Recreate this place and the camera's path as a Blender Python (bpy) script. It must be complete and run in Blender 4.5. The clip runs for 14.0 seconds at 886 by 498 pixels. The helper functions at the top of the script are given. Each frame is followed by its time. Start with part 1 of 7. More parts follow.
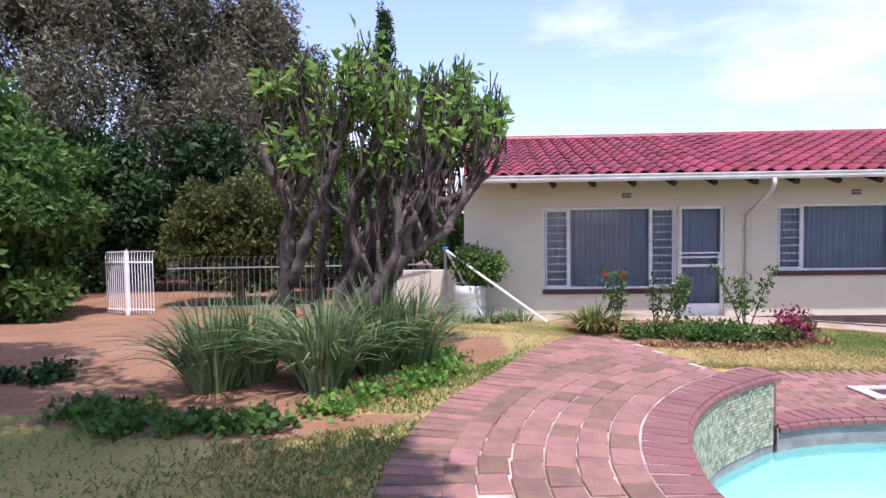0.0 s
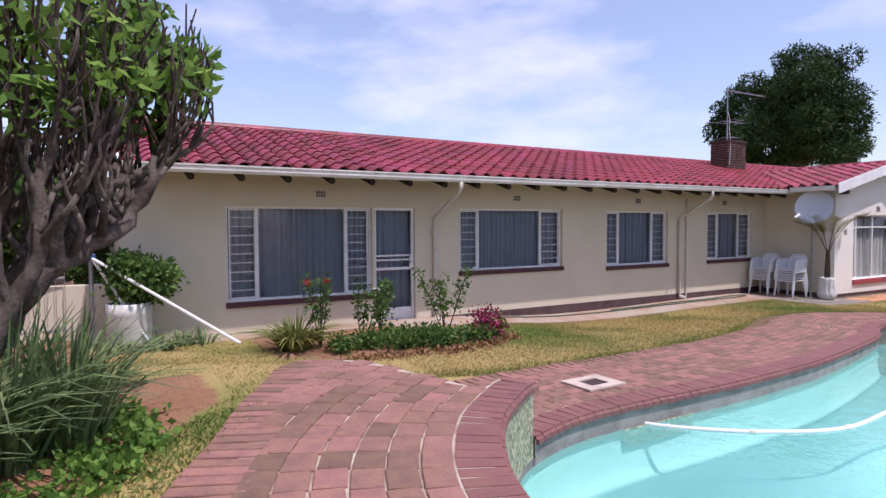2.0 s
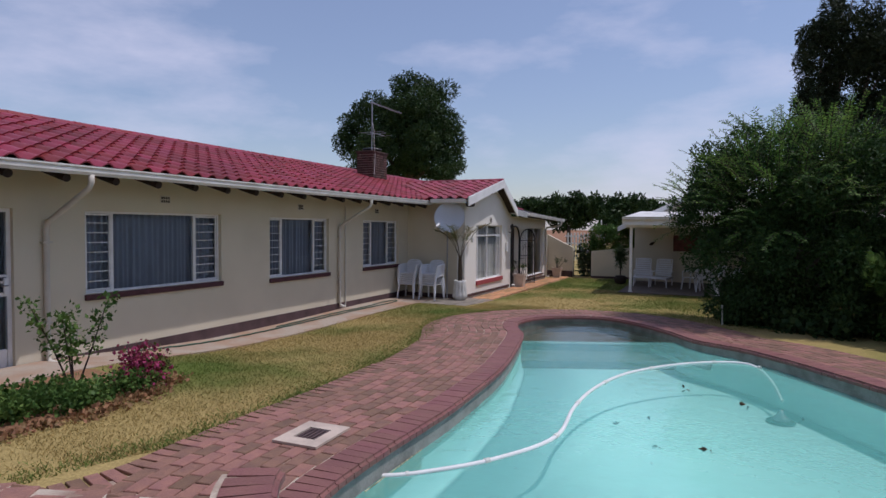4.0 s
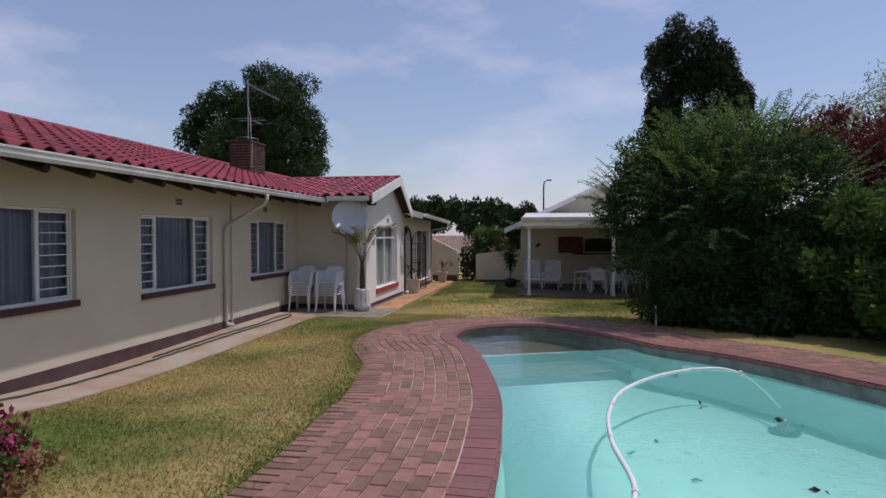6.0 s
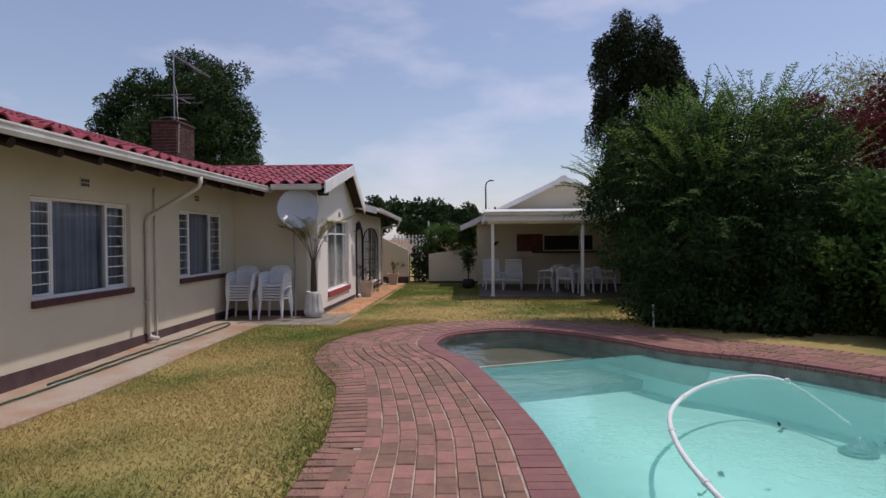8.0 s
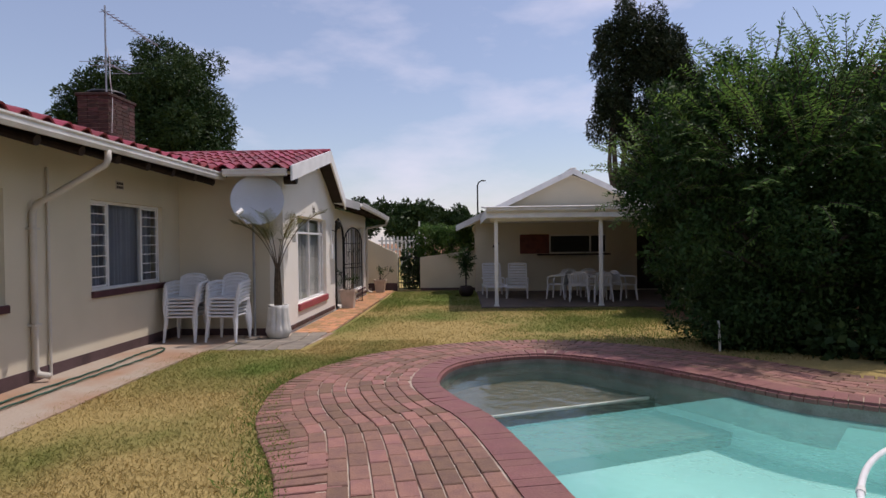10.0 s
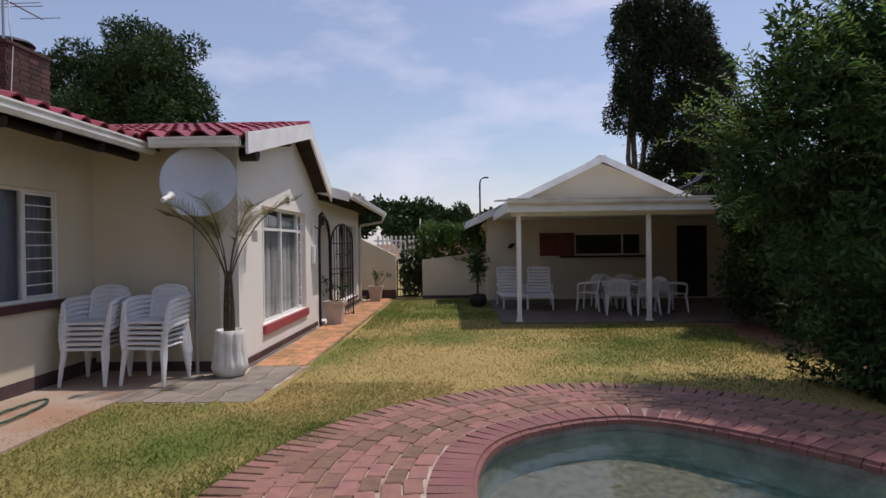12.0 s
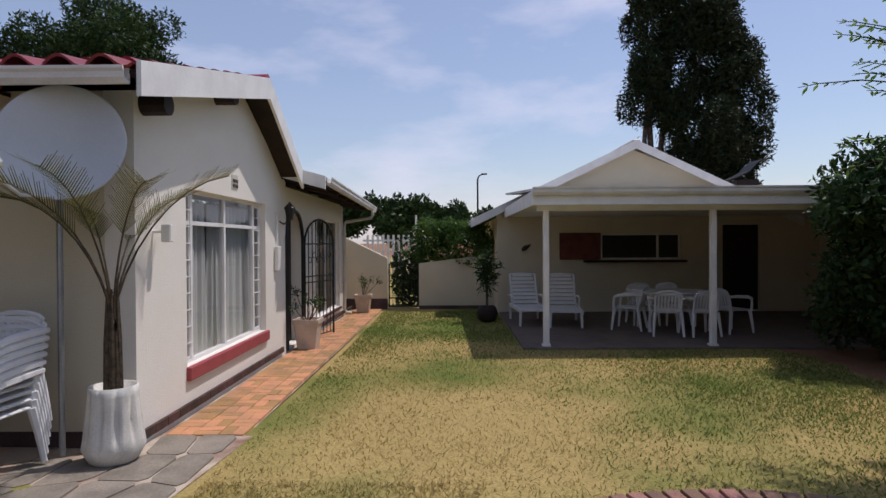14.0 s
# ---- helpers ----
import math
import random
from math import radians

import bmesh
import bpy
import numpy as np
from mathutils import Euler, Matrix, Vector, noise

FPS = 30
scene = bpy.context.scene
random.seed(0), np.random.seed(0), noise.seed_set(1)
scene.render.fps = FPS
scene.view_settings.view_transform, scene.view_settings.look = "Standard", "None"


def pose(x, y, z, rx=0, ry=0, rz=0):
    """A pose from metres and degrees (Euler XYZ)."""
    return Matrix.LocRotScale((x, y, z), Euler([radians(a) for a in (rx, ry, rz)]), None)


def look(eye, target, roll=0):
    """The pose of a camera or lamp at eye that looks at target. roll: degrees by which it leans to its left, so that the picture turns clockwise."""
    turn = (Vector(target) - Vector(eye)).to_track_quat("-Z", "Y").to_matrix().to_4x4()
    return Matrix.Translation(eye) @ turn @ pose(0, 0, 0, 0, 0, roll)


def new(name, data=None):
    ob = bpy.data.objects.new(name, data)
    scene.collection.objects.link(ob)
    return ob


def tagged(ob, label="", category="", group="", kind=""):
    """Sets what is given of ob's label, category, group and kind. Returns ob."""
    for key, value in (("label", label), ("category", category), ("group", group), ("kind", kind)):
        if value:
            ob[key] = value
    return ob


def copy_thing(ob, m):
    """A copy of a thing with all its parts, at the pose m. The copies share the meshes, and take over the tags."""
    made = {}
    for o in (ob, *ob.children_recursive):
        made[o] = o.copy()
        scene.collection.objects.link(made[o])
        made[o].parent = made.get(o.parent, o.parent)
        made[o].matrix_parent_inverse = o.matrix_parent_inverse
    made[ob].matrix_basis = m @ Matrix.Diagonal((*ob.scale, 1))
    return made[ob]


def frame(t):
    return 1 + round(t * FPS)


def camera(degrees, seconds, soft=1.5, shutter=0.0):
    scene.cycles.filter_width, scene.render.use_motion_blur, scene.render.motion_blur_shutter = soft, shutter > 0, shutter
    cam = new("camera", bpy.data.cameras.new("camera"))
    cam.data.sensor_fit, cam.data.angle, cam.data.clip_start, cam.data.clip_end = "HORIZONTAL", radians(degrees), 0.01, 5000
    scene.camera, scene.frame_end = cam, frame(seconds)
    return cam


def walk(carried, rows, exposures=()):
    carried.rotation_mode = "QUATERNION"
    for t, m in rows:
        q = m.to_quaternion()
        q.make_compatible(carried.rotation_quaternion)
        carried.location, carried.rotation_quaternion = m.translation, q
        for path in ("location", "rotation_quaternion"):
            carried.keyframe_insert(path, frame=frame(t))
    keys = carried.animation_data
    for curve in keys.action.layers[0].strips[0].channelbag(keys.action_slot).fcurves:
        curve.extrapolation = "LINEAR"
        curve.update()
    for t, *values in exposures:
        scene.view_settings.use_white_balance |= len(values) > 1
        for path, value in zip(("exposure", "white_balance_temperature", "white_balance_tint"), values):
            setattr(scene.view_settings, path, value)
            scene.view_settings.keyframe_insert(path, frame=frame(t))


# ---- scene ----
cam = camera(73.3, 14.0)
PATH = [
    (0, (0.027, -0.805, 1.916), (-0.067, 1.19, 1.828), -0.8),
    (0.5, (-0.129, -0.45, 1.885), (-0.021, 1.545, 1.794), -0.6),
    (1, (-0.243, -0.09, 1.877), (0.156, 1.867, 1.789), -0.5),
    (1.5, (-0.31, 0.308, 1.868), (0.39, 2.18, 1.785), -0.6),
    (2, (-0.377, 0.685, 1.848), (0.629, 2.412, 1.766), -0.3),
    (2.5, (-0.377, 1.022, 1.854), (0.913, 2.548, 1.774), 0.0),
    (3, (-0.243, 1.408, 1.914), (1.26, 2.724, 1.835), 0.2),
    (3.5, (-0.141, 1.761, 1.955), (1.526, 2.864, 1.879), 0.3),
    (4, (0.012, 2.229, 1.945), (1.832, 3.055, 1.874), 0.4),
    (4.2, (0.097, 2.417, 1.938), (1.956, 3.152, 1.869), 0.4),
    (6.5, (1.608, 4.706, 1.792), (3.591, 4.961, 1.748), -0.3),
    (7, (2.002, 4.948, 1.768), (3.994, 5.124, 1.727), -0.5),
    (7.5, (2.387, 5.124, 1.674), (4.383, 5.253, 1.633), -0.4),
    (10, (5.44, 5.568, 1.502), (7.439, 5.631, 1.479), -0.7),
    (10.5, (6.17, 5.635, 1.51), (8.169, 5.696, 1.487), -0.6),
    (11, (6.881, 5.718, 1.49), (8.88, 5.779, 1.469), -0.6),
    (11.5, (7.605, 5.802, 1.503), (9.604, 5.858, 1.482), -0.6),
    (12, (8.341, 5.916, 1.488), (10.34, 5.97, 1.467), -0.7),
    (12.5, (9.041, 5.971, 1.463), (11.04, 6.025, 1.443), -0.7),
    (13, (9.711, 6.048, 1.477), (11.711, 6.098, 1.455), -0.6),
    (13.5, (10.37, 6.118, 1.5), (12.369, 6.154, 1.478), -0.4),
    (14, (11.066, 6.185, 1.519), (13.066, 6.215, 1.496), -0.3),
]
walk(cam, [(t, look(eye, target, roll)) for t, eye, target, roll in PATH],
     [(0, 0.66, 5750, 27), (2, 0.12, 6100, 28), (4, -0.62, 6000, 20), (6.5, -0.62, 6200, 20), (10, -0.36, 6550, 21), (14, -0.40, 6350, 19)])

# ---- world, sun ----
SUN_EL, SUN_AZ = 66.5, 153.0     # degrees; azimuth clockwise from +y
sky = bpy.data.worlds.new("sky")
scene.world = sky
sky.use_nodes = True
wn, wl = sky.node_tree.nodes, sky.node_tree.links
wn.clear()
w_sky = wn.new("ShaderNodeTexSky")
w_sky.sky_type, w_sky.sun_disc = "NISHITA", False
w_sky.sun_elevation, w_sky.sun_rotation = radians(SUN_EL), radians(SUN_AZ)
w_sky.air_density, w_sky.dust_density, w_sky.ozone_density = 1.2, 0.6, 3.0
w_co = wn.new("ShaderNodeTexCoord")
w_map = wn.new("ShaderNodeMapping")
w_map.inputs["Scale"].default_value = (1.5, 1.5, 4.2)
w_map.inputs["Location"].default_value = (0.35, 0.2, 0.1)
w_no = wn.new("ShaderNodeTexNoise")
w_no.inputs["Scale"].default_value, w_no.inputs["Detail"].default_value, w_no.inputs["Roughness"].default_value = 1.7, 8, 0.55
w_ra = wn.new("ShaderNodeValToRGB")
w_ra.color_ramp.elements[0].position, w_ra.color_ramp.elements[0].color = 0.49, (0.14, 0.14, 0.14, 1)
w_ra.color_ramp.elements[1].position, w_ra.color_ramp.elements[1].color = 0.78, (0.85, 0.85, 0.85, 1)
w_mix = wn.new("ShaderNodeMix")
w_mix.data_type = "RGBA"
w_mix.inputs["B"].default_value = (7.3, 7.3, 8.3, 1)
w_bg, w_out = wn.new("ShaderNodeBackground"), wn.new("ShaderNodeOutputWorld")
w_bg.inputs["Strength"].default_value = 0.145
wl.new(w_co.outputs["Generated"], w_map.inputs["Vector"])
wl.new(w_map.outputs["Vector"], w_no.inputs["Vector"])
wl.new(w_no.outputs["Fac"], w_ra.inputs["Fac"])
wl.new(w_ra.outputs["Color"], w_mix.inputs["Factor"])
wl.new(w_sky.outputs["Color"], w_mix.inputs["A"])
wl.new(w_mix.outputs["Result"], w_bg.inputs["Color"])
wl.new(w_bg.outputs["Background"], w_out.inputs["Surface"])

sun_data = bpy.data.lights.new("sun", "SUN")
sun_data.energy, sun_data.angle, sun_data.color = 3.9, radians(0.6), (1.0, 0.95, 0.87)
sun = new("sun", sun_data)
ta, te = radians(SUN_AZ), radians(SUN_EL)
TO_SUN = Vector((math.sin(ta) * math.cos(te), math.cos(ta) * math.cos(te), math.sin(te)))
sun.matrix_world = look(TO_SUN * 60, (0, 0, 0))


# ---- materials ----
def mat(name, col, rough=0.7, var=0.15, scale=6.0, bump=0.2, fine=60.0, metal=0.0, second=None, rand=0.0, spec=0.4, cover=(0.4, 0.65), sheen=None, trans=0.0):
    """A surface with broad and fine variation, bump, and a second colour in patches; rand: change from piece to piece."""
    m = bpy.data.materials.new(name)
    m.use_nodes = True
    n, l = m.node_tree.nodes, m.node_tree.links
    b = n["Principled BSDF"]
    b.inputs["Roughness"].default_value, b.inputs["Metallic"].default_value = rough, metal
    b.inputs["Specular IOR Level"].default_value = spec
    co = n.new("ShaderNodeTexCoord")
    geo = n.new("ShaderNodeNewGeometry")
    big, small = n.new("ShaderNodeTexNoise"), n.new("ShaderNodeTexNoise")
    for node, s, d in ((big, scale, 5), (small, fine, 4)):
        node.inputs["Scale"].default_value, node.inputs["Detail"].default_value = s, d
        l.new(geo.outputs["Position"], node.inputs["Vector"])
    base = n.new("ShaderNodeMix")
    base.data_type = "RGBA"
    base.inputs["A"].default_value = (*col, 1)
    base.inputs["B"].default_value = (*(second or [c * (1 - 2 * var) for c in col]), 1)
    ramp = n.new("ShaderNodeMapRange")
    ramp.inputs["From Min"].default_value, ramp.inputs["From Max"].default_value = cover
    l.new(big.outputs["Fac"], ramp.inputs["Value"])
    l.new(ramp.outputs["Result"], base.inputs["Factor"])
    hsv = n.new("ShaderNodeHueSaturation")
    l.new(base.outputs["Result"], hsv.inputs["Color"])
    value = n.new("ShaderNodeMapRange")
    value.inputs["From Min"].default_value, value.inputs["From Max"].default_value = 0.25, 0.75
    value.inputs["To Min"].default_value, value.inputs["To Max"].default_value = 1 - var, 1 + var
    l.new(small.outputs["Fac"], value.inputs["Value"])
    last = value.outputs["Result"]
    if rand:
        info = n.new("ShaderNodeObjectInfo")
        add = n.new("ShaderNodeMath")
        add.operation = "ADD"
        l.new(info.outputs["Random"], add.inputs[0])
        l.new(geo.outputs["Random Per Island"], add.inputs[1])
        fr = n.new("ShaderNodeMath")
        fr.operation = "FRACT"
        l.new(add.outputs[0], fr.inputs[0])
        rr = n.new("ShaderNodeMapRange")
        rr.inputs["To Min"].default_value, rr.inputs["To Max"].default_value = 1 - rand, 1 + rand
        l.new(fr.outputs[0], rr.inputs["Value"])
        mul = n.new("ShaderNodeMath")
        mul.operation = "MULTIPLY"
        l.new(last, mul.inputs[0])
        l.new(rr.outputs["Result"], mul.inputs[1])
        last = mul.outputs[0]
        hr = n.new("ShaderNodeMapRange")
        hr.inputs["To Min"].default_value, hr.inputs["To Max"].default_value = 0.5 + rand * 0.05, 0.5 - rand * 0.05
        l.new(fr.outputs[0], hr.inputs["Value"])
        l.new(hr.outputs["Result"], hsv.inputs["Hue"])
    l.new(last, hsv.inputs["Value"])
    l.new(hsv.outputs["Color"], b.inputs["Base Color"])
    if bump:
        bp = n.new("ShaderNodeBump")
        bp.inputs["Strength"].default_value, bp.inputs["Distance"].default_value = bump, 0.01
        l.new(small.outputs["Fac"], bp.inputs["Height"])
        l.new(bp.outputs["Normal"], b.inputs["Normal"])
    if trans:
        tr, mx = n.new("ShaderNodeBsdfTranslucent"), n.new("ShaderNodeMixShader")
        l.new(hsv.outputs["Color"], tr.inputs["Color"])
        mx.inputs[0].default_value = trans
        l.new(b.outputs[0], mx.inputs[1])
        l.new(tr.outputs[0], mx.inputs[2])
        l.new(mx.outputs[0], n["Material Output"].inputs["Surface"])
    return m


def glass_mat(name, tint, gloss=0.5):
    m = bpy.data.materials.new(name)
    m.use_nodes = True
    n, l = m.node_tree.nodes, m.node_tree.links
    n.remove(n["Principled BSDF"])
    clear, shine, mx, fr = n.new("ShaderNodeBsdfTransparent"), n.new("ShaderNodeBsdfGlossy"), n.new("ShaderNodeMixShader"), n.new("ShaderNodeFresnel")
    clear.inputs["Color"].default_value = (*tint, 1)
    shine.inputs["Roughness"].default_value = 0.02
    fr.inputs["IOR"].default_value = 1.5
    l.new(fr.outputs[0], mx.inputs[0])
    l.new(clear.outputs[0], mx.inputs[1])
    l.new(shine.outputs[0], mx.inputs[2])
    l.new(mx.outputs[0], n["Material Output"].inputs["Surface"])
    return m


def water_mat(name, silt_share, tint):
    m = bpy.data.materials.new(name)
    m.use_nodes = True
    n, l = m.node_tree.nodes, m.node_tree.links
    n.remove(n["Principled BSDF"])
    clear, shine, mx, fr = n.new("ShaderNodeBsdfTransparent"), n.new("ShaderNodeBsdfGlossy"), n.new("ShaderNodeMixShader"), n.new("ShaderNodeFresnel")
    clear.inputs["Color"].default_value = (*tint, 1)
    shine.inputs["Roughness"].default_value = 0.03
    fr.inputs["IOR"].default_value = 1.33
    geo, no, bp = n.new("ShaderNodeNewGeometry"), n.new("ShaderNodeTexNoise"), n.new("ShaderNodeBump")
    no.inputs["Scale"].default_value, no.inputs["Detail"].default_value = 5.0, 4
    bp.inputs["Strength"].default_value, bp.inputs["Distance"].default_value = 0.22, 0.05
    l.new(geo.outputs["Position"], no.inputs["Vector"])
    l.new(no.outputs["Fac"], bp.inputs["Height"])
    l.new(bp.outputs["Normal"], shine.inputs["Normal"])
    l.new(bp.outputs["Normal"], fr.inputs["Normal"])
    # fine suspended silt scatters part of the light back
    silt, body = n.new("ShaderNodeBsdfDiffuse"), n.new("ShaderNodeMixShader")
    silt.inputs["Color"].default_value = (0.20, 0.61, 0.54, 1)
    body.inputs[0].default_value = silt_share
    l.new(clear.outputs[0], body.inputs[1])
    l.new(silt.outputs[0], body.inputs[2])
    l.new(fr.outputs[0], mx.inputs[0])
    l.new(body.outputs[0], mx.inputs[1])
    l.new(shine.outputs[0], mx.inputs[2])
    l.new(mx.outputs[0], n["Material Output"].inputs["Surface"])
    return m


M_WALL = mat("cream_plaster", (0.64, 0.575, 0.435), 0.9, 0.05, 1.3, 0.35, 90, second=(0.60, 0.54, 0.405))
# whiter than M_WALL: part of the gable's sunlight is put into this colour
M_WING_SUNLIT = mat("white_wing_plaster", (0.80, 0.765, 0.69), 0.9, 0.04, 1.1, 0.35, 90, second=(0.76, 0.72, 0.64))
M_PLINTH = mat("dark_plinth_paint", (0.10, 0.06, 0.06), 0.8, 0.2, 3, 0.3)
M_WHITE = mat("white_paint", (0.80, 0.79, 0.76), 0.5, 0.05, 4, 0.05)
M_GUTTER = mat("gutter_white_paint", (0.72, 0.70, 0.66), 0.5, 0.06, 3, 0.05, second=(0.60, 0.57, 0.52))
M_PIPE = mat("downpipe_cream_paint", (0.58, 0.54, 0.46), 0.6, 0.06, 3, 0.05)
M_FRAME = mat("window_frame_enamel", (0.78, 0.77, 0.75), 0.4, 0.05, 5, 0.02)
M_SILL = mat("maroon_sill_tile", (0.085, 0.03, 0.037), 0.55, 0.15, 8, 0.1)
M_SILLRED = mat("red_sill_paint", (0.36, 0.07, 0.08), 0.5, 0.1, 5, 0.1)
M_TILE = mat("red_roof_tile", (0.29, 0.040, 0.050), 0.42, 0.16, 1.2, 0.25, 40, rand=0.22, second=(0.20, 0.032, 0.040))
M_TIMBER = mat("dark_stained_timber", (0.028, 0.016, 0.013), 0.7, 0.25, 10, 0.3)
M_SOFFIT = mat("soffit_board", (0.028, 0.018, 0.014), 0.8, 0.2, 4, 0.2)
M_BRICK = mat("paving_brick", (0.275, 0.146, 0.10), 0.75, 0.14, 9, 0.5, 70, rand=0.30, second=(0.22, 0.115, 0.09))
M_COPING = mat("coping_brick", (0.23, 0.103, 0.085), 0.65, 0.14, 5, 0.4, 60, rand=0.08, second=(0.21, 0.085, 0.08))
M_MORTAR = mat("mortar", (0.50, 0.42, 0.33), 0.95, 0.15, 3, 0.4, 80, second=(0.24, 0.14, 0.10))
M_ORANGE = mat("orange_paving_brick", (0.50, 0.26, 0.115), 0.8, 0.14, 4, 0.5, 70, rand=0.3, second=(0.40, 0.22, 0.11))
M_SLAB = mat("path_concrete", (0.40, 0.33, 0.26), 0.9, 0.12, 1.5, 0.4, 60, second=(0.36, 0.22, 0.14))
M_SLATE = mat("grey_slate", (0.28, 0.245, 0.20), 0.95, 0.15, 4, 0.4, 50, rand=0.1, spec=0.1)
M_LAWN = mat("dry_lawn", (0.12, 0.155, 0.035), 1.0, 0.3, 0.42, 0.8, 45, second=(0.37, 0.28, 0.11), spec=0.1, cover=(0.31, 0.54))
M_SOIL = mat("red_soil", (0.23, 0.105, 0.055), 1.0, 0.3, 1.6, 1.0, 40, second=(0.33, 0.20, 0.11), spec=0.1)
M_GRASS = mat("lawn_blades", (0.14, 0.19, 0.045), 0.9, 0.25, 0.42, 0, 30, second=(0.40, 0.31, 0.125), rand=0.12, spec=0.1, cover=(0.31, 0.54), trans=0.35)
M_LUSH = mat("lush_blades", (0.15, 0.21, 0.05), 0.9, 0.2, 0.8, 0, 30, second=(0.18, 0.22, 0.06), rand=0.2, spec=0.1, trans=0.35)
M_POOL = mat("pool_plaster", (0.64, 0.86, 0.82), 0.8, 0.05, 1.2, 0.1, second=(0.60, 0.83, 0.79))
M_POOLBAND = mat("pool_grey_band", (0.30, 0.29, 0.26), 0.85, 0.15, 5, 0.3, second=(0.20, 0.19, 0.17))
M_STEP = mat("pool_pebble_step", (0.16, 0.125, 0.085), 0.9, 0.25, 14, 0.5, 90)
M_MOSAIC = mat("mosaic_chip", (0.42, 0.38, 0.24), 0.5, 0.2, 20, 0.1, rand=0.5, second=(0.28, 0.31, 0.20))
M_GROUT = mat("mosaic_grout", (0.30, 0.28, 0.22), 0.95, 0.15, 20, 0.2)
M_WATER = water_mat("pool_water", 0.46, (0.72, 0.955, 0.93))
M_SHALLOW = water_mat("shallow_pool_water", 0.05, (0.86, 0.95, 0.92))
M_GLASS = glass_mat("window_glass", (0.86, 0.90, 0.92))
M_NET = mat("white_net_curtain", (0.72, 0.71, 0.70), 0.95, 0.04, 3, 0.1)
M_CURTAIN = mat("pale_curtain", (0.38, 0.39, 0.44), 0.95, 0.05, 3, 0.1)
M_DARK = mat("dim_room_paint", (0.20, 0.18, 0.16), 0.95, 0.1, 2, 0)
M_BLACK = mat("black_iron", (0.012, 0.012, 0.012), 0.5, 0.2, 8, 0.1)
M_PLASTIC = mat("white_plastic", (0.74, 0.74, 0.74), 0.4, 0.04, 6, 0.02)
M_DISH = mat("dish_grey_paint", (0.58, 0.60, 0.63), 0.45, 0.04, 2, 0.02)
M_POT = mat("white_concrete_pot", (0.70, 0.68, 0.62), 0.8, 0.08, 5, 0.25)
M_POT2 = mat("buff_pot", (0.58, 0.47, 0.38), 0.8, 0.1, 5, 0.25)
M_BARK = mat("tree_bark", (0.062, 0.045, 0.037), 0.95, 0.3, 7, 0.9, 40, second=(0.15, 0.12, 0.10))
M_TWIG = mat("dark_twig", (0.065, 0.042, 0.036), 0.9, 0.2, 8, 0.4)
M_PALM = mat("palm_stem", (0.11, 0.08, 0.05), 0.9, 0.3, 18, 0.8)
M_CHIMNEY = mat("chimney_brick", (0.088, 0.046, 0.036), 0.85, 0.2, 8, 0.5, rand=0.35)
M_METAL = mat("galvanised_metal", (0.34, 0.35, 0.36), 0.45, 0.1, 6, 0.05, metal=0.7)
M_HOSE = mat("green_hose", (0.03, 0.09, 0.06), 0.5, 0.1, 6, 0)
M_DEBRIS = mat("dead_leaf", (0.10, 0.06, 0.03), 0.9, 0.2, 8, 0)


def leaf_mat(name, col, second, trans=0.3, rough=0.5):
    return mat(name, col, rough, 0.2, 1.3, 0, 9, second=second, rand=0.35, spec=0.14, trans=trans)


M_LEAF_BRIGHT = leaf_mat("bright_green_leaf", (0.14, 0.27, 0.05), (0.20, 0.33, 0.07), 0.4)
M_LEAF_MID = leaf_mat("mid_green_leaf", (0.065, 0.13, 0.03), (0.11, 0.19, 0.045))
M_LEAF_DARK = leaf_mat("dark_green_leaf", (0.026, 0.055, 0.018), (0.045, 0.08, 0.024), 0.12)
M_LEAF_GREY = leaf_mat("dry_grey_leaf", (0.20, 0.18, 0.12), (0.15, 0.155, 0.09), 0.3)
M_LEAF_OLIVE = leaf_mat("olive_leaf", (0.085, 0.10, 0.03), (0.13, 0.14, 0.045))
M_LEAF_PLUM = leaf_mat("plum_leaf", (0.15, 0.03, 0.03), (0.09, 0.035, 0.025), 0.3)
M_LEAF_WILLOW = leaf_mat("willow_leaf", (0.27, 0.29, 0.13), (0.20, 0.22, 0.09), 0.35)
M_LEAF_SHRUB = leaf_mat("shrub_leaf", (0.036, 0.076, 0.022), (0.055, 0.10, 0.028), 0.18)
# brighter than the shrub leaf: sun on the crown's top put into the colour
M_LEAF_SUNLIT = leaf_mat("fresh_spray_leaf", (0.10, 0.20, 0.04), (0.15, 0.25, 0.055), 0.35)
M_LEAF_CYPRESS = leaf_mat("cypress_leaf", (0.022, 0.038, 0.018), (0.035, 0.05, 0.022), 0.1)
M_STRAP = leaf_mat("strap_leaf", (0.12, 0.19, 0.07), (0.21, 0.26, 0.12), 0.25)
M_STRAP_Y = leaf_mat("yellow_strap_leaf", (0.22, 0.22, 0.06), (0.12, 0.16, 0.05), 0.25)
M_ROSE = leaf_mat("rose_petal", (0.55, 0.02, 0.03), (0.45, 0.02, 0.03), 0.2)
M_PINK = leaf_mat("pink_petal", (0.40, 0.06, 0.14), (0.30, 0.05, 0.10), 0.2)
M_STRAW = leaf_mat("straw_litter", (0.30, 0.17, 0.08), (0.22, 0.12, 0.06), 0.1)


# ---- mesh helpers ----
def mesh_from(name, verts, faces, material, smooth=False):
    me = bpy.data.meshes.new(name)
    me.from_pydata([tuple(v) for v in verts], [], faces)
    if smooth:
        me.shade_smooth()
    me.materials.append(material)
    return me


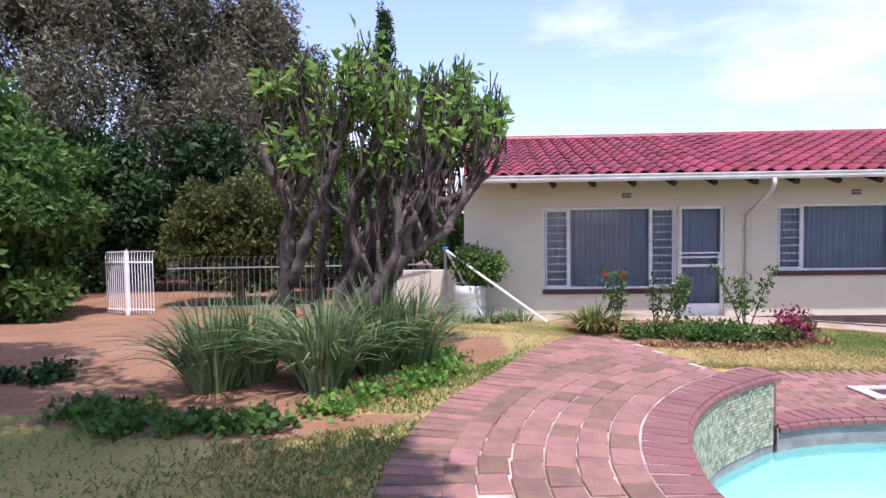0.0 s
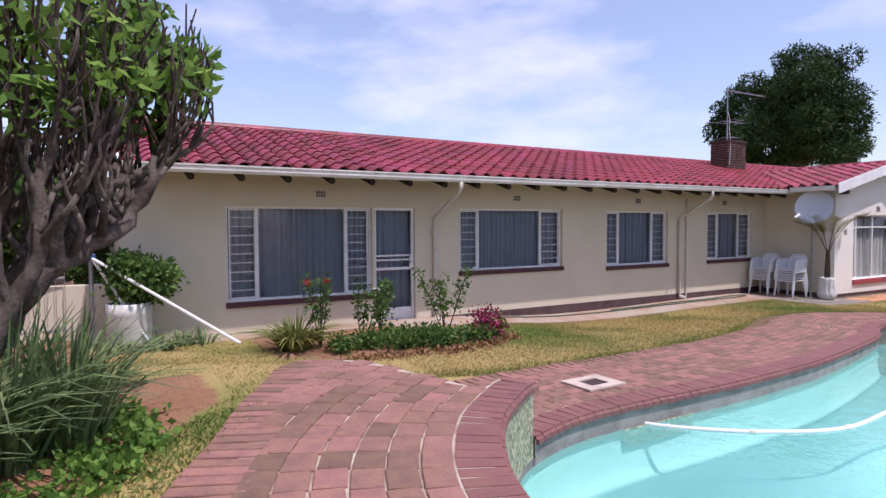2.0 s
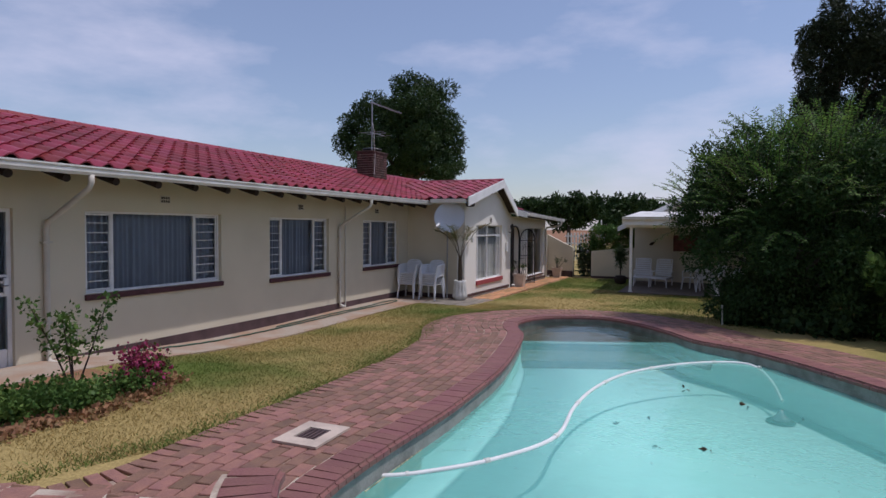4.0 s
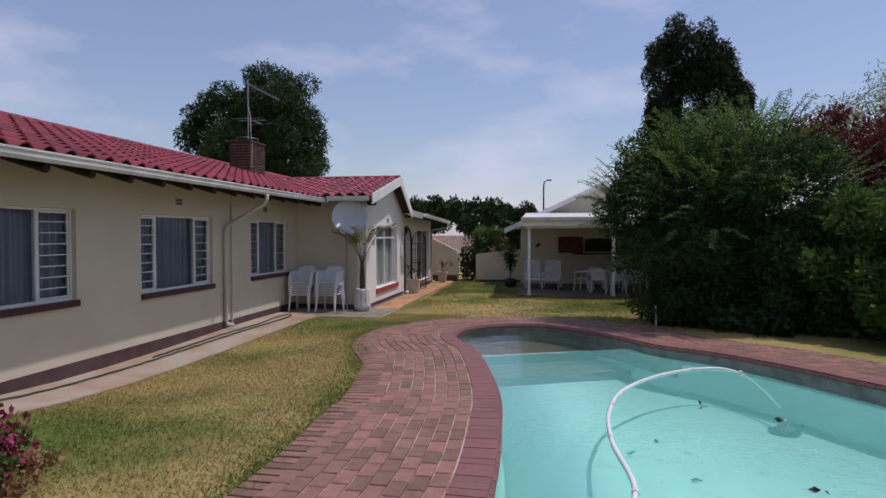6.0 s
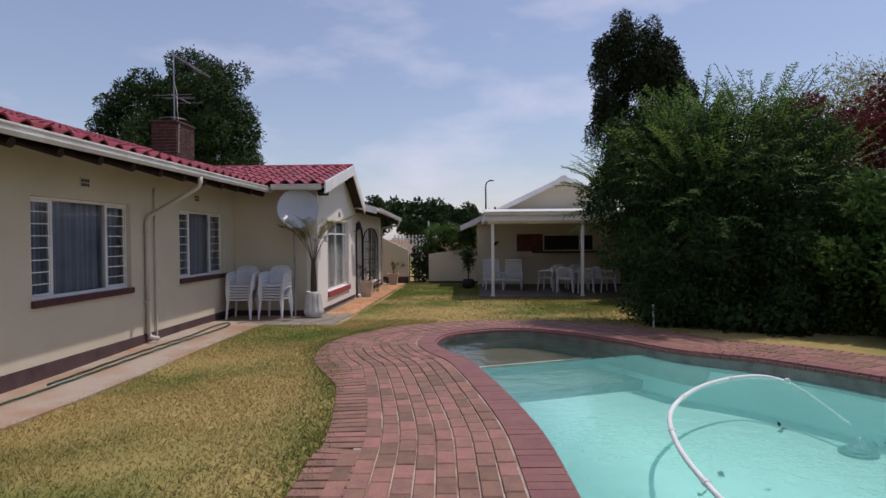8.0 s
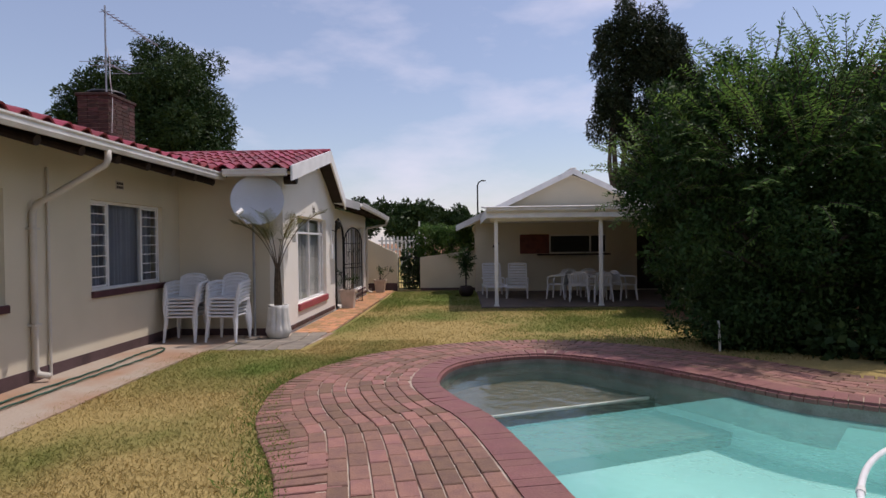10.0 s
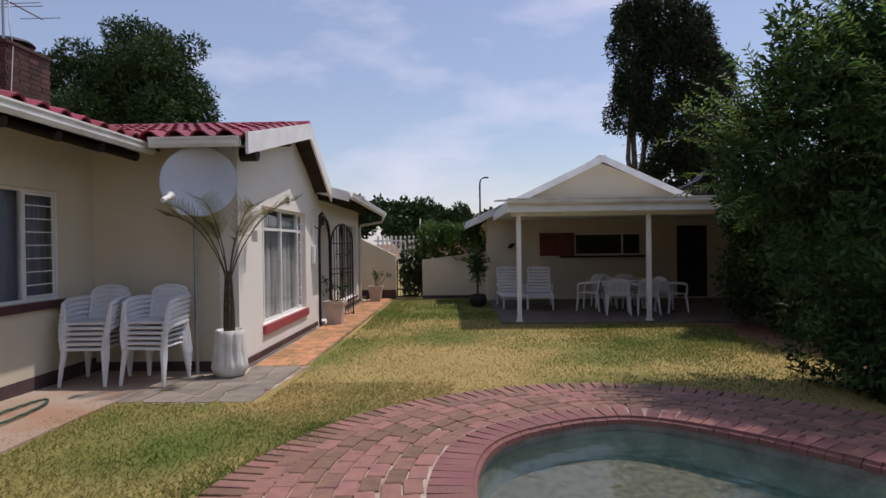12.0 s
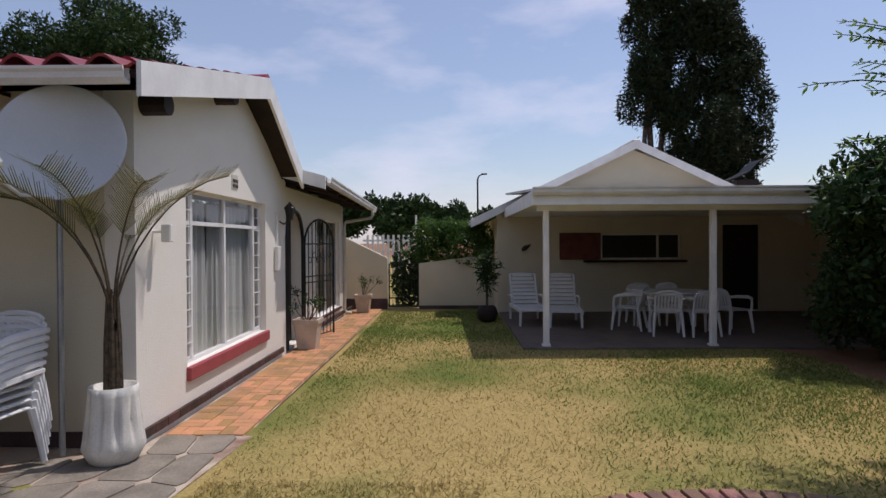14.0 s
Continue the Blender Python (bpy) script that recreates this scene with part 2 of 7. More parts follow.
def part(name, bm, material, parent, label="", smooth=False):
    me = bpy.data.meshes.new(name)
    bm.normal_update()
    bm.to_mesh(me)
    bm.free()
    if smooth:
        me.shade_smooth()
    me.materials.append(material)
    ob = new(name, me)
    ob.parent = parent
    if label:
        tagged(ob, label)
    return ob


def thing(name, m, label, category, group="", kind=""):
    ob = new(name)
    ob.empty_display_size = 0.1
    ob.matrix_world = m
    return tagged(ob, label, category, group, kind)


def box(bm, x0, x1, y0, y1, z0, z1, bevel=0.0, m=None):
    r = bmesh.ops.create_cube(bm, size=1)
    mm = Matrix.Translation(((x0 + x1) / 2, (y0 + y1) / 2, (z0 + z1) / 2)) @ Matrix.Diagonal((x1 - x0, y1 - y0, z1 - z0, 1))
    if m:
        mm = m @ mm
    bmesh.ops.transform(bm, matrix=mm, verts=r["verts"])
    if bevel:
        es = list({e for v in r["verts"] for e in v.link_edges})
        bmesh.ops.bevel(bm, geom=es, offset=bevel, segments=1, affect="EDGES")
    return bm


def boxes(*list_of):
    bm = bmesh.new()
    for b in list_of:
        box(bm, *b)
    return bm


def tube(bm, pts, radii, sides=8, cap=True):
    """A tube along points with one radius each."""
    pts = [Vector(p) for p in pts]
    if not hasattr(radii, "__len__"):
        radii = [radii] * len(pts)
    rings = []
    ref = Vector((0.3, 0.5, 0.81))
    for i, p in enumerate(pts):
        d = (pts[min(i + 1, len(pts) - 1)] - pts[max(i - 1, 0)]).normalized()
        a = d.cross(ref)
        if a.length < 0.05:
            a = d.cross(Vector((1, 0, 0)))
        a.normalize()
        b = d.cross(a)
        rings.append([bm.verts.new(p + (a * math.cos(k * math.tau / sides) + b * math.sin(k * math.tau / sides)) * radii[i]) for k in range(sides)])
    for r0, r1 in zip(rings, rings[1:]):
        for k in range(sides):
            bm.faces.new((r0[k], r0[(k + 1) % sides], r1[(k + 1) % sides], r1[k]))
    if cap:
        bm.faces.new(rings[0][::-1])
        bm.faces.new(rings[-1])
    return bm


def lathe(bm, profile, sides=24, flute=0, depth=0.0, square=False, zr=(0, 1)):
    rings = []
    for r, z in profile:
        ring = []
        for k in range(sides):
            a = k * math.tau / sides
            rr = r
            if flute and zr[0] < z < zr[1]:
                rr -= depth * max(0.0, math.cos(a * flute)) * math.sin(math.pi * (z - zr[0]) / (zr[1] - zr[0]))
            if square:
                rr = r / max(abs(math.cos(a)), abs(math.sin(a))) ** 0.93
            ring.append(bm.verts.new((rr * math.cos(a), rr * math.sin(a), z)))
        rings.append(ring)
    for r0, r1 in zip(rings, rings[1:]):
        for k in range(sides):
            bm.faces.new((r0[k], r0[(k + 1) % sides], r1[(k + 1) % sides], r1[k]))
    bm.faces.new(rings[0][::-1])
    bm.faces.new(rings[-1])
    return bm


def leaf_cloud(name, centres, count, spread, size, material, parent, seed, shape=0.45, shell=0.0, droop=0.0, label=""):
    """Many small pointed leaves round centres (x, y, z, rx, ry, rz): one mesh."""
    g = np.random.default_rng(seed)
    c = np.array(centres, dtype=float)
    w = (c[:, 3] * c[:, 4] * c[:, 5]) ** (2 / 3)
    pick = g.choice(len(c), count, p=w / w.sum())
    d = g.normal(size=(count, 3))
    d /= np.linalg.norm(d, axis=1, keepdims=True)
    rad = (shell + (1 - shell) * g.random(count) ** 0.5) * (1 + spread * g.normal(size=count))
    p = c[pick, :3] + d * rad[:, None] * c[pick, 3:6]
    axis = g.normal(size=(count, 3)) + d * 0.7
    axis[:, 2] -= droop
    axis /= np.linalg.norm(axis, axis=1, keepdims=True)
    side = np.cross(axis, g.normal(size=(count, 3)))
    side /= np.linalg.norm(side, axis=1, keepdims=True)
    s = size * (0.6 + 0.8 * g.random(count))[:, None]
    v = np.empty((count, 4, 3))
    v[:, 0], v[:, 2] = p, p + axis * s
    bend = np.cross(axis, side) * s * 0.12
    v[:, 1], v[:, 3] = p + axis * s * 0.45 + side * s * shape * 0.5 + bend, p + axis * s * 0.45 - side * s * shape * 0.5 + bend
    return quads(name, v, material, parent, label)


def quads(name, v, material, parent, label=""):
    n = len(v)
    me = bpy.data.meshes.new(name)
    me.vertices.add(n * 4)
    me.vertices.foreach_set("co", np.ascontiguousarray(v.reshape(-1), dtype=np.float32))
    me.loops.add(n * 4)
    me.loops.foreach_set("vertex_index", np.arange(n * 4, dtype=np.int32))
    me.polygons.add(n)
    me.polygons.foreach_set("loop_start", np.arange(0, n * 4, 4, dtype=np.int32))
    me.update(calc_edges=True)
    me.materials.append(material)
    ob = new(name, me)
    ob.parent = parent
    if label:
        tagged(ob, label)
    return ob


def smooth(a, b, x):
    t = min(1.0, max(0.0, (x - a) / (b - a)))
    return t * t * (3 - 2 * t)


# ---- plan of pool and ground ----
def spline(pts, per=12, closed=True):
    """Catmull-Rom through plan points."""
    out, n = [], len(pts)
    for i in range(n if closed else n - 1):
        p = [Vector(pts[(i + k) % n] if closed else pts[min(max(i + k, 0), n - 1)]) for k in (-1, 0, 1, 2)]
        for j in range(per):
            t = j / per
            out.append(0.5 * (2 * p[1] + (p[2] - p[0]) * t + (2 * p[0] - 5 * p[1] + 4 * p[2] - p[3]) * t * t + (3 * p[1] - p[0] - 3 * p[2] + p[3]) * t ** 3))
    if not closed:
        out.append(Vector(pts[-1]))
    return out


POOL = spline([(1.24, 2.0), (1.27, 2.6), (1.48, 3.22), (1.88, 3.82), (2.30, 4.20), (2.68, 4.46), (3.32, 4.66), (4.21, 4.70), (5.47, 4.66), (6.6, 4.70), (7.6, 4.78), (8.95, 5.02), (10.3, 5.33), (11.1, 5.68),
               (11.85, 5.86), (12.75, 5.68), (13.3, 5.08), (13.45, 4.35), (12.85, 3.60), (11.95, 2.95), (11.1, 2.45), (10.4, 1.6), (9.0, 0.65), (7.2, -0.3), (5.2, -0.75), (3.4, -0.5), (2.1, 0.2), (1.45, 1.1)], 10)
POOL_A = np.array([(p.x, p.y) for p in POOL])
WATER_Z = -0.13


def inside_pool(x, y):
    px, py = POOL_A[:, 0], POOL_A[:, 1]
    qx, qy = np.roll(px, -1), np.roll(py, -1)
    cross = ((py > y) != (qy > y)) & (x < (qx - px) * (y - py) / (qy - py + 1e-12) + px)
    return bool(cross.sum() % 2)


def pool_distance(x, y):
    d = float(np.sqrt(((POOL_A - (x, y)) ** 2).sum(1)).min())
    return -d if inside_pool(x, y) else d


def ground_z(x, y):
    """The lie of the land: a low terrace where the walk begins, falling to the lawn."""
    base = 0.08 - 0.25 * smooth(6.0, 21.0, x)
    base -= 0.18 * smooth(4.7, 8.0, x) * (1 - smooth(8.5, 14.5, x)) * smooth(6.8, 9.3, y)
    edge = 2.68 - 0.28 * (max(y, 4.6) - 4.6)
    width = 0.55 + 1.1 * max(0.0, y - 6.0)
    up = 1 - smooth(edge - width, edge + 0.12 + 0.5 * max(0.0, y - 6.5), x)
    height = 0.47 - 0.36 * smooth(5.5, 10.6, y)
    if x > 1.0 and y < 2.0:
        up = max(0.0, 1 - smooth(1.0, 2.4, x))
    return base + up * height


def pave_width(i):
    """Width of the paving outside the pool's edge."""
    p = POOL[i % len(POOL)]
    if p.y > 4.3 and 2.6 < p.x < 7:
        return 1.66 + 0.62 * (1 - smooth(2.7, 3.4, p.x))
    if p.x >= 7 and p.y > 4:
        return 1.62 - 0.25 * smooth(11.5, 13.2, p.x) + 0.2 * smooth(9, 10.5, p.x) * (1 - smooth(10.5, 12.2, p.x))
    if p.x > 7:
        return 1.40
    if p.x <= 2.6 and p.y > 1.0:
        return 1.68 + 0.60 * smooth(1.5, 2.6, p.x)
    return 1.5


def outward(i, step=2):
    a, b = POOL[(i - step) % len(POOL)], POOL[(i + step) % len(POOL)]
    t = (b - a).normalized()
    return Vector((-t.y, t.x))


NP = len(POOL)
NORMALS = [outward(i) for i in range(NP)]


def coping_z(p):
    if p.x < 2.66 and p.y > 1.0:
        return 0.57
    if p.x < 2.4:
        return 0.57 - 0.45 * smooth(1.4, 2.4, p.x)
    return 0.08 - 0.25 * smooth(6.0, 21.0, p.x) + 0.035


def ground_mat():
    """Lawn that gives way to red soil where the mesh says so, with a ragged edge."""
    m = M_LAWN
    n, l = m.node_tree.nodes, m.node_tree.links
    bsdf = n["Principled BSDF"]
    lawn = bsdf.inputs["Base Color"].links[0].from_socket
    at, geo, no = n.new("ShaderNodeAttribute"), n.new("ShaderNodeNewGeometry"), n.new("ShaderNodeTexNoise")
    at.attribute_name = "soil"
    no.inputs["Scale"].default_value, no.inputs["Detail"].default_value = 7.0, 6
    l.new(geo.outputs["Position"], no.inputs["Vector"])
    add, rng = n.new("ShaderNodeMath"), n.new("ShaderNodeMapRange")
    l.new(at.outputs["Fac"], add.inputs[0])
    l.new(no.outputs["Fac"], add.inputs[1])
    rng.inputs["From Min"].default_value, rng.inputs["From Max"].default_value = 0.85, 1.12
    l.new(add.outputs[0], rng.inputs["Value"])
    big, small = n.new("ShaderNodeTexNoise"), n.new("ShaderNodeTexNoise")
    big.inputs["Scale"].default_value, small.inputs["Scale"].default_value, small.inputs["Detail"].default_value = 1.4, 30.0, 6
    l.new(geo.outputs["Position"], big.inputs["Vector"])
    l.new(geo.outputs["Position"], small.inputs["Vector"])
    soil, soil2, mix = n.new("ShaderNodeMix"), n.new("ShaderNodeMix"), n.new("ShaderNodeMix")
    for k in (soil, soil2, mix):
        k.data_type = "RGBA"
    soil.inputs["A"].default_value, soil.inputs["B"].default_value = (0.20, 0.085, 0.045, 1), (0.36, 0.22, 0.13, 1)
    l.new(big.outputs["Fac"], soil.inputs["Factor"])
    soil2.inputs["B"].default_value = (0.10, 0.05, 0.03, 1)
    l.new(soil.outputs["Result"], soil2.inputs["A"])
    dark = n.new("ShaderNodeMapRange")
    dark.inputs["From Min"].default_value, dark.inputs["From Max"].default_value, dark.inputs["To Max"].default_value = 0.52, 0.72, 0.7
    l.new(small.outputs["Fac"], dark.inputs["Value"])
    l.new(dark.outputs["Result"], soil2.inputs["Factor"])
    l.new(rng.outputs["Result"], mix.inputs["Factor"])
    l.new(lawn, mix.inputs["A"])
    l.new(soil2.outputs["Result"], mix.inputs["B"])
    l.new(mix.outputs["Result"], bsdf.inputs["Base Color"])
    return m


M_GROUND = ground_mat()

# ---- ground: one sheet to the horizon, open where the pool lies ----
def axis(points):
    out = []
    for a, b, step in points:
        n = max(1, round((b - a) / step))
        out += [a + (b - a) * k / n for k in range(n)]
    return out + [points[-1][1]]


GX = axis([(-900, -200, 350), (-200, -30, 34), (-30, -8, 2), (-8, 17, 0.25), (17, 30, 0.6), (30, 60, 6), (60, 200, 35), (200, 900, 350)])
GY = axis([(-900, -200, 350), (-200, -30, 34), (-30, -4, 2), (-4, 11, 0.25), (11, 30, 1.2), (30, 60, 6), (60, 200, 35), (200, 900, 350)])


def build_ground():
    verts, faces = [], []
    dist = {}
    for j, y in enumerate(GY):
        for i, x in enumerate(GX):
            d = pool_distance(x, y) if -2 < x < 17 and -4 < y < 9 else 9
            dist[i, j] = d
            z = ground_z(x, y)
            if d < 1.3:
                z -= 0.05
            if -30 < x < 60 and d > 2.2:
                z += 0.015 * noise.noise((x * 0.8, y * 0.8, 0))
            verts.append((x, y, z))
    nx = len(GX)
    for j in range(len(GY) - 1):
        for i in range(nx - 1):
            if max(dist[i, j], dist[i + 1, j], dist[i, j + 1], dist[i + 1, j + 1]) < 0.55:
                continue
            faces.append((j * nx + i, j * nx + i + 1, (j + 1) * nx + i + 1, (j + 1) * nx + i))
    me = mesh_from("ground", verts, faces, M_GROUND, True)
    at = me.attributes.new("soil", "FLOAT", "POINT")
    at.data.foreach_set("value", [1.0 if soil_area(v[0], v[1]) else 0.0 for v in verts])
    tagged(new("ground", me), "dry patchy lawn with bare red soil under trees", "ground", kind="structure")


def soil_area(x, y):
    w = 0.35 * noise.noise((x * 1.3, y * 1.3, 5))
    if -3.2 < x < 0.5 and 2.7 + w * 0.5 < y < 6.3:
        return x < -0.05 + 0.75 * (y - 4.6) + w * 0.3 if y > 3.4 else (y > 2.75 + 0.35 * abs(x + 1.7) ** 1.2)
    if x < -2.4 + w and y > 3.4:
        return True
    if x < -0.5 + w and y > 8.3:
        return True
    if 1.7 < x < 5.2 and y > 7.75 + 0.35 * abs(x - 3.6) + w * 0.2:
        return True
    if x > 14.9 and y < 1.1 + w:
        return True
    return x < -40 or y > 40 or x > 60 or y < -6 + w


build_ground()

# ---- pool shell ----
pool = thing("swimming_pool", Matrix(), "kidney-shaped swimming pool filled with clear turquoise water", "pool", kind="structure")


def strip(z_top, z_bot, inset, material, name, keep=lambda p: True, label=""):
    verts, faces = [], []
    for i in range(NP):
        p = POOL[i] - NORMALS[i] * inset
        verts += [(p.x, p.y, z_top(POOL[i])), (p.x, p.y, z_bot(POOL[i]))]
    for i in range(NP):
        if keep(POOL[i]):
            k = (i + 1) % NP
            if abs(verts[2 * i][2] - verts[2 * k][2]) < 0.2 or z_top(POOL[i]) < 0:
                faces.append((2 * i, 2 * i + 1, 2 * k + 1, 2 * k))
    ob = new(name, mesh_from(name, verts, faces, material, True))
    ob.parent = pool
    if label:
        tagged(ob, label)


strip(lambda p: coping_z(p) - 0.03, lambda p: WATER_Z - 0.05 if p.x < 10.9 else -0.42, 0.005, M_POOLBAND, "waterline_band", label="grey cement waterline band")
BOWL = ((0.0, -0.2), (0.012, -0.45), (0.03, -0.60), (0.05, -0.64))


def spine(p):
    x = min(12.2, max(3.4, p.x))
    return Vector((x, 1.75 + 0.30 * (x - 3.4)))


verts = [((1 - k) * (p.x + n.x * 0.02) + k * spine(p).x, (1 - k) * (p.y + n.y * 0.02) + k * spine(p).y, z) for k, z in BOWL for p, n in zip(POOL, NORMALS)]
faces = [(r * NP + i, r * NP + (i + 1) % NP, (r + 1) * NP + (i + 1) % NP, (r + 1) * NP + i) for r in range(len(BOWL) - 1) for i in range(NP)]
faces.append(tuple(range(NP * (len(BOWL) - 1), NP * len(BOWL)))[::-1])
ob = new("pool_floor", mesh_from("pool_floor", verts, faces, M_POOL, True))
ob.parent = pool


def clip_pool(shift, side=1):
    """The pool's shallow end beyond a line across it, or with side -1 the deep end."""
    a, b = Vector((11.62 - shift, 5.45)), Vector((12.49 - shift, 3.34))
    d = (b - a).normalized()
    n = Vector((-d.y, d.x)) * side
    out = []
    for i in range(NP):
        p, q = POOL[i], POOL[(i + 1) % NP]
        sp, sq = (p - a).dot(n), (q - a).dot(n)
        if sp > 0:
            out.append(p)
        if (sp > 0) != (sq > 0):
            out.append(p + (q - p) * (sp / (sp - sq)))
    return out


for nm, side, water, label in (("water_surface", -1, M_WATER, "rippled clear turquoise water"), ("shallow_water_surface", 1, M_SHALLOW, "clear shallow water over the step")):
    poly = clip_pool(1.05, side)
    ob = new(nm, mesh_from(nm, [(p.x, p.y, WATER_Z) for p in poly], [tuple(range(len(poly)))[::-1]], water))
    ob.parent, ob.visible_shadow = pool, False
    tagged(ob, label)
for shift, top, nm in ((0.0, -0.36, "upper_step"), (1.05, -0.50, "lower_step")):
    poly = clip_pool(shift)
    bm = bmesh.new()
    vs = [bm.verts.new((p.x, p.y, top)) for p in poly]
    f = bm.faces.new(vs)
    if f.normal.z < 0:
        f.normal_flip()
    r = bmesh.ops.extrude_face_region(bm, geom=[f])
    bmesh.ops.translate(bm, vec=(0, 0, -0.9), verts=[g for g in r["geom"] if isinstance(g, bmesh.types.BMVert)])
    part(nm, bm, M_STEP, pool, "dark pebble-plaster pool step")
a, b = Vector((11.66, 5.42, -0.352)), Vector((12.47, 3.40, -0.352))
part("step_edge", tube(bmesh.new(), [a, a.lerp(b, 0.5), b], 0.02, 6), M_POT, pool, "pale worn edge of the step")

# mosaic facing of the raised wall, and the two panels by the skimmer
grout_v, grout_f = [], []
bm = bmesh.new()
run = [i for i in range(NP) if POOL[i].x < 2.67 and POOL[i].y > 1.0]
run.sort(key=lambda i: (POOL[i].y, POOL[i].x))
CHIP = 0.03
line = [POOL[i] - NORMALS[i] * 0.012 for i in run]


def resample(poly, step):
    out, carry = [poly[0].copy()], 0.0
    for p, q in zip(poly, poly[1:]):
        d = (q - p).length
        while carry + d >= step:
            p = p + (q - p) * ((step - carry) / d)
            d = (q - p).length
            carry = 0.0
            out.append(p.copy())
        carry += d
    return out


def chips(bm, path, z0, z1, inward):
    pts = resample(path, CHIP)
    rows = int((z1 - z0) / CHIP)
    for p, q in zip(pts, pts[1:]):
        t = (q - p).normalized()
        n = Vector((t.y, -t.x)) * inward
        for k in range(rows):
            z = z0 + k * CHIP
            a, b = p + t * 0.002, q - t * 0.002
            o = n * (0.004 + 0.002 * random.random())
            v = [bm.verts.new(c) for c in ((a.x + o.x, a.y + o.y, z + 0.002), (b.x + o.x, b.y + o.y, z + 0.002), (b.x + o.x, b.y + o.y, z + CHIP - 0.002), (a.x + o.x, a.y + o.y, z + CHIP - 0.002))]
            w = [bm.verts.new((c.co.x - n.x * 0.008, c.co.y - n.y * 0.008, c.co.z)) for c in v]
            bm.faces.new(v)
            for s in range(4):
                bm.faces.new((v[s], w[s], w[(s + 1) % 4], v[(s + 1) % 4]))


chips(bm, line, -0.05, 0.52, 1)
panel = [Vector((3.95, 4.675)), Vector((4.95, 4.672))]
chips(bm, panel, -0.30, -0.10, 1)
ob = part("mosaic_facing", bm, M_MOSAIC, pool, "olive and buff glass mosaic chips")
ob["kind"] = "stuff"
# the end of the raised wall
part("wall_end", boxes((2.60, 2.70, 4.50, 4.74, -0.1, 0.51, 0.01)), M_COPING, pool, "brick end of the raised wall")


# ---- house ----
def wall_boxes(u0, u1, z0, z1, holes, make):
    """Solid boxes of a wall round rectangular holes (u0, u1, z0, z1)."""
    us = sorted({u0, u1, *(h[0] for h in holes), *(h[1] for h in holes)})
    for a, b in zip(us, us[1:]):
        mid = (a + b) / 2
        cut = sorted((h[2], h[3]) for h in holes if h[0] < mid < h[1])
        z = z0
        for c, d in cut:
            if c > z:
                make(a, b, z, c)
            z = d
        if z < z1:
            make(a, b, z, z1)


WINDOWS = [  # x0, x1, mullions, sill height, head, kind of sill
    (1.39, 3.88, (1.88, 3.40), 0.63, 2.16),
    (5.71, 8.33, (6.18, 7.76), 0.94, 2.16),
    (9.65, 11.71, (10.08, 11.20), 0.88, 2.14),
    (13.22, 15.12, (13.70, 14.58), 0.90, 2.13)]
DOOR = (3.93, 4.74, 0.06, 2.16)


def structure(name, bm, material, label="", category=""):
    ob = part(name, bm, material, None)
    return tagged(ob, label, category, kind="structure")


def wall_front():
    bm = bmesh.new()
    holes = [(w[0], w[1], w[3], w[4]) for w in WINDOWS] + [DOOR]
    wall_boxes(-0.1, 15.7, -0.4, 2.78, holes, lambda a, b, c, d: box(bm, a, b, 10.5, 10.74, c, d))
    return structure("wall_front", bm, M_WALL, "cream plastered house wall", "wall")


WALL_FRONT = wall_front()
bm = bmesh.new()
box(bm, 15.7, 15.94, 8.91, 10.5, -0.4, 2.72)
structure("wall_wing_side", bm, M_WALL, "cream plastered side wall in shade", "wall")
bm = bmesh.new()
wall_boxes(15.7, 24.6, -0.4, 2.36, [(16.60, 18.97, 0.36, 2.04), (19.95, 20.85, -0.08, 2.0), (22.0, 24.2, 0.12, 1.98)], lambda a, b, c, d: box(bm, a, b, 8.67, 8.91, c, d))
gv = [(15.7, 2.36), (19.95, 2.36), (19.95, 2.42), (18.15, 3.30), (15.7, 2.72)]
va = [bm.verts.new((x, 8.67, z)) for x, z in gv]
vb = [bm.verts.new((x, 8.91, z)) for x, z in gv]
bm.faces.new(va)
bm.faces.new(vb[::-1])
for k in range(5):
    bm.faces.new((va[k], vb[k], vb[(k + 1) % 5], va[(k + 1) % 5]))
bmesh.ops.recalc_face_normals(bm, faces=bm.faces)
WALL_WING = structure("wall_wing_front", bm, M_WING_SUNLIT, "off-white plastered gable wall, its colour lightened as if sunlit", "wall")
bm = bmesh.new()
box(bm, -0.1, 0.14, 10.74, 16.6, -0.4, 2.78)
box(bm, 24.36, 24.6, 8.91, 16.6, -0.4, 2.40)
box(bm, -0.1, 24.6, 16.6, 16.84, -0.4, 2.78)
for x in (-0.1, 24.36):
    va = [bm.verts.new((x, y, z)) for y, z in ((10.5, 2.78), (16.84, 2.78), (13.5, 3.72))]
    vb = [bm.verts.new((x + 0.24, y, z)) for y, z in ((10.5, 2.78), (16.84, 2.78), (13.5, 3.72))]
    bm.faces.new(va), bm.faces.new(vb[::-1])
    for k in range(3):
        bm.faces.new((va[k], vb[k], vb[(k + 1) % 3], va[(k + 1) % 3]))
bmesh.ops.recalc_face_normals(bm, faces=bm.faces)
structure("wall_rear_and_ends", bm, M_WALL, "cream plastered rear and end walls", "wall")
structure("ceiling", boxes((0.14, 24.36, 10.74, 16.6, 2.50, 2.54), (15.94, 24.36, 8.91, 10.74, 2.30, 2.34)), M_WHITE, "plain ceiling inside the house", "ceiling")
structure("floor", boxes((0.14, 24.36, 10.74, 16.6, -0.1, 0.03), (15.94, 24.36, 8.91, 10.74, -0.1, 0.03)), M_SLAB, "plain floor inside the house", "floor")
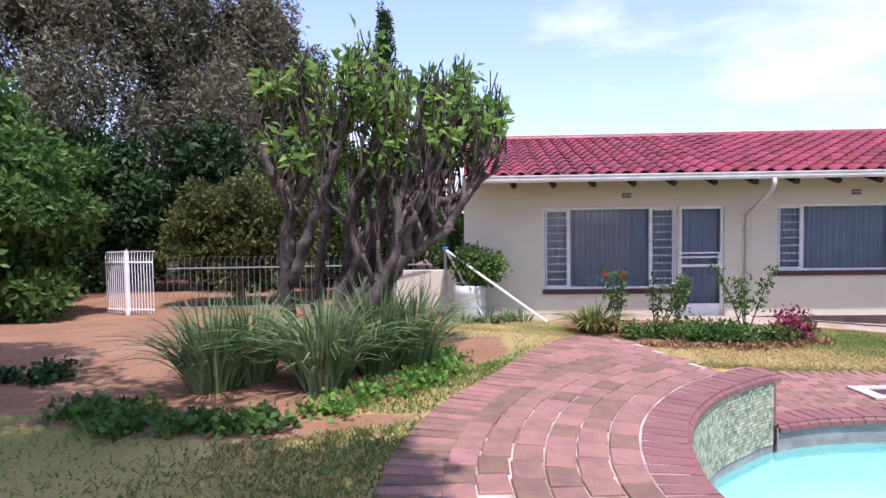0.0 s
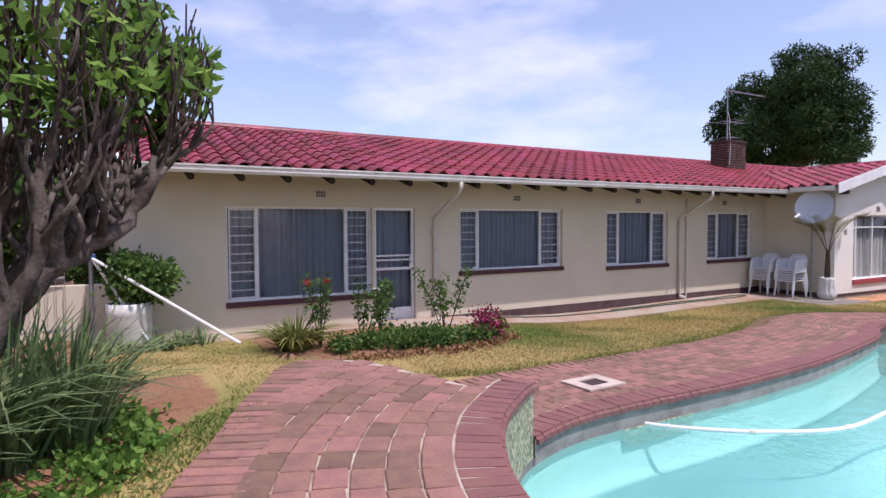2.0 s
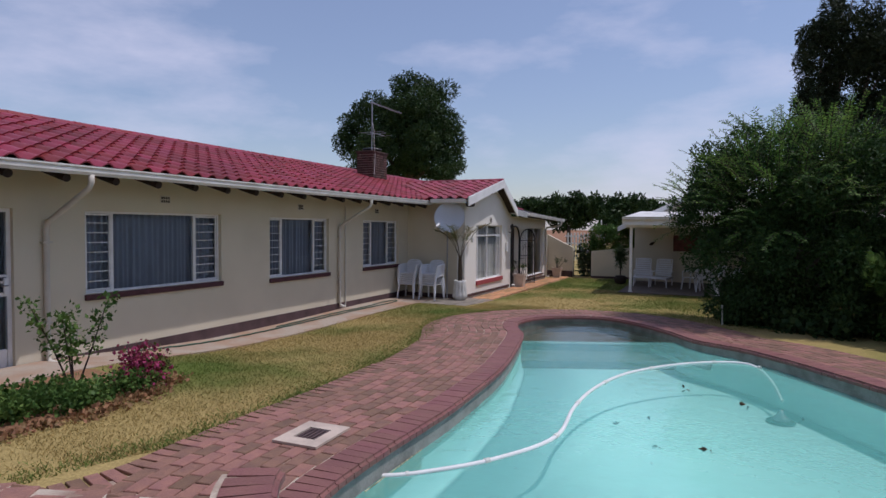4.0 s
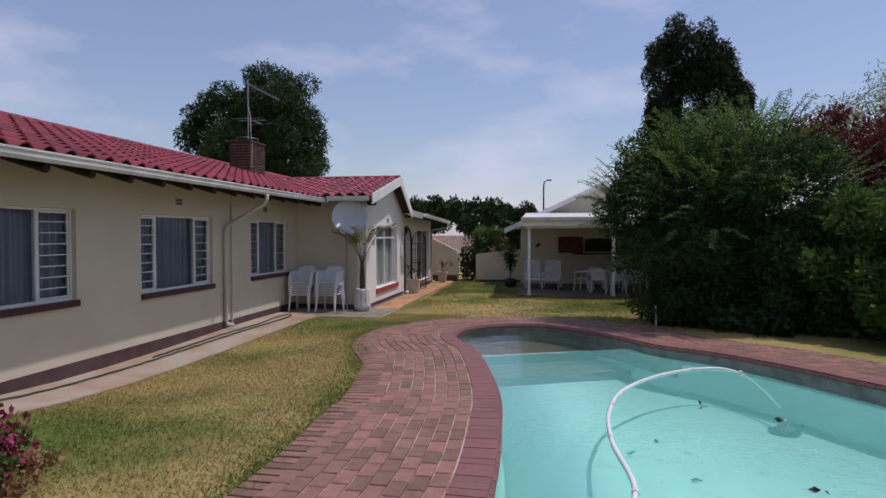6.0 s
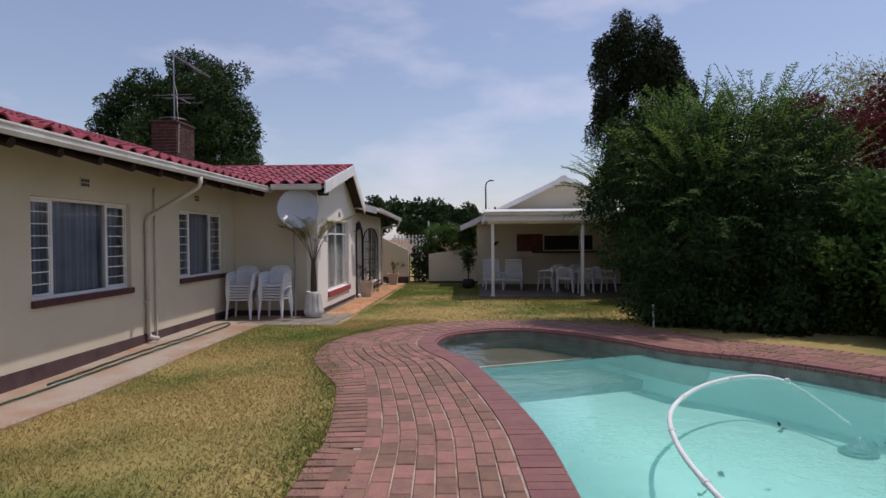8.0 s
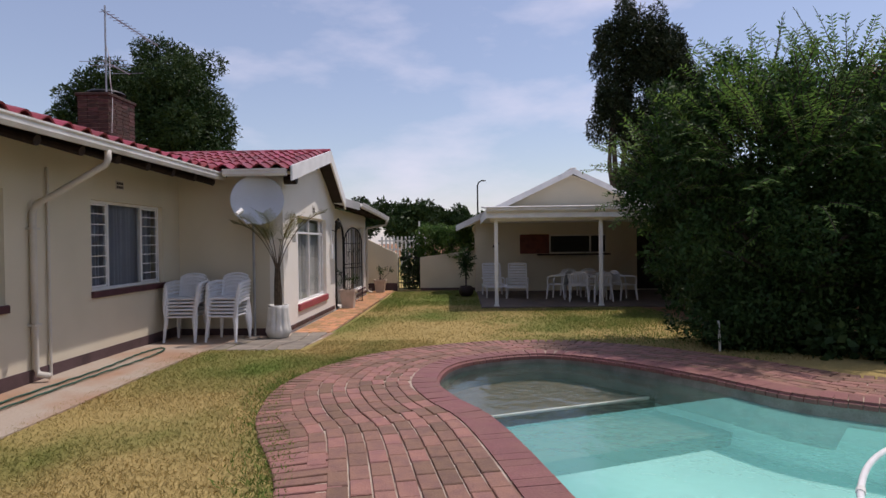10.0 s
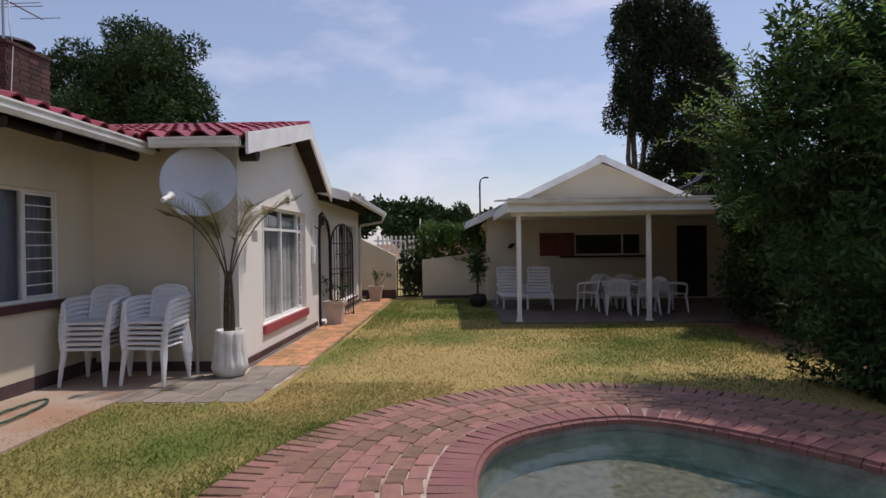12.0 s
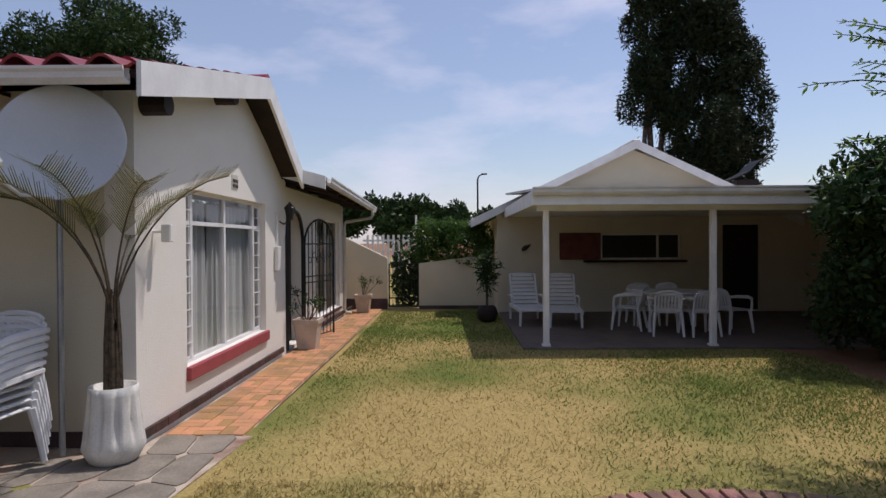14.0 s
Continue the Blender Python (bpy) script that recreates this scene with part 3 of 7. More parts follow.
# added partition; the dimness of the rooms is put into its dark colour
structure("wall_partition", boxes((0.14, 24.36, 13.6, 13.7, 0.03, 2.5)), M_DARK, "added inner wall, coloured dark for the dim rooms", "wall")
structure("baseboard", boxes((-0.11, 15.68, 10.485, 10.5, -0.3, 0.10), (15.685, 15.70, 8.67, 10.5, -0.3, 0.04)), M_PLINTH, "dark painted plinth at the wall foot", "plinth")


def curtain(x0, x1, z0, z1, y, gaps=(), material=M_CURTAIN):
    """Hanging folds of cloth behind a pane."""
    n = int((x1 - x0) / 0.012)
    bm = bmesh.new()
    rows = []
    for z in (z1, (z0 + z1) / 2, z0):
        row = []
        for k in range(n + 1):
            x = x0 + (x1 - x0) * k / n
            row.append(bm.verts.new((x, y + 0.022 * math.sin(x * 62 + 2.2 * math.sin(x * 5)) + 0.015 * math.sin(x * 23 + z), z)))
        rows.append(row)
    for a, b in zip(rows, rows[1:]):
        for k in range(n):
            xm = (a[k].co.x + a[k + 1].co.x) / 2
            if not any(g0 < xm < g1 for g0, g1 in gaps):
                bm.faces.new((a[k], b[k], b[k + 1], a[k + 1]))
    ob = part("curtain", bm, material, None, smooth=True)
    return tagged(ob, "pale lilac-grey curtain hanging in folds behind glass", "curtain", "curtains behind the windows")


def sheet(x0, x1, y, z0, z1):
    """A pane of glass that faces -y."""
    bm = bmesh.new()
    bm.faces.new([bm.verts.new(c) for c in ((x0, y, z0), (x1, y, z0), (x1, y, z1), (x0, y, z1))])
    return bm


def casement_window(name, x0, x1, mull, z0, z1, y, transom=None, bars=True, sill=M_SILL, sill_drop=0.09, sill_label="maroon tiled window sill"):
    w = thing(name, pose(0, 0, 0), "white steel window with burglar bars on its side casements", "window", kind="structure")
    f = 0.035
    yy = y + 0.07
    bm = bmesh.new()
    box(bm, x0, x1, yy, yy + 0.05, z1 - f, z1)
    box(bm, x0, x1, yy, yy + 0.05, z0, z0 + f)
    box(bm, x0, x0 + f, yy + 0.001, yy + 0.049, z0 + f, z1 - f)
    box(bm, x1 - f, x1, yy + 0.001, yy + 0.049, z0 + f, z1 - f)
    for m in mull:
        box(bm, m - 0.024, m + 0.024, yy - 0.004, yy + 0.05, z0 + f, z1 - f)
    if transom:
        box(bm, x0 + f, x1 - f, yy + 0.002, yy + 0.052, transom - 0.02, transom + 0.02)
    part("window_frame", bm, M_FRAME, w)
    edges = [x0 + f, *mull, x1 - f]
    for k, (a, b) in enumerate(zip(edges, edges[1:])):
        ob = part("pane", sheet(a + 0.005, b - 0.005, yy + 0.024, z0 + f, z1 - f), M_GLASS, w)
        ob.visible_shadow = False
        if bars and k in (0, len(edges) - 2):
            n = max(4, round((z1 - z0) / 0.16))
            for j in range(1, n):
                z = z0 + f + (z1 - z0 - 2 * f) * j / n
                part("burglar_bar", boxes((a + 0.01, b - 0.01, yy - 0.012, yy - 0.004, z - 0.006, z + 0.006)), M_FRAME, w)
            bm = bmesh.new()
            for u0, u1, v0, v1 in ((a + 0.015, b - 0.015, z0 + 0.04, z0 + 0.065), (a + 0.015, b - 0.015, z1 - 0.065, z1 - 0.04), (a + 0.015, a + 0.04, z0 + 0.065, z1 - 0.065), (b - 0.04, b - 0.015, z0 + 0.065, z1 - 0.065)):
                box(bm, u0, u1, yy + 0.004, yy + 0.02, v0, v1)
            part("casement", bm, M_FRAME, w)
    bm = bmesh.new()
    box(bm, x0 - 0.02, x1 + 0.02, y - 0.045, yy + 0.05, z0 - sill_drop, z0 - 0.002, 0.008)
    part("window_sill", bm, sill, w, sill_label)
    return w


for k, (x0, x1, mull, z0, z1) in enumerate(WINDOWS):
    casement_window("window_%d" % (k + 1), x0, x1, mull, z0, z1, 10.5)
    if k == 3:
        curtain(x0, x1, z0, z1, 10.70)
    else:
        curtain(x0 - 0.05, x1 + 0.05, z0 - 0.05, z1 + 0.05, 10.70)
casement_window("window_5", 16.60, 18.97, (16.86, 17.72, 18.68), 0.36, 2.04, 8.67, 1.72, True, M_SILLRED, 0.13, "dusty red painted window sill")
curtain(16.6, 18.97, 0.3, 1.95, 8.86, ((17.45, 17.55),), M_NET)
casement_window("window_6", 22.0, 24.2, (23.1,), 0.12, 1.98, 8.67, None, False, M_SILL, 0.05)


def security_door():
    x0, x1, z0, z1 = DOOR
    d = thing("door_1", pose(0, 0, 0), "white steel framed glass door with security rails", "door", kind="structure")
    y = 10.56
    bm = bmesh.new()
    for b in ((x0, x0 + 0.05, y, y + 0.05, z0, z1), (x1 - 0.05, x1, y, y + 0.05, z0, z1), (x0 + 0.05, x1 - 0.05, y, y + 0.05, z1 - 0.05, z1), (x0 + 0.05, x1 - 0.05, y, y + 0.05, 1.02, 1.07), (x0 + 0.05, x1 - 0.05, y, y + 0.05, 1.19, 1.22), (x0 + 0.05, x1 - 0.05, y, y + 0.05, 1.27, 1.30)):
        box(bm, *b)
    part("door_frame", bm, M_FRAME, d)
    part("kick_panel", boxes((x0 + 0.05, x1 - 0.05, y + 0.01, y + 0.04, z0, 0.33, 0.01)), M_FRAME, d)
    ob = part("pane", sheet(x0 + 0.05, x1 - 0.05, y + 0.022, 0.33, z1 - 0.05), M_GLASS, d)
    ob.visible_shadow = False
    lock = part("lock_box", boxes((x1 - 0.10, x1 - 0.045, y - 0.03, y - 0.002, 1.05, 1.26, 0.006)), M_FRAME, d)
    part("door_handle", tube(bmesh.new(), [(x1 - 0.07, y - 0.03, 1.16), (x1 - 0.07, y - 0.06, 1.16), (x1 - 0.15, y - 0.06, 1.16)], 0.009), M_METAL, lock, "dull metal lever handle")
    curtain(x0, x1, 0.1, 2.14, 10.70)


security_door()


def air_vent(x, y, z, w=0.2, h=0.13):
    v = thing("air_vent", pose(x, y, z), "small plaster air brick in the wall", "vent", "air bricks")
    part("plate", boxes((-w / 2, w / 2, -0.008, 0.0, -h / 2, h / 2)), M_PIPE, v)
    for i in range(4):
        for j in range(2):
            part("slot", boxes((-w / 2 + 0.02 + i * 0.043, -w / 2 + 0.05 + i * 0.043, -0.011, -0.008, -h / 2 + 0.015 + j * 0.055, -h / 2 + 0.055 + j * 0.055)), M_TIMBER, v)


for x in (2.94, 7.1, 10.65, 13.9):
    air_vent(x, 10.5, 2.38)
air_vent(17.85, 8.67, 2.22, 0.18, 0.16)

# ---- roofs ----
EAVE_Y, EAVE_Z, RIDGE_Y, RIDGE_Z = 9.64, 2.70, 13.5, 3.84


def slab_between(name, corners, thick, material, label):
    bm = bmesh.new()
    top = [bm.verts.new(c) for c in corners]
    bot = [bm.verts.new((c[0], c[1], c[2] - thick)) for c in corners]
    n = len(corners)
    bm.faces.new(top), bm.faces.new(bot[::-1])
    for k in range(n):
        bm.faces.new((top[k], bot[k], bot[(k + 1) % n], top[(k + 1) % n]))
    bmesh.ops.recalc_face_normals(bm, faces=bm.faces)
    return structure(name, bm, material, label, "roof")


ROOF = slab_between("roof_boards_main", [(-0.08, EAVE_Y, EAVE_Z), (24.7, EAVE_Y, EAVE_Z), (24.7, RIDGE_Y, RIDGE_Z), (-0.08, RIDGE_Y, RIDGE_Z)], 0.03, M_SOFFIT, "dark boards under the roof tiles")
slab_between("roof_rear", [(-0.08, 17.36, EAVE_Z), (24.7, 17.36, EAVE_Z), (24.7, RIDGE_Y, RIDGE_Z), (-0.08, RIDGE_Y, RIDGE_Z)], 0.06, M_TILE, "rear slope of red tiles")
WX0, WXR, WX1 = 15.22, 18.17, 19.75
WZ0, WZR, WZ1 = 2.74, 3.43, 2.50
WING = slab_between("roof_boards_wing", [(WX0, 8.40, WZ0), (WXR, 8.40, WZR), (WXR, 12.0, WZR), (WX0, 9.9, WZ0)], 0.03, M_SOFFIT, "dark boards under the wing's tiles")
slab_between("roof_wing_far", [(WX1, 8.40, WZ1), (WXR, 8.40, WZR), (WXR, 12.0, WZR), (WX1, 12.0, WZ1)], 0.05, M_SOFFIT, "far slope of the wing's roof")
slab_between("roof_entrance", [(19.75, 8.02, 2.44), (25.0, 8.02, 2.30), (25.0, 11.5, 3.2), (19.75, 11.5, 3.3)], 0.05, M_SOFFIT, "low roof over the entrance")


def gutter(name, a, b, out):
    """A moulded gutter from a to b; out: the side it faces."""
    a, b, out = Vector(a), Vector(b), Vector(out)
    prof = [(0.0, 0.02), (0.0, -0.09), (0.06, -0.10), (0.085, -0.06), (0.085, -0.02), (0.10, 0.0), (0.10, 0.02), (0.085, 0.02), (0.07, -0.06), (0.02, -0.07), (0.015, 0.02)]
    bm = bmesh.new()
    ra, rb = ([bm.verts.new(e + out * u + Vector((0, 0, v))) for u, v in prof] for e in (a, b))
    n = len(prof)
    for k in range(n):
        bm.faces.new((ra[k], ra[(k + 1) % n], rb[(k + 1) % n], rb[k]))
    bm.faces.new(ra), bm.faces.new(rb[::-1])
    bmesh.ops.recalc_face_normals(bm, faces=bm.faces)
    return structure(name, bm, M_GUTTER, "white painted metal gutter along the eaves", "gutter")


gutter("gutter_main", (-0.06, EAVE_Y + 0.01, 2.69), (15.45, EAVE_Y + 0.01, 2.69), (0, -1, 0))
gutter("gutter_wing", (WX0 + 0.01, 8.44, 2.73), (WX0 + 0.01, 9.50, 2.73), (-1, 0, 0))
gutter("gutter_entrance", (19.8, 8.03, 2.46), (25.0, 8.03, 2.32), (0, -1, 0))


def barge(name, a, b, drop, out):
    a, b, out = Vector(a), Vector(b), Vector(out)
    bm = bmesh.new()
    up = Vector((0, 0, 0.06))
    vs = []
    for e in (a, b):
        for o in (Vector(), out * 0.035):
            vs += [bm.verts.new(e + o + up), bm.verts.new(e + o - Vector((0, 0, drop)))]
    for f in ((0, 1, 3, 2), (4, 6, 7, 5), (0, 2, 6, 4), (1, 5, 7, 3), (2, 3, 7, 6), (0, 4, 5, 1)):
        bm.faces.new([vs[k] for k in f])
    bmesh.ops.recalc_face_normals(bm, faces=bm.faces)
    return structure(name, bm, M_WHITE, "white painted barge board", "trim")


barge("trim_barge_left", (WX0 - 0.02, 8.38, WZ0), (WXR, 8.38, WZR), 0.19, (0, -1, 0))
barge("trim_barge_right", (WXR + 0.003, 8.38, WZR), (WX1, 8.38, WZ1), 0.19, (0, -1, 0))
barge("trim_barge_entrance", (19.74, 8.02, 2.43), (19.74, 9.2, 2.75), 0.13, (-1, 0, 0))
barge("trim_barge_end", (-0.09, EAVE_Y, EAVE_Z + 0.02), (-0.09, RIDGE_Y, RIDGE_Z + 0.02), 0.15, (-1, 0, 0))


def rafter(m, length, r=0.055):
    ob = part("rafter_end", tube(bmesh.new(), [(0, 0, 0), (0, length, 0)], r, 10), M_TIMBER, None)
    ob.matrix_world = m
    return tagged(ob, "dark stained round rafter end under the eaves", "rafter", "rafter ends under the eaves", "")


first = None
slope = math.degrees(math.atan2(RIDGE_Z - EAVE_Z, RIDGE_Y - EAVE_Y))
for k in range(22):
    m = pose(0.79 + 0.69 * k, EAVE_Y + 0.06, EAVE_Z - 0.155, slope)
    if first is None:
        first = rafter(m, 1.0)
    else:
        copy_thing(first, m)
for x, z, l in ((15.85, WZ0 - 0.10, 0.5), (17.35, WZ0 + 0.33, 0.5)):
    rafter(pose(x, 8.46, z, 0), l, 0.09)
for k in range(6):
    rafter(pose(20.3 + 0.8 * k, 8.10, 2.36 - 0.02 * k, 12), 0.7, 0.045)


def downpipe(x, y_top, z_top, y_wall, foot, label="cream painted metal downpipe fixed to the wall"):
    p = thing("downpipe", pose(x, y_wall, 0), label, "downpipe", "downpipes")
    bm = bmesh.new()
    dy = y_top - y_wall
    tube(bm, [(0.06, dy, z_top), (0.06, dy, z_top - 0.10), (0.05, dy + 0.03, z_top - 0.17), (0, -0.08, 1.98), (0, -0.05, 1.88), (0, -0.05, foot + 0.12), (0, -0.08, foot + 0.05), (0.03, -0.2, foot + 0.02)], 0.037, 10)
    part("pipe", bm, M_PIPE, p, smooth=True)
    for z in (1.7, 0.6):
        part("bracket", boxes((-0.06, 0.06, -0.092, -0.002, z, z + 0.025)), M_PIPE, p)


downpipe(5.13, 9.60, 2.60, 10.5, 0.04)
downpipe(12.08, 9.60, 2.60, 10.5, 0.0)
downpipe(24.5, 7.98, 2.25, 8.67, -0.1)
w = thing("waste_pipe", pose(12.36, 10.5, 0), "thin cream painted pipe fixed to the wall", "pipe")
part("pipe", tube(bmesh.new(), [(0, -0.03, -0.05), (0, -0.03, 2.45)], 0.018, 8), M_PIPE, w)

# ---- paths at the house ----
bm = bmesh.new()
xs = [-0.1, 2, 4, 5, 6, 7, 8, 9, 10, 11, 12, 13, 14, 15.68]
for a, b in zip(xs, xs[1:]):
    w0, w1 = (9.76 - 0.03 * a, 9.76 - 0.03 * b) if a >= 4 else (10.1, 10.1)
    za, zb = ground_z(max(a, 4), 9.7) + 0.02, ground_z(max(b, 4), 9.7) + 0.02
    vs = [bm.verts.new(c) for c in ((a, w0, za), (b, w1, zb), (b, 10.49, zb + 0.01), (a, 10.49, za + 0.01))]
    bm.faces.new(vs)
    ws = [bm.verts.new((v.co.x, v.co.y, v.co.z - 0.12)) for v in vs]
    bm.faces.new((vs[1], vs[0], ws[0], ws[1]))
structure("pavement_house", bm, M_SLAB, "worn reddish concrete strip along the house wall", "path")

# ---- braai house with veranda ----
BX, BY0, BY1 = 25.1, -2.4, 5.12
bm = bmesh.new()
wall_boxes(BY0, BY1, -0.4, 2.10, [(0.82, 3.66, 1.09, 1.70), (-1.0, -0.15, -0.1, 1.9)], lambda a, b, c, d: box(bm, BX, BX + 0.22, a, b, c, d))
pts = [(BY1, 2.10), (5.12, 2.14), (1.94, 3.66), (-1.9, 2.10)]
va = [bm.verts.new((BX, y, z)) for y, z in pts]
vb = [bm.verts.new((BX + 0.22, y, z)) for y, z in pts]
bm.faces.new(va), bm.faces.new(vb[::-1])
for k in range(4):
    bm.faces.new((va[k], vb[k], vb[(k + 1) % 4], va[(k + 1) % 4]))
box(bm, BX + 0.22, 31.0, BY1 - 0.22, BY1, -0.4, 2.1)
box(bm, BX + 0.22, 31.0, BY0, BY0 + 0.22, -0.4, 2.1)
box(bm, 30.8, 31.0, BY0 + 0.22, BY1 - 0.22, -0.4, 2.1)
box(bm, 20.6, BX, BY0 - 0.22, BY0, -0.4, 2.2)
bmesh.ops.recalc_face_normals(bm, faces=bm.faces)
structure("wall_outbuilding", bm, M_WALL, "cream plastered outbuilding with a gable", "wall")
slab_between("roof_outbuilding_left", [(BX - 0.25, 5.75, 1.98), (31.2, 5.75, 1.98), (31.2, 1.94, 3.78), (BX - 0.25, 1.94, 3.78)], 0.05, M_GUTTER, "pale sheet roof of the outbuilding")
slab_between("roof_outbuilding_right", [(BX - 0.25, -1.87, 1.98), (31.2, -1.87, 1.98), (31.2, 1.94, 3.78), (BX - 0.25, 1.94, 3.78)], 0.05, M_GUTTER, "pale sheet roof of the outbuilding")
barge("trim_gable_left", (BX - 0.27, 5.75, 1.98), (BX - 0.27, 1.937, 3.78), 0.13, (-1, 0, 0))
barge("trim_gable_right", (BX - 0.27, 1.943, 3.78), (BX - 0.27, -1.87, 1.98), 0.13, (-1, 0, 0))
structure("roof_ridge_cap", boxes((BX - 0.3, 31.2, 1.85, 2.03, 3.80, 3.86, 0.02)), M_GUTTER, "ridge capping", "roof")
slab_between("roof_veranda", [(20.22, BY0, 2.34), (20.22, 4.92, 2.34), (BX, 4.92, 2.66), (BX, BY0, 2.66)], 0.04, M_GUTTER, "pale sheet roof of the veranda")
structure("ceiling_veranda", boxes((20.3, BX, BY0, 4.88, 2.10, 2.13)), M_WHITE, "white boarded veranda ceiling", "ceiling")
gutter("gutter_veranda", (20.20, 4.95, 2.33), (20.20, BY0, 2.33), (-1, 0, 0))
structure("trim_fascia", boxes((20.20, 20.26, BY0, 4.95, 2.08, 2.24), (20.26, BX, 4.89, 4.95, 2.08, 2.30)), M_WHITE, "white fascia board of the veranda", "trim")
structure("trim_beam", boxes((20.42, 20.56, BY0, 4.85, 2.00, 2.10)), M_WHITE, "white veranda beam", "trim")
structure("pavement_veranda", boxes((20.35, BX, BY0, 5.08, -0.35, -0.13, 0.01)), mat("veranda_tile", (0.16, 0.125, 0.10), 0.8, 0.15, 3, 0.2, second=(0.12, 0.095, 0.08)), "worn dark veranda floor", "floor")
for y in (4.70, 2.08, -1.9):
    p = thing("veranda_post", pose(20.49, y, -0.13), "slim white painted veranda post", "post", "veranda posts")
    part("shaft", boxes((-0.045, 0.045, -0.045, 0.045, 0.0, 2.13, 0.006)), M_WHITE, p)
    part("foot", boxes((-0.065, 0.065, -0.065, 0.065, 0.0, 0.03)), M_WHITE, p)
w = thing("window_7", pose(0, 0, 0), "dark serving hatch window with a timber shelf", "window", kind="structure")
bm = bmesh.new()
for b in ((0.82, 3.66, 1.66, 1.70), (0.82, 3.66, 1.09, 1.13), (0.82, 0.86, 1.13, 1.66), (3.62, 3.66, 1.13, 1.66), (2.64, 2.69, 1.13, 1.66), (1.32, 1.37, 1.13, 1.66)):
    box(bm, BX + 0.06, BX + 0.11, *b)
part("window_frame", bm, M_GUTTER, w)
for a, b in ((0.86, 1.32), (1.37, 2.64)):
    ob = part("pane", boxes((BX + 0.08, BX + 0.085, a, b, 1.13, 1.66)), M_BLACK, w)
part("shelf", boxes((BX - 0.22, BX + 0.04, 0.75, 3.1, 1.03, 1.08, 0.006)), M_TIMBER, w, "dark timber serving shelf")
part("shutter", boxes((BX - 0.05, BX - 0.005, 2.70, 3.66, 1.09, 1.72, 0.01)), mat("red_brown_timber", (0.16, 0.04, 0.03), 0.6, 0.2, 6, 0.2), w, "red-brown timber shutter")
structure("door_2", boxes((BX + 0.05, BX + 0.1, -0.99, -0.16, -0.12, 1.89)), M_TIMBER, "dark timber door in the veranda wall", "door")

# ---- garden wall with gate ----
bm = bmesh.new()
for y0, z0, y1, z1 in ((7.82, 1.12, 8.95, 1.68), (5.12, 1.22, 7.02, 0.98)):
    va = [bm.verts.new((26.1, y, z)) for y, z in ((y0, -0.4), (y1, -0.4), (y1, z1), (y0, z0))]
    vb = [bm.verts.new((26.32, v.co.y, v.co.z)) for v in va]
    bm.faces.new(va), bm.faces.new(vb[::-1])
    for k in range(4):
        bm.faces.new((va[k], vb[k], vb[(k + 1) % 4], va[(k + 1) % 4]))
box(bm, 24.6, 26.1, 8.95, 9.17, -0.4, 1.68)
bmesh.ops.recalc_face_normals(bm, faces=bm.faces)
structure("wall_garden", bm, M_WALL, "cream plastered garden wall with a sloping top", "wall")
structure("baseboard_garden", boxes((26.085, 26.1, 7.82, 8.95, -0.3, 0.1), (26.085, 26.1, 5.12, 7.02, -0.3, -0.08)), M_PLINTH, "dark plinth of the garden wall", "plinth")


# ---- plants ----
def grow(bm, p, d, length, r, depth, tips, rng, up=0.25, wander=0.35, sides=7, split=(2, 3), spread=0.6):
    """A limb with its side limbs; the ends are collected in tips."""
    pts, radii = [p.copy()], [r]
    n = 4
    for k in range(n):
        d = (d + Vector((rng.gauss(0, wander), rng.gauss(0, wander), rng.gauss(0, wander) + up)) * 0.35).normalized()
        p = p + d * (length / n)
        pts.append(p.copy())
        radii.append(r * (1 - 0.42 * (k + 1) / n))
    tube(bm, pts, radii, sides)
    if depth == 0:
        tips.append((p.copy(), d.copy()))
        return
    for _ in range(rng.randint(*split)):
        nd = (d + Vector((rng.gauss(0, spread), rng.gauss(0, spread), rng.gauss(0.1, spread * 0.6)))).normalized()
        grow(bm, p, nd, length * rng.uniform(0.55, 0.8), r * 0.56, depth - 1, tips, rng, up, wander, max(4, sides - 1), split, spread)


def rosette_leaves(name, tips, count, size, material, parent, seed, shape=0.4, reach=0.12):
    cs = [(t.x, t.y, t.z, reach, reach, reach) for t, _ in tips]
    return leaf_cloud(name, cs, count, 0.2, size, material, parent, seed, shape)


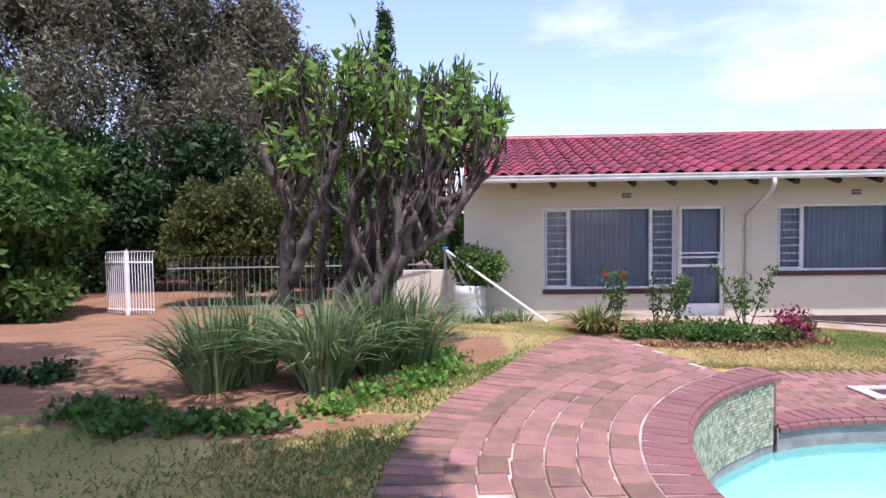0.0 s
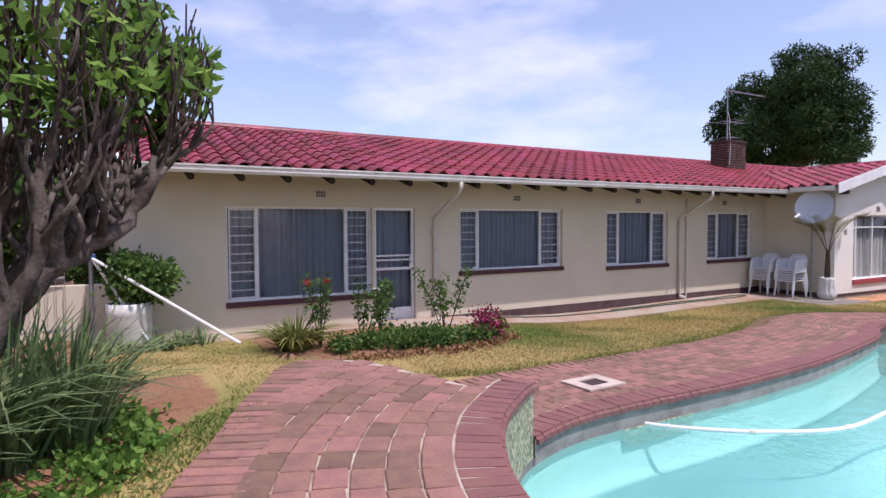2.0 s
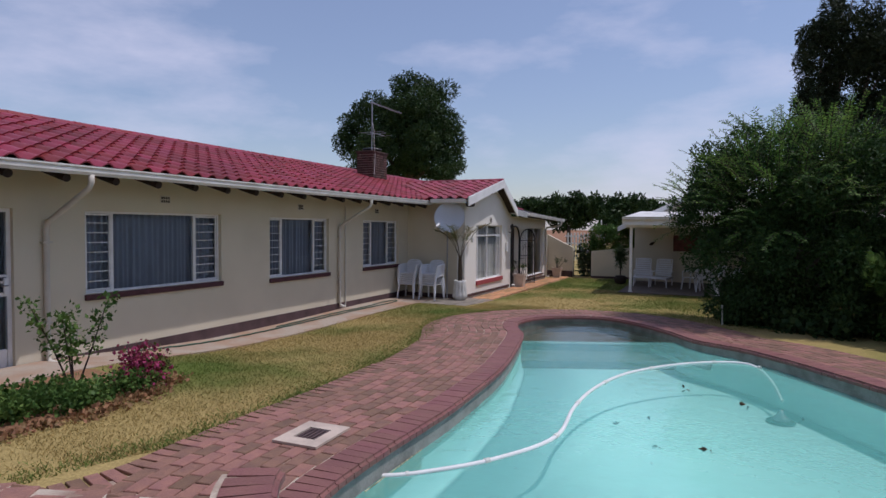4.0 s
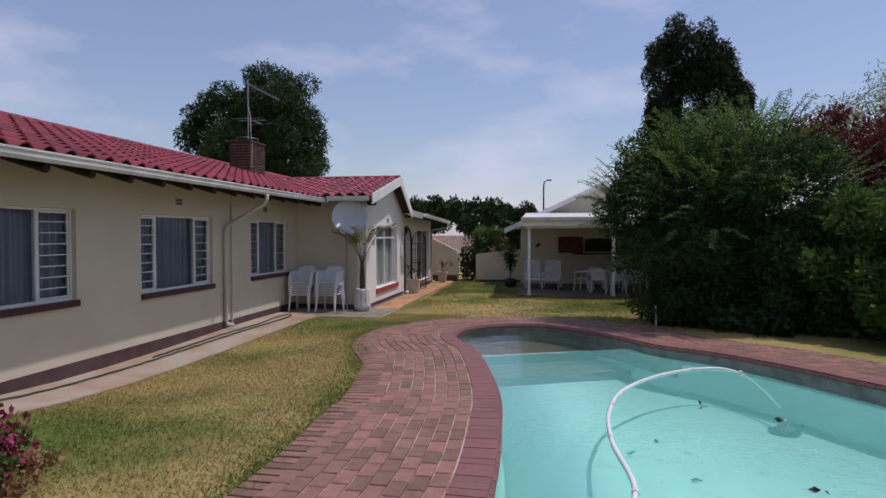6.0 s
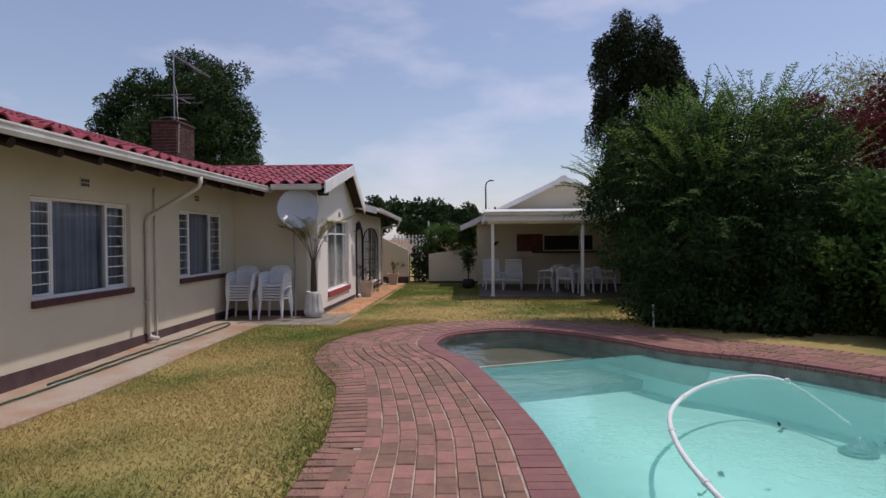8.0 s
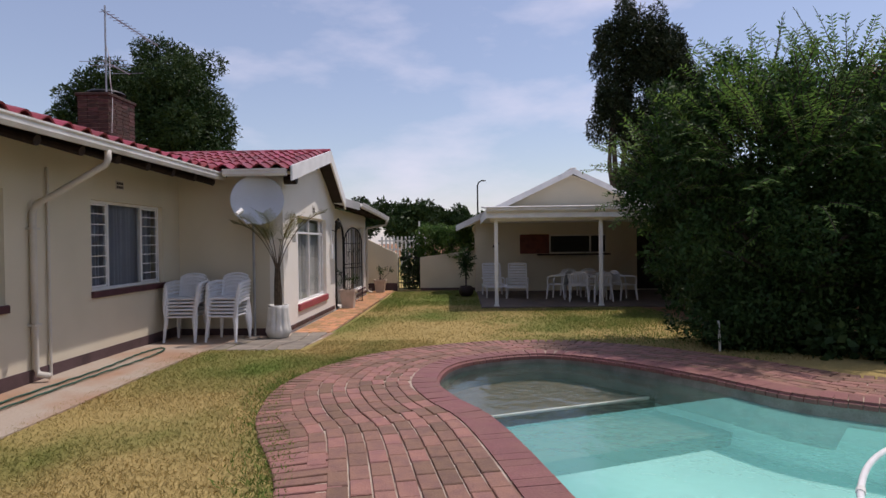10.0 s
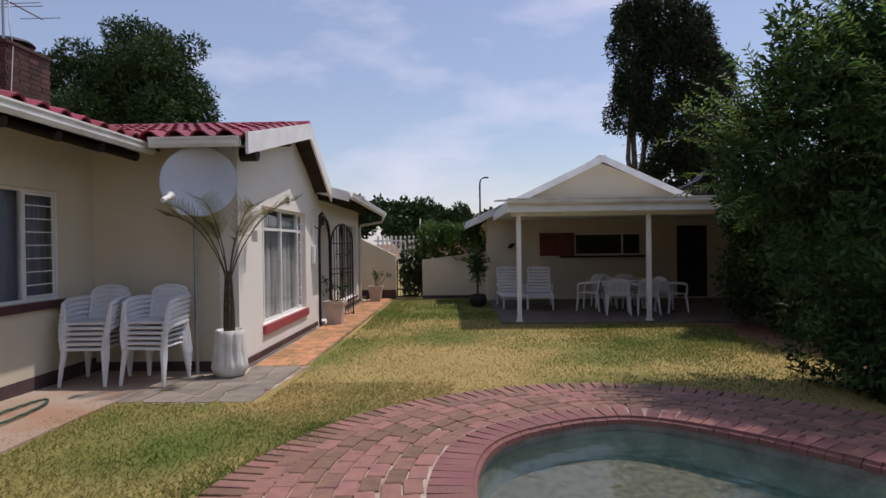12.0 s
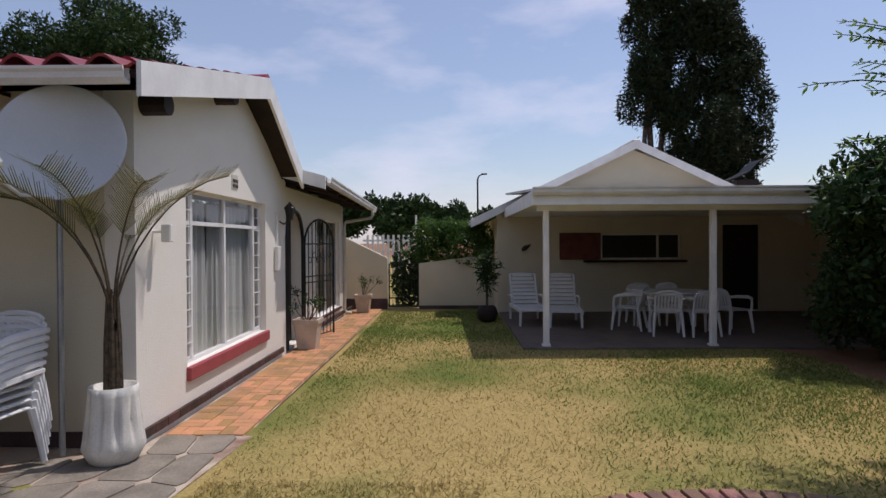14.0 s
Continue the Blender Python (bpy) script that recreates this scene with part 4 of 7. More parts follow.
def garden_tree():
    """The many-stemmed pruned tree in the bed: leaning limbs with whorls of shoots at their ends."""
    rng = random.Random(11)
    t = thing("garden_tree", pose(-1.75, 5.05, 0.45), "gnarled many-stemmed pruned tree with fresh green leaves", "tree")
    limbs = [  # start radius, end radius, plan and height along the limb
        (0.085, 0.065, ((-0.05, 0, -0.1), (-0.06, -0.03, 0.8), (0.01, -0.05, 1.65))),
        (0.060, 0.028, ((0.01, -0.05, 1.62), (-0.14, -0.15, 1.95), (-0.22, -0.15, 2.3))),
        (0.055, 0.026, ((0.01, -0.05, 1.62), (0.28, -0.05, 2.05), (0.62, -0.05, 2.45))),
        (0.055, 0.026, ((0.01, -0.05, 1.60), (0.10, 0.05, 2.05), (0.22, 0.05, 2.42))),
        (0.135, 0.035, ((0.05, 0.05, -0.1), (0.45, 0.1, 0.5), (0.90, 0.25, 1.0), (1.38, 0.45, 1.32), (1.68, 0.55, 1.72), (1.86, 0.62, 2.08))),
        (0.105, 0.030, ((0.12, 0.08, -0.1), (0.48, 0.15, 0.75), (0.78, 0.05, 1.38), (0.98, 0.05, 1.9), (1.08, 0.05, 2.2))),
        (0.062, 0.024, ((0.88, 0.25, 0.98), (1.12, 0.35, 1.42), (1.45, 0.45, 1.68), (1.80, 0.55, 1.86), (1.92, 0.62, 2.15))),
        (0.085, 0.028, ((0.25, 0.25, -0.1), (0.42, 0.45, 0.85), (0.55, 0.55, 1.6), (0.70, 0.55, 2.25))),
        (0.105, 0.028, ((0.18, -0.05, -0.1), (0.68, -0.15, 0.62), (1.12, -0.1, 1.12), (1.55, 0.05, 1.42), (1.75, 0.12, 1.85))),
        (0.060, 0.024, ((0.70, 0.15, 0.80), (0.85, 0.42, 1.42), (1.22, 0.62, 1.9), (1.42, 0.62, 2.25))),
        (0.070, 0.026, ((0.08, 0.25, -0.1), (0.14, 0.42, 0.75), (0.24, 0.42, 1.5), (0.36, 0.35, 2.1))),
        (0.060, 0.022, ((0.02, -0.05, 0.9), (0.20, -0.2, 1.35), (0.42, -0.25, 1.9), (0.55, -0.2, 2.3))),
        (0.075, 0.022, ((0.30, -0.1, -0.1), (0.75, -0.3, 0.55), (1.05, -0.3, 1.15), (1.12, -0.3, 1.7), (1.30, -0.25, 2.1))),
        (0.070, 0.022, ((0.35, 0.2, -0.1), (0.85, 0.3, 0.65), (1.10, 0.4, 1.2), (1.35, 0.55, 1.6), (1.52, 0.6, 2.15))),
        (0.055, 0.020, ((1.15, -0.1, 1.14), (1.20, -0.2, 1.5), (1.42, -0.15, 1.85), (1.5, -0.1, 2.2))),
        (0.055, 0.020, ((1.38, 0.45, 1.32), (1.36, 0.5, 1.75), (1.55, 0.55, 2.05), (1.62, 0.6, 2.35))),
        (0.050, 0.020, ((0.46, 0.12, 0.52), (0.62, 0.0, 1.1), (0.60, -0.1, 1.6), (0.80, -0.1, 2.1)))]
    shoots, tips = bmesh.new(), []
    for r0, r1, pts in limbs:
        line = spline([Vector(p) for p in pts], 6, False)
        line = [p + Vector((rng.gauss(0, 0.014), rng.gauss(0, 0.014), rng.gauss(0, 0.01))) for p in line]
        n = len(line) - 1
        part("limb", tube(bmesh.new(), line, [(r0 + (r1 - r0) * k / n) * rng.uniform(0.88, 1.14) for k in range(n + 1)], 8), M_BARK, t, smooth=True)
        start = 0.30 if len(pts) > 3 else 0.55
        for k in range(n + 1):
            if k / n < start or (rng.random() < 0.35 and k < n):
                continue
            r = r0 + (r1 - r0) * k / n
            for _ in range(3 if k == n else 1):
                d = Vector((rng.gauss(0.12, 0.5), rng.gauss(0, 0.5), rng.uniform(0.4, 1.0))).normalized()
                grow(shoots, line[k], d, rng.uniform(0.22, 0.42), min(0.034, r * 0.6), 1 if line[k].z > 1.1 else 0, tips, rng, 0.75, 0.5, 6, (2, 3), 0.4)
    part("branch_growth", shoots, M_BARK, t, smooth=True)["kind"] = "stuff"
    bm = bmesh.new()
    for p, d in tips:
        for _ in range(2):
            q = p + Vector((rng.gauss(0.02, 0.05), rng.gauss(0, 0.05), rng.uniform(0.12, 0.36)))
            tube(bm, [p, (p + q) / 2 + Vector((rng.gauss(0, 0.015), rng.gauss(0, 0.015), 0)), q], [0.009, 0.008, 0.006], 5)
    part("twig_growth", bm, M_TWIG, t, "bare dark upright twigs")["kind"] = "stuff"
    tall = [(p + Vector((0, 0, 0.10)), d) for p, d in tips if p.z > 1.9 and rng.random() < 0.6]
    rosette_leaves("crown", tall, 2700, 0.125, M_LEAF_BRIGHT, t, 21, 0.40, 0.15)
    return t


garden_tree()


def clump(x, y, z, n, length, material, seed, label, lean=0.50, width=0.010, name="strap_leaf_clump", group="strap-leaved clumps"):
    """A clump of long arching strap leaves."""
    g = np.random.default_rng(seed)
    t = thing(name, pose(x, y, z), label, "plant", group)
    a = g.random(n) * math.tau
    r0 = 0.20 * np.sqrt(g.random(n))
    L = length * (0.55 + 0.55 * g.random(n))
    le = lean * g.random(n) ** 0.8
    out = np.stack([np.cos(a), np.sin(a), np.zeros(n)], 1)
    side = np.stack([-np.sin(a), np.cos(a), np.zeros(n)], 1) + g.normal(size=(n, 3)) * 0.3
    base = out * r0[:, None]
    quad = []
    prev = None
    for k in range(6):
        s = k / 5
        c = base + out * (L * (le * s + le * 1.2 * s ** 3))[:, None] * 0.8
        c[:, 2] = L * (s - 0.75 * le * s ** 3)
        w = side * (width * (1 - 0.85 * s ** 2))
        cur = (c - w, c + w)
        if prev is not None:
            quad.append(np.stack([prev[0], prev[1], cur[1], cur[0]], 1))
        prev = cur
    quads("leaves", np.concatenate(quad), material, t)
    return t


for k, (x, y, n, l) in enumerate(((-2.14, 4.05, 360, 0.84), (-1.92, 4.32, 260, 0.86), (-1.22, 4.08, 400, 0.88), (-0.86, 4.62, 360, 0.94), (-0.55, 4.85, 260, 0.86))):
    clump(x, y, ground_z(x, y), n, l, M_STRAP, 40 + k, "large clump of grey-green strap leaves arching from red soil", 0.62, 0.011)


def low_cover(x, y, rx, ry, n, seed, size=0.055, material=M_LEAF_MID, h=0.085, name="ground_cover", label="low leafy ground cover edging the soil bed"):
    t = thing(name, pose(x, y, ground_z(x, y)), label, "plant", "bed edging plants")
    rng = random.Random(seed)
    cs = []
    for _ in range(14):
        a, b = rng.uniform(-rx, rx), rng.uniform(-ry, ry)
        cs.append((a, b, h * 0.55, 0.14, 0.14, h * 0.7))
    leaf_cloud("leaves", cs, n, 0.25, size, material, t, seed, 0.8)


for k, (x, y, rx, ry) in enumerate(((-2.65, 3.35, 0.30, 0.2), (-2.1, 3.05, 0.35, 0.15), (-1.55, 3.12, 0.28, 0.14), (-0.98, 3.50, 0.22, 0.2), (-0.68, 3.85, 0.2, 0.22), (-0.40, 4.25, 0.16, 0.25), (-0.2, 4.7, 0.16, 0.25), (-0.25, 5.1, 0.2, 0.25))):
    low_cover(x, y, rx, ry, 330 if k > 2 else 700, 70 + k, material=M_LEAF_BRIGHT if k > 2 else M_LEAF_MID)
low_cover(-3.95, 4.4, 0.35, 0.2, 900, 90, material=M_LEAF_DARK)


def big_tree(name, x, y, z, trunk_h, trunk_r, blobs, leaves, size, material, seed, label, shape=0.5, spread=0.12, shell=0.45, droop=0.0, limbs=True, clumps=14):
    """A tree or tall shrub: trunk with limbs, and a crown of many clumps."""
    rng = random.Random(seed)
    t = thing(name, pose(x, y, z), label, "tree" if trunk_h > 0.7 else "shrub")
    bm, tips = bmesh.new(), []
    if limbs:
        top = max(b[2] for b in blobs)
        tube(bm, [(0, 0, -0.2), (rng.gauss(0, 0.05), rng.gauss(0, 0.05), trunk_h * 0.5), (0, 0, trunk_h)], [trunk_r * 1.25, trunk_r, trunk_r * 0.85], 9)
        for b in blobs:
            q = Vector(b[:3])
            p = Vector((0, 0, trunk_h * 0.95))
            mid = p.lerp(q, 0.5) + Vector((rng.gauss(0, 0.15), rng.gauss(0, 0.15), rng.gauss(0, 0.1)))
            tube(bm, [p, mid, q, q + (q - mid) * 0.4], [trunk_r * 0.6, trunk_r * 0.4, trunk_r * 0.2, trunk_r * 0.08], 6)
        part("trunk", bm, M_BARK, t, smooth=True)
    cs = []
    for bx, by, bz, rx, ry, rz in blobs:
        for _ in range(clumps):
            d = Vector((rng.gauss(0, 1), rng.gauss(0, 1), rng.gauss(0, 1))).normalized()
            k = rng.uniform(0.55, 1.02)
            s = rng.uniform(0.22, 0.42)
            cs.append((bx + d.x * rx * k, by + d.y * ry * k, bz + d.z * rz * k, rx * s, ry * s, rz * s))
        cs.append((bx, by, bz, rx * 0.75, ry * 0.75, rz * 0.75))
    leaf_cloud("crown", cs, leaves, spread, size, material, t, seed, shape, shell, droop)
    return t


def blob_set(rng, n, box_, r):
    return [(rng.uniform(*box_[0]), rng.uniform(*box_[1]), rng.uniform(*box_[2]), r * rng.uniform(0.7, 1.2), r * rng.uniform(0.7, 1.2), r * rng.uniform(0.7, 1.1)) for _ in range(n)]


R = random.Random(4)
# pool side: large shrubs and trees
big_tree("pool_shrub", 14.1, 0.75, -0.1, 1.0, 0.10, [(0.2, 0.9, 1.4, 1.0, 1.1, 1.3), (0.1, 0.5, 0.5, 1.2, 1.2, 0.6), (-0.1, -1.0, 0.5, 1.3, 1.3, 0.6), (-0.3, -2.2, 0.9, 1.1, 1.1, 0.9), (0.1, -0.2, 1.5, 1.1, 1.2, 1.4), (-0.1, -1.3, 1.4, 1.2, 1.1, 1.3), (0.2, 0.6, 3.0, 1.0, 1.2, 1.1), (-0.1, -0.6, 3.2, 1.1, 1.2, 1.1), (0.1, -1.6, 2.5, 1.0, 1.0, 1.1), (0.7, 1.6, 2.4, 0.7, 0.8, 0.8), (0.7, 1.5, 3.2, 0.6, 0.7, 0.7), (0.8, 0.2, 3.6, 0.7, 0.8, 0.7)], 110000, 0.085, M_LEAF_SHRUB, 31, "huge dense green shrub overhanging the pool paving", 0.38, 0.13, 0.5)


def sprays(parent, blobs, count, seed, material, size=0.075, reach=(0.45, 0.95), label="feathery outer sprays of leaflets, coloured brighter as if sunlit"):
    """Arching shoots that stand out of a crown, each set with pairs of leaflets."""
    rng = random.Random(seed)
    bm, v = bmesh.new(), []
    for _ in range(count):
        bx, by, bz, rx, ry, rz = blobs[rng.randrange(len(blobs))]
        d = Vector((rng.gauss(0, 1), rng.gauss(0, 1), rng.gauss(0.5, 0.8))).normalized()
        p = Vector((bx + d.x * rx * 0.8, by + d.y * ry * 0.8, bz + d.z * rz * 0.8))
        length = rng.uniform(*reach)
        go = (d + Vector((rng.gauss(0, 0.25), rng.gauss(0, 0.25), 0.55))).normalized()
        pts = [p]
        for k in range(7):
            go = (go + Vector((0, 0, -0.09))).normalized()
            pts.append(pts[-1] + go * length / 7)
        tube(bm, pts[::2] + [pts[-1]], [0.008, 0.006, 0.005, 0.004, 0.002], 4)
        for k in range(1, 8):
            side = go.cross(Vector((rng.gauss(0, 0.3), rng.gauss(0, 0.3), 1))).normalized()
            for sg in (-1, 1):
                for u in (0.0, 0.5):
                    q = pts[k - 1].lerp(pts[k], u)
                    ax = (side * sg + go * 0.6 + Vector((rng.gauss(0, 0.2), rng.gauss(0, 0.2), rng.gauss(-0.1, 0.2)))).normalized() * size * rng.uniform(0.8, 1.5)
                    w = go * size * 0.20
                    v.append([q, q + ax * 0.45 + w, q + ax, q + ax * 0.45 - w])
    part("spray_growth", bm, M_TWIG, parent)["kind"] = "stuff"
    quads("spray_leaves", np.array([[tuple(c) for c in f] for f in v]), material, parent, label)


sprays(bpy.data.objects["pool_shrub"], [(0.2, 0.6, 3.0, 1.0, 1.2, 1.0), (-0.1, -0.6, 3.3, 1.1, 1.2, 1.0), (0.1, -1.6, 2.6, 1.1, 1.1, 1.0), (0.7, 1.5, 2.4, 0.8, 0.9, 0.8), (0.8, 0.2, 3.6, 0.8, 0.9, 0.7), (-0.6, 0.3, 2.5, 0.8, 1.3, 1.0)], 620, 39, M_LEAF_SUNLIT)
big_tree("laurel_shrub", 12.6, -1.5, 0.0, 0.6, 0.07, [(0.3, 0.3, 0.9, 1.0, 0.9, 1.0), (-0.6, -0.3, 1.0, 1.0, 0.9, 1.0), (0.1, 0.1, 2.0, 1.0, 0.8, 0.7), (-1.5, -0.9, 1.1, 1.0, 0.9, 1.2), (-1.2, -0.6, 2.0, 0.9, 0.8, 0.7)], 30000, 0.12, M_LEAF_MID, 32, "dense broad-leaved shrub beside the pool", 0.45, 0.1, 0.5)
big_tree("laurel_shrub", 9.4, -2.9, 0.0, 0.6, 0.07, [(0.3, 0.3, 0.9, 1.2, 0.9, 1.0), (-0.9, -0.3, 1.0, 1.2, 0.9, 1.0), (0.1, 0.1, 2.0, 1.2, 0.8, 0.8)], 14000, 0.13, M_LEAF_MID, 36, "dense broad-leaved shrub behind the pool", 0.45, 0.1, 0.5)
big_tree("shade_shrub", 19.5, 0.1, -0.15, 1.0, 0.08, [(0, 0, 0.9, 0.9, 1.1, 0.9), (0.1, -0.3, 2.0, 0.9, 1.2, 0.9), (-0.5, 0.4, 1.2, 0.8, 0.9, 0.9), (-1.2, -0.2, 0.8, 0.9, 0.9, 0.8), (-0.9, -0.6, 1.9, 0.9, 1.0, 0.8), (0.2, -0.7, 2.6, 1.0, 1.2, 0.8), (-0.7, 0.2, 2.3, 0.8, 0.9, 0.7)], 34000, 0.12, M_LEAF_DARK, 37, "dark shrub crowding the end of the veranda", 0.4)
big_tree("overhanging_tree", -2.0, -0.7, 0.5, 3.6, 0.16, [(1.0, 1.3, 5.0, 1.2, 1.0, 0.7), (-0.2, 1.7, 5.2, 1.4, 1.2, 0.8), (-1.6, 2.6, 5.4, 1.4, 1.3, 0.8), (-2.8, 3.3, 5.6, 1.4, 1.3, 0.8), (-1.4, 1.2, 5.2, 1.4, 1.3, 0.8), (-2.8, 1.8, 5.4, 1.4, 1.4, 0.8), (2.3, 1.0, 5.2, 0.7, 0.6, 0.4)], 36000, 0.14, M_LEAF_MID, 38, "tree overhead that dapples the path with shade", 0.45)
big_tree("plum_tree", 18.5, -4.6, 0.0, 2.2, 0.12, [(0, 0, 4.0, 1.6, 1.6, 1.3), (0.6, 1.0, 4.3, 1.0, 1.0, 1.0), (-0.6, -1.2, 4.7, 1.3, 1.3, 1.1), (-1.0, 0.8, 3.4, 0.9, 0.9, 0.8)], 16000, 0.11, M_LEAF_PLUM, 33, "purple-leaved plum tree behind the shrubs", 0.5)
big_tree("willow_tree", 23.0, -6.6, 0.0, 2.5, 0.18, [(0, 0, 5.2, 2.0, 2.2, 1.7), (0.3, 1.8, 5.0, 1.5, 1.4, 1.5), (0, -2.0, 5.4, 1.6, 1.6, 1.6)], 18000, 0.16, M_LEAF_WILLOW, 34, "pale feathery tree behind the shrubs", 0.2, 0.2, 0.3, 0.6)
big_tree("palm_like_shrub", 17.2, -0.3, -0.1, 0.8, 0.08, [(0, 0.4, 1.0, 0.9, 1.2, 1.0), (0.2, -0.6, 1.6, 1.0, 1.2, 1.2), (0.4, 0.2, 2.2, 0.8, 1.0, 0.8)], 16000, 0.15, M_LEAF_DARK, 35, "dark shrub with long narrow leaves beside the veranda", 0.16, 0.15, 0.4, 0.3)
for x, y in ((14.1, 1.75), (13.4, 0.9), (12.9, 0.2)):
    low_cover(x, y, 0.3, 0.25, 500, int(x * 10), 0.12, M_LEAF_DARK, 0.3, "low_shrub", "low dark shrub at the lawn edge")
s = thing("garden_stake", pose(13.75, 2.02, -0.05), "thin pale garden stake", "stake")
part("rod", tube(bmesh.new(), [(0, 0, -0.1), (0.03, 0.01, 0.42)], 0.017, 8), M_POT, s)

for k, (x, y, h) in enumerate(((15.4, -2.9, 2.6), (12.6, -3.8, 2.4), (18.5, -6.5, 3.4), (22.5, -5.5, 3.6), (8.0, -4.6, 3.0), (20.6, -3.2, 2.9))):
    big_tree("border_shrub", x, y, -0.1, 0.8, 0.08, [(0, 0, h * 0.3, 1.3, 1.2, h * 0.3), (0.3, 0.3, h * 0.62, 1.2, 1.1, h * 0.28), (-0.5, -0.3, h * 0.8, 0.8, 0.9, h * 0.2)], 9000, 0.15, M_LEAF_DARK, 200 + k, "dense dark shrub in the border behind the pool", 0.45)
for k, x in enumerate((-15.5, -12.5, -9.2, -6.4, -3.6)):
    big_tree("border_shrub", x, 15.4 + 0.6 * math.sin(2 * k), 0.1, 0.8, 0.08, [(0, 0, 1.2, 1.8, 1.1, 1.2), (0.4, 0.2, 2.6, 1.6, 1.1, 1.1), (-0.7, 0, 3.6, 1.2, 1.0, 0.9)], 12000, 0.2, M_LEAF_DARK, 210 + k, "dense dark shrub below the tall trees", 0.45)

# far trees
R = random.Random(8)
big_tree("conifer", 38.0, -2.9, 0, 3.0, 0.3, [(0, 0.3, 8.2, 1.3, 1.3, 2.2), (0, 0.0, 11.5, 1.2, 1.2, 2.3), (0, -1.1, 12.3, 1.2, 1.4, 2.2), (0, -2.5, 11.4, 1.2, 1.3, 2.3), (0, -2.6, 10.0, 1.3, 1.6, 2.4), (0, -3.9, 8.6, 1.3, 1.3, 2.6), (0, -2.0, 7.0, 1.8, 2.2, 2.4), (0, -1.7, 4.5, 1.8, 2.3, 2.2), (0, -3.6, 5.4, 1.3, 1.3, 2.2)], 90000, 0.20, M_LEAF_CYPRESS, 51, "tall dark many-headed conifer behind the outbuilding", 0.3, 0.1, 0.5)
big_tree("shade_tree", 38.0, 22.6, 0, 5.0, 0.35, [(0, 0, 8.6, 3.6, 3.6, 3.0), (0, -1.8, 9.4, 2.6, 2.8, 2.8), (0, -0.8, 11.4, 1.7, 1.9, 1.9), (0, 2.8, 9.6, 2.2, 2.3, 2.0), (0, 3.9, 8.4, 1.6, 1.6, 1.4), (0, -2.7, 8.2, 1.6, 1.6, 2.2), (0, -2.3, 6.4, 2.2, 2.2, 1.8), (0, 1.0, 6.8, 3.0, 3.2, 1.8)], 80000, 0.22, M_LEAF_DARK, 52, "large round dark green tree behind the house", 0.35, 0.1, 0.5)
for k, (x, y, w, h) in enumerate(((60, 15.5, 3.2, 6.0), (58, 10.5, 3.0, 5.6), (62, 6.6, 2.6, 5.2), (56, 2.0, 3.5, 4.2), (64, -4, 4, 5), (60, 21, 4, 5.5), (62, -12, 5, 6), (66, 30, 5, 6))):
    big_tree("distant_tree", x, y, 0, h * 0.35, 0.2, [(0, 0, h * 0.55, w * 0.8, w * 0.8, h * 0.3), (0, w * 0.4, h * 0.72, w * 0.5, w * 0.5, h * 0.24), (0, -w * 0.4, h * 0.68, w * 0.5, w * 0.5, h * 0.24)], 7000, 0.34, M_LEAF_DARK, 60 + k, "dark green tree in the distance", 0.5)

# the wooded side to the left of the house
big_tree("cypress_tree", -3.9, 27.5, 0, 1.5, 0.2, [(0, 0, 4.0, 1.0, 1.0, 3.0), (0, 0, 8.0, 0.85, 0.85, 3.0), (0, 0, 10.6, 0.45, 0.45, 1.7)], 14000, 0.18, M_LEAF_DARK, 80, "narrow dark cypress behind the garden", 0.4)
for k, (x, y, h, w, ma) in enumerate(((-9.0, 18.5, 12.5, 3.0, M_LEAF_GREY), (-12.8, 17, 13, 3.4, M_LEAF_GREY), (-7.2, 20.5, 9.8, 2.0, M_LEAF_OLIVE), (-16.5, 15, 13, 3.8, M_LEAF_GREY), (-21, 13, 12, 4, M_LEAF_OLIVE))):
    big_tree("tall_dry_tree", x, y, 0.1, h * 0.3, 0.22, [(0, 0, h * 0.45, w * 0.8, w * 0.8, h * 0.28), (w * 0.35, 0, h * 0.68, w * 0.6, w * 0.6, h * 0.24), (-w * 0.35, 0, h * 0.72, w * 0.6, w * 0.6, h * 0.24), (0, 0, h * 0.88, w * 0.5, w * 0.5, h * 0.15), (0.2, -0.4, h * 0.25, w * 0.8, w * 0.7, h * 0.2)], 64000, 0.18, ma, 81 + k, "tall grey-green half-dry tree", 0.3, 0.16, 0.35, 0.4)
for k, (x, y, h, w, n) in enumerate(((-8.9, 9.6, 3.7, 1.5, 26000), (-9.9, 8.2, 4.4, 1.8, 24000), (-6.9, 7.0, 1.6, 0.9, 6000), (-10.5, 11.5, 4.6, 1.8, 14000))):
    if k == 2:
        continue
    big_tree("broadleaf_shrub", x, y, 0.2, 0.8, 0.08, [(0, 0, h * 0.28, w, w, h * 0.28), (0.2, 0.3, h * 0.55, w, w, h * 0.28), (0, -0.3, h * 0.82, w * 0.8, w * 0.8, h * 0.22)], n, 0.16, M_LEAF_MID, 90 + k, "tall dense green shrub at the garden's edge", 0.5, 0.12, 0.5)
big_tree("round_bush", -5.0, 11.9, 0.2, 0.9, 0.10, [(0, 0, 1.4, 1.3, 1.2, 0.9), (0.5, 0, 2.1, 1.1, 1.0, 0.9), (-0.7, 0, 1.9, 0.9, 0.9, 0.8), (1.2, 0.2, 1.3, 0.9, 0.9, 0.9)], 20000, 0.11, M_LEAF_OLIVE, 95, "rounded olive-green bush behind the fence", 0.5)
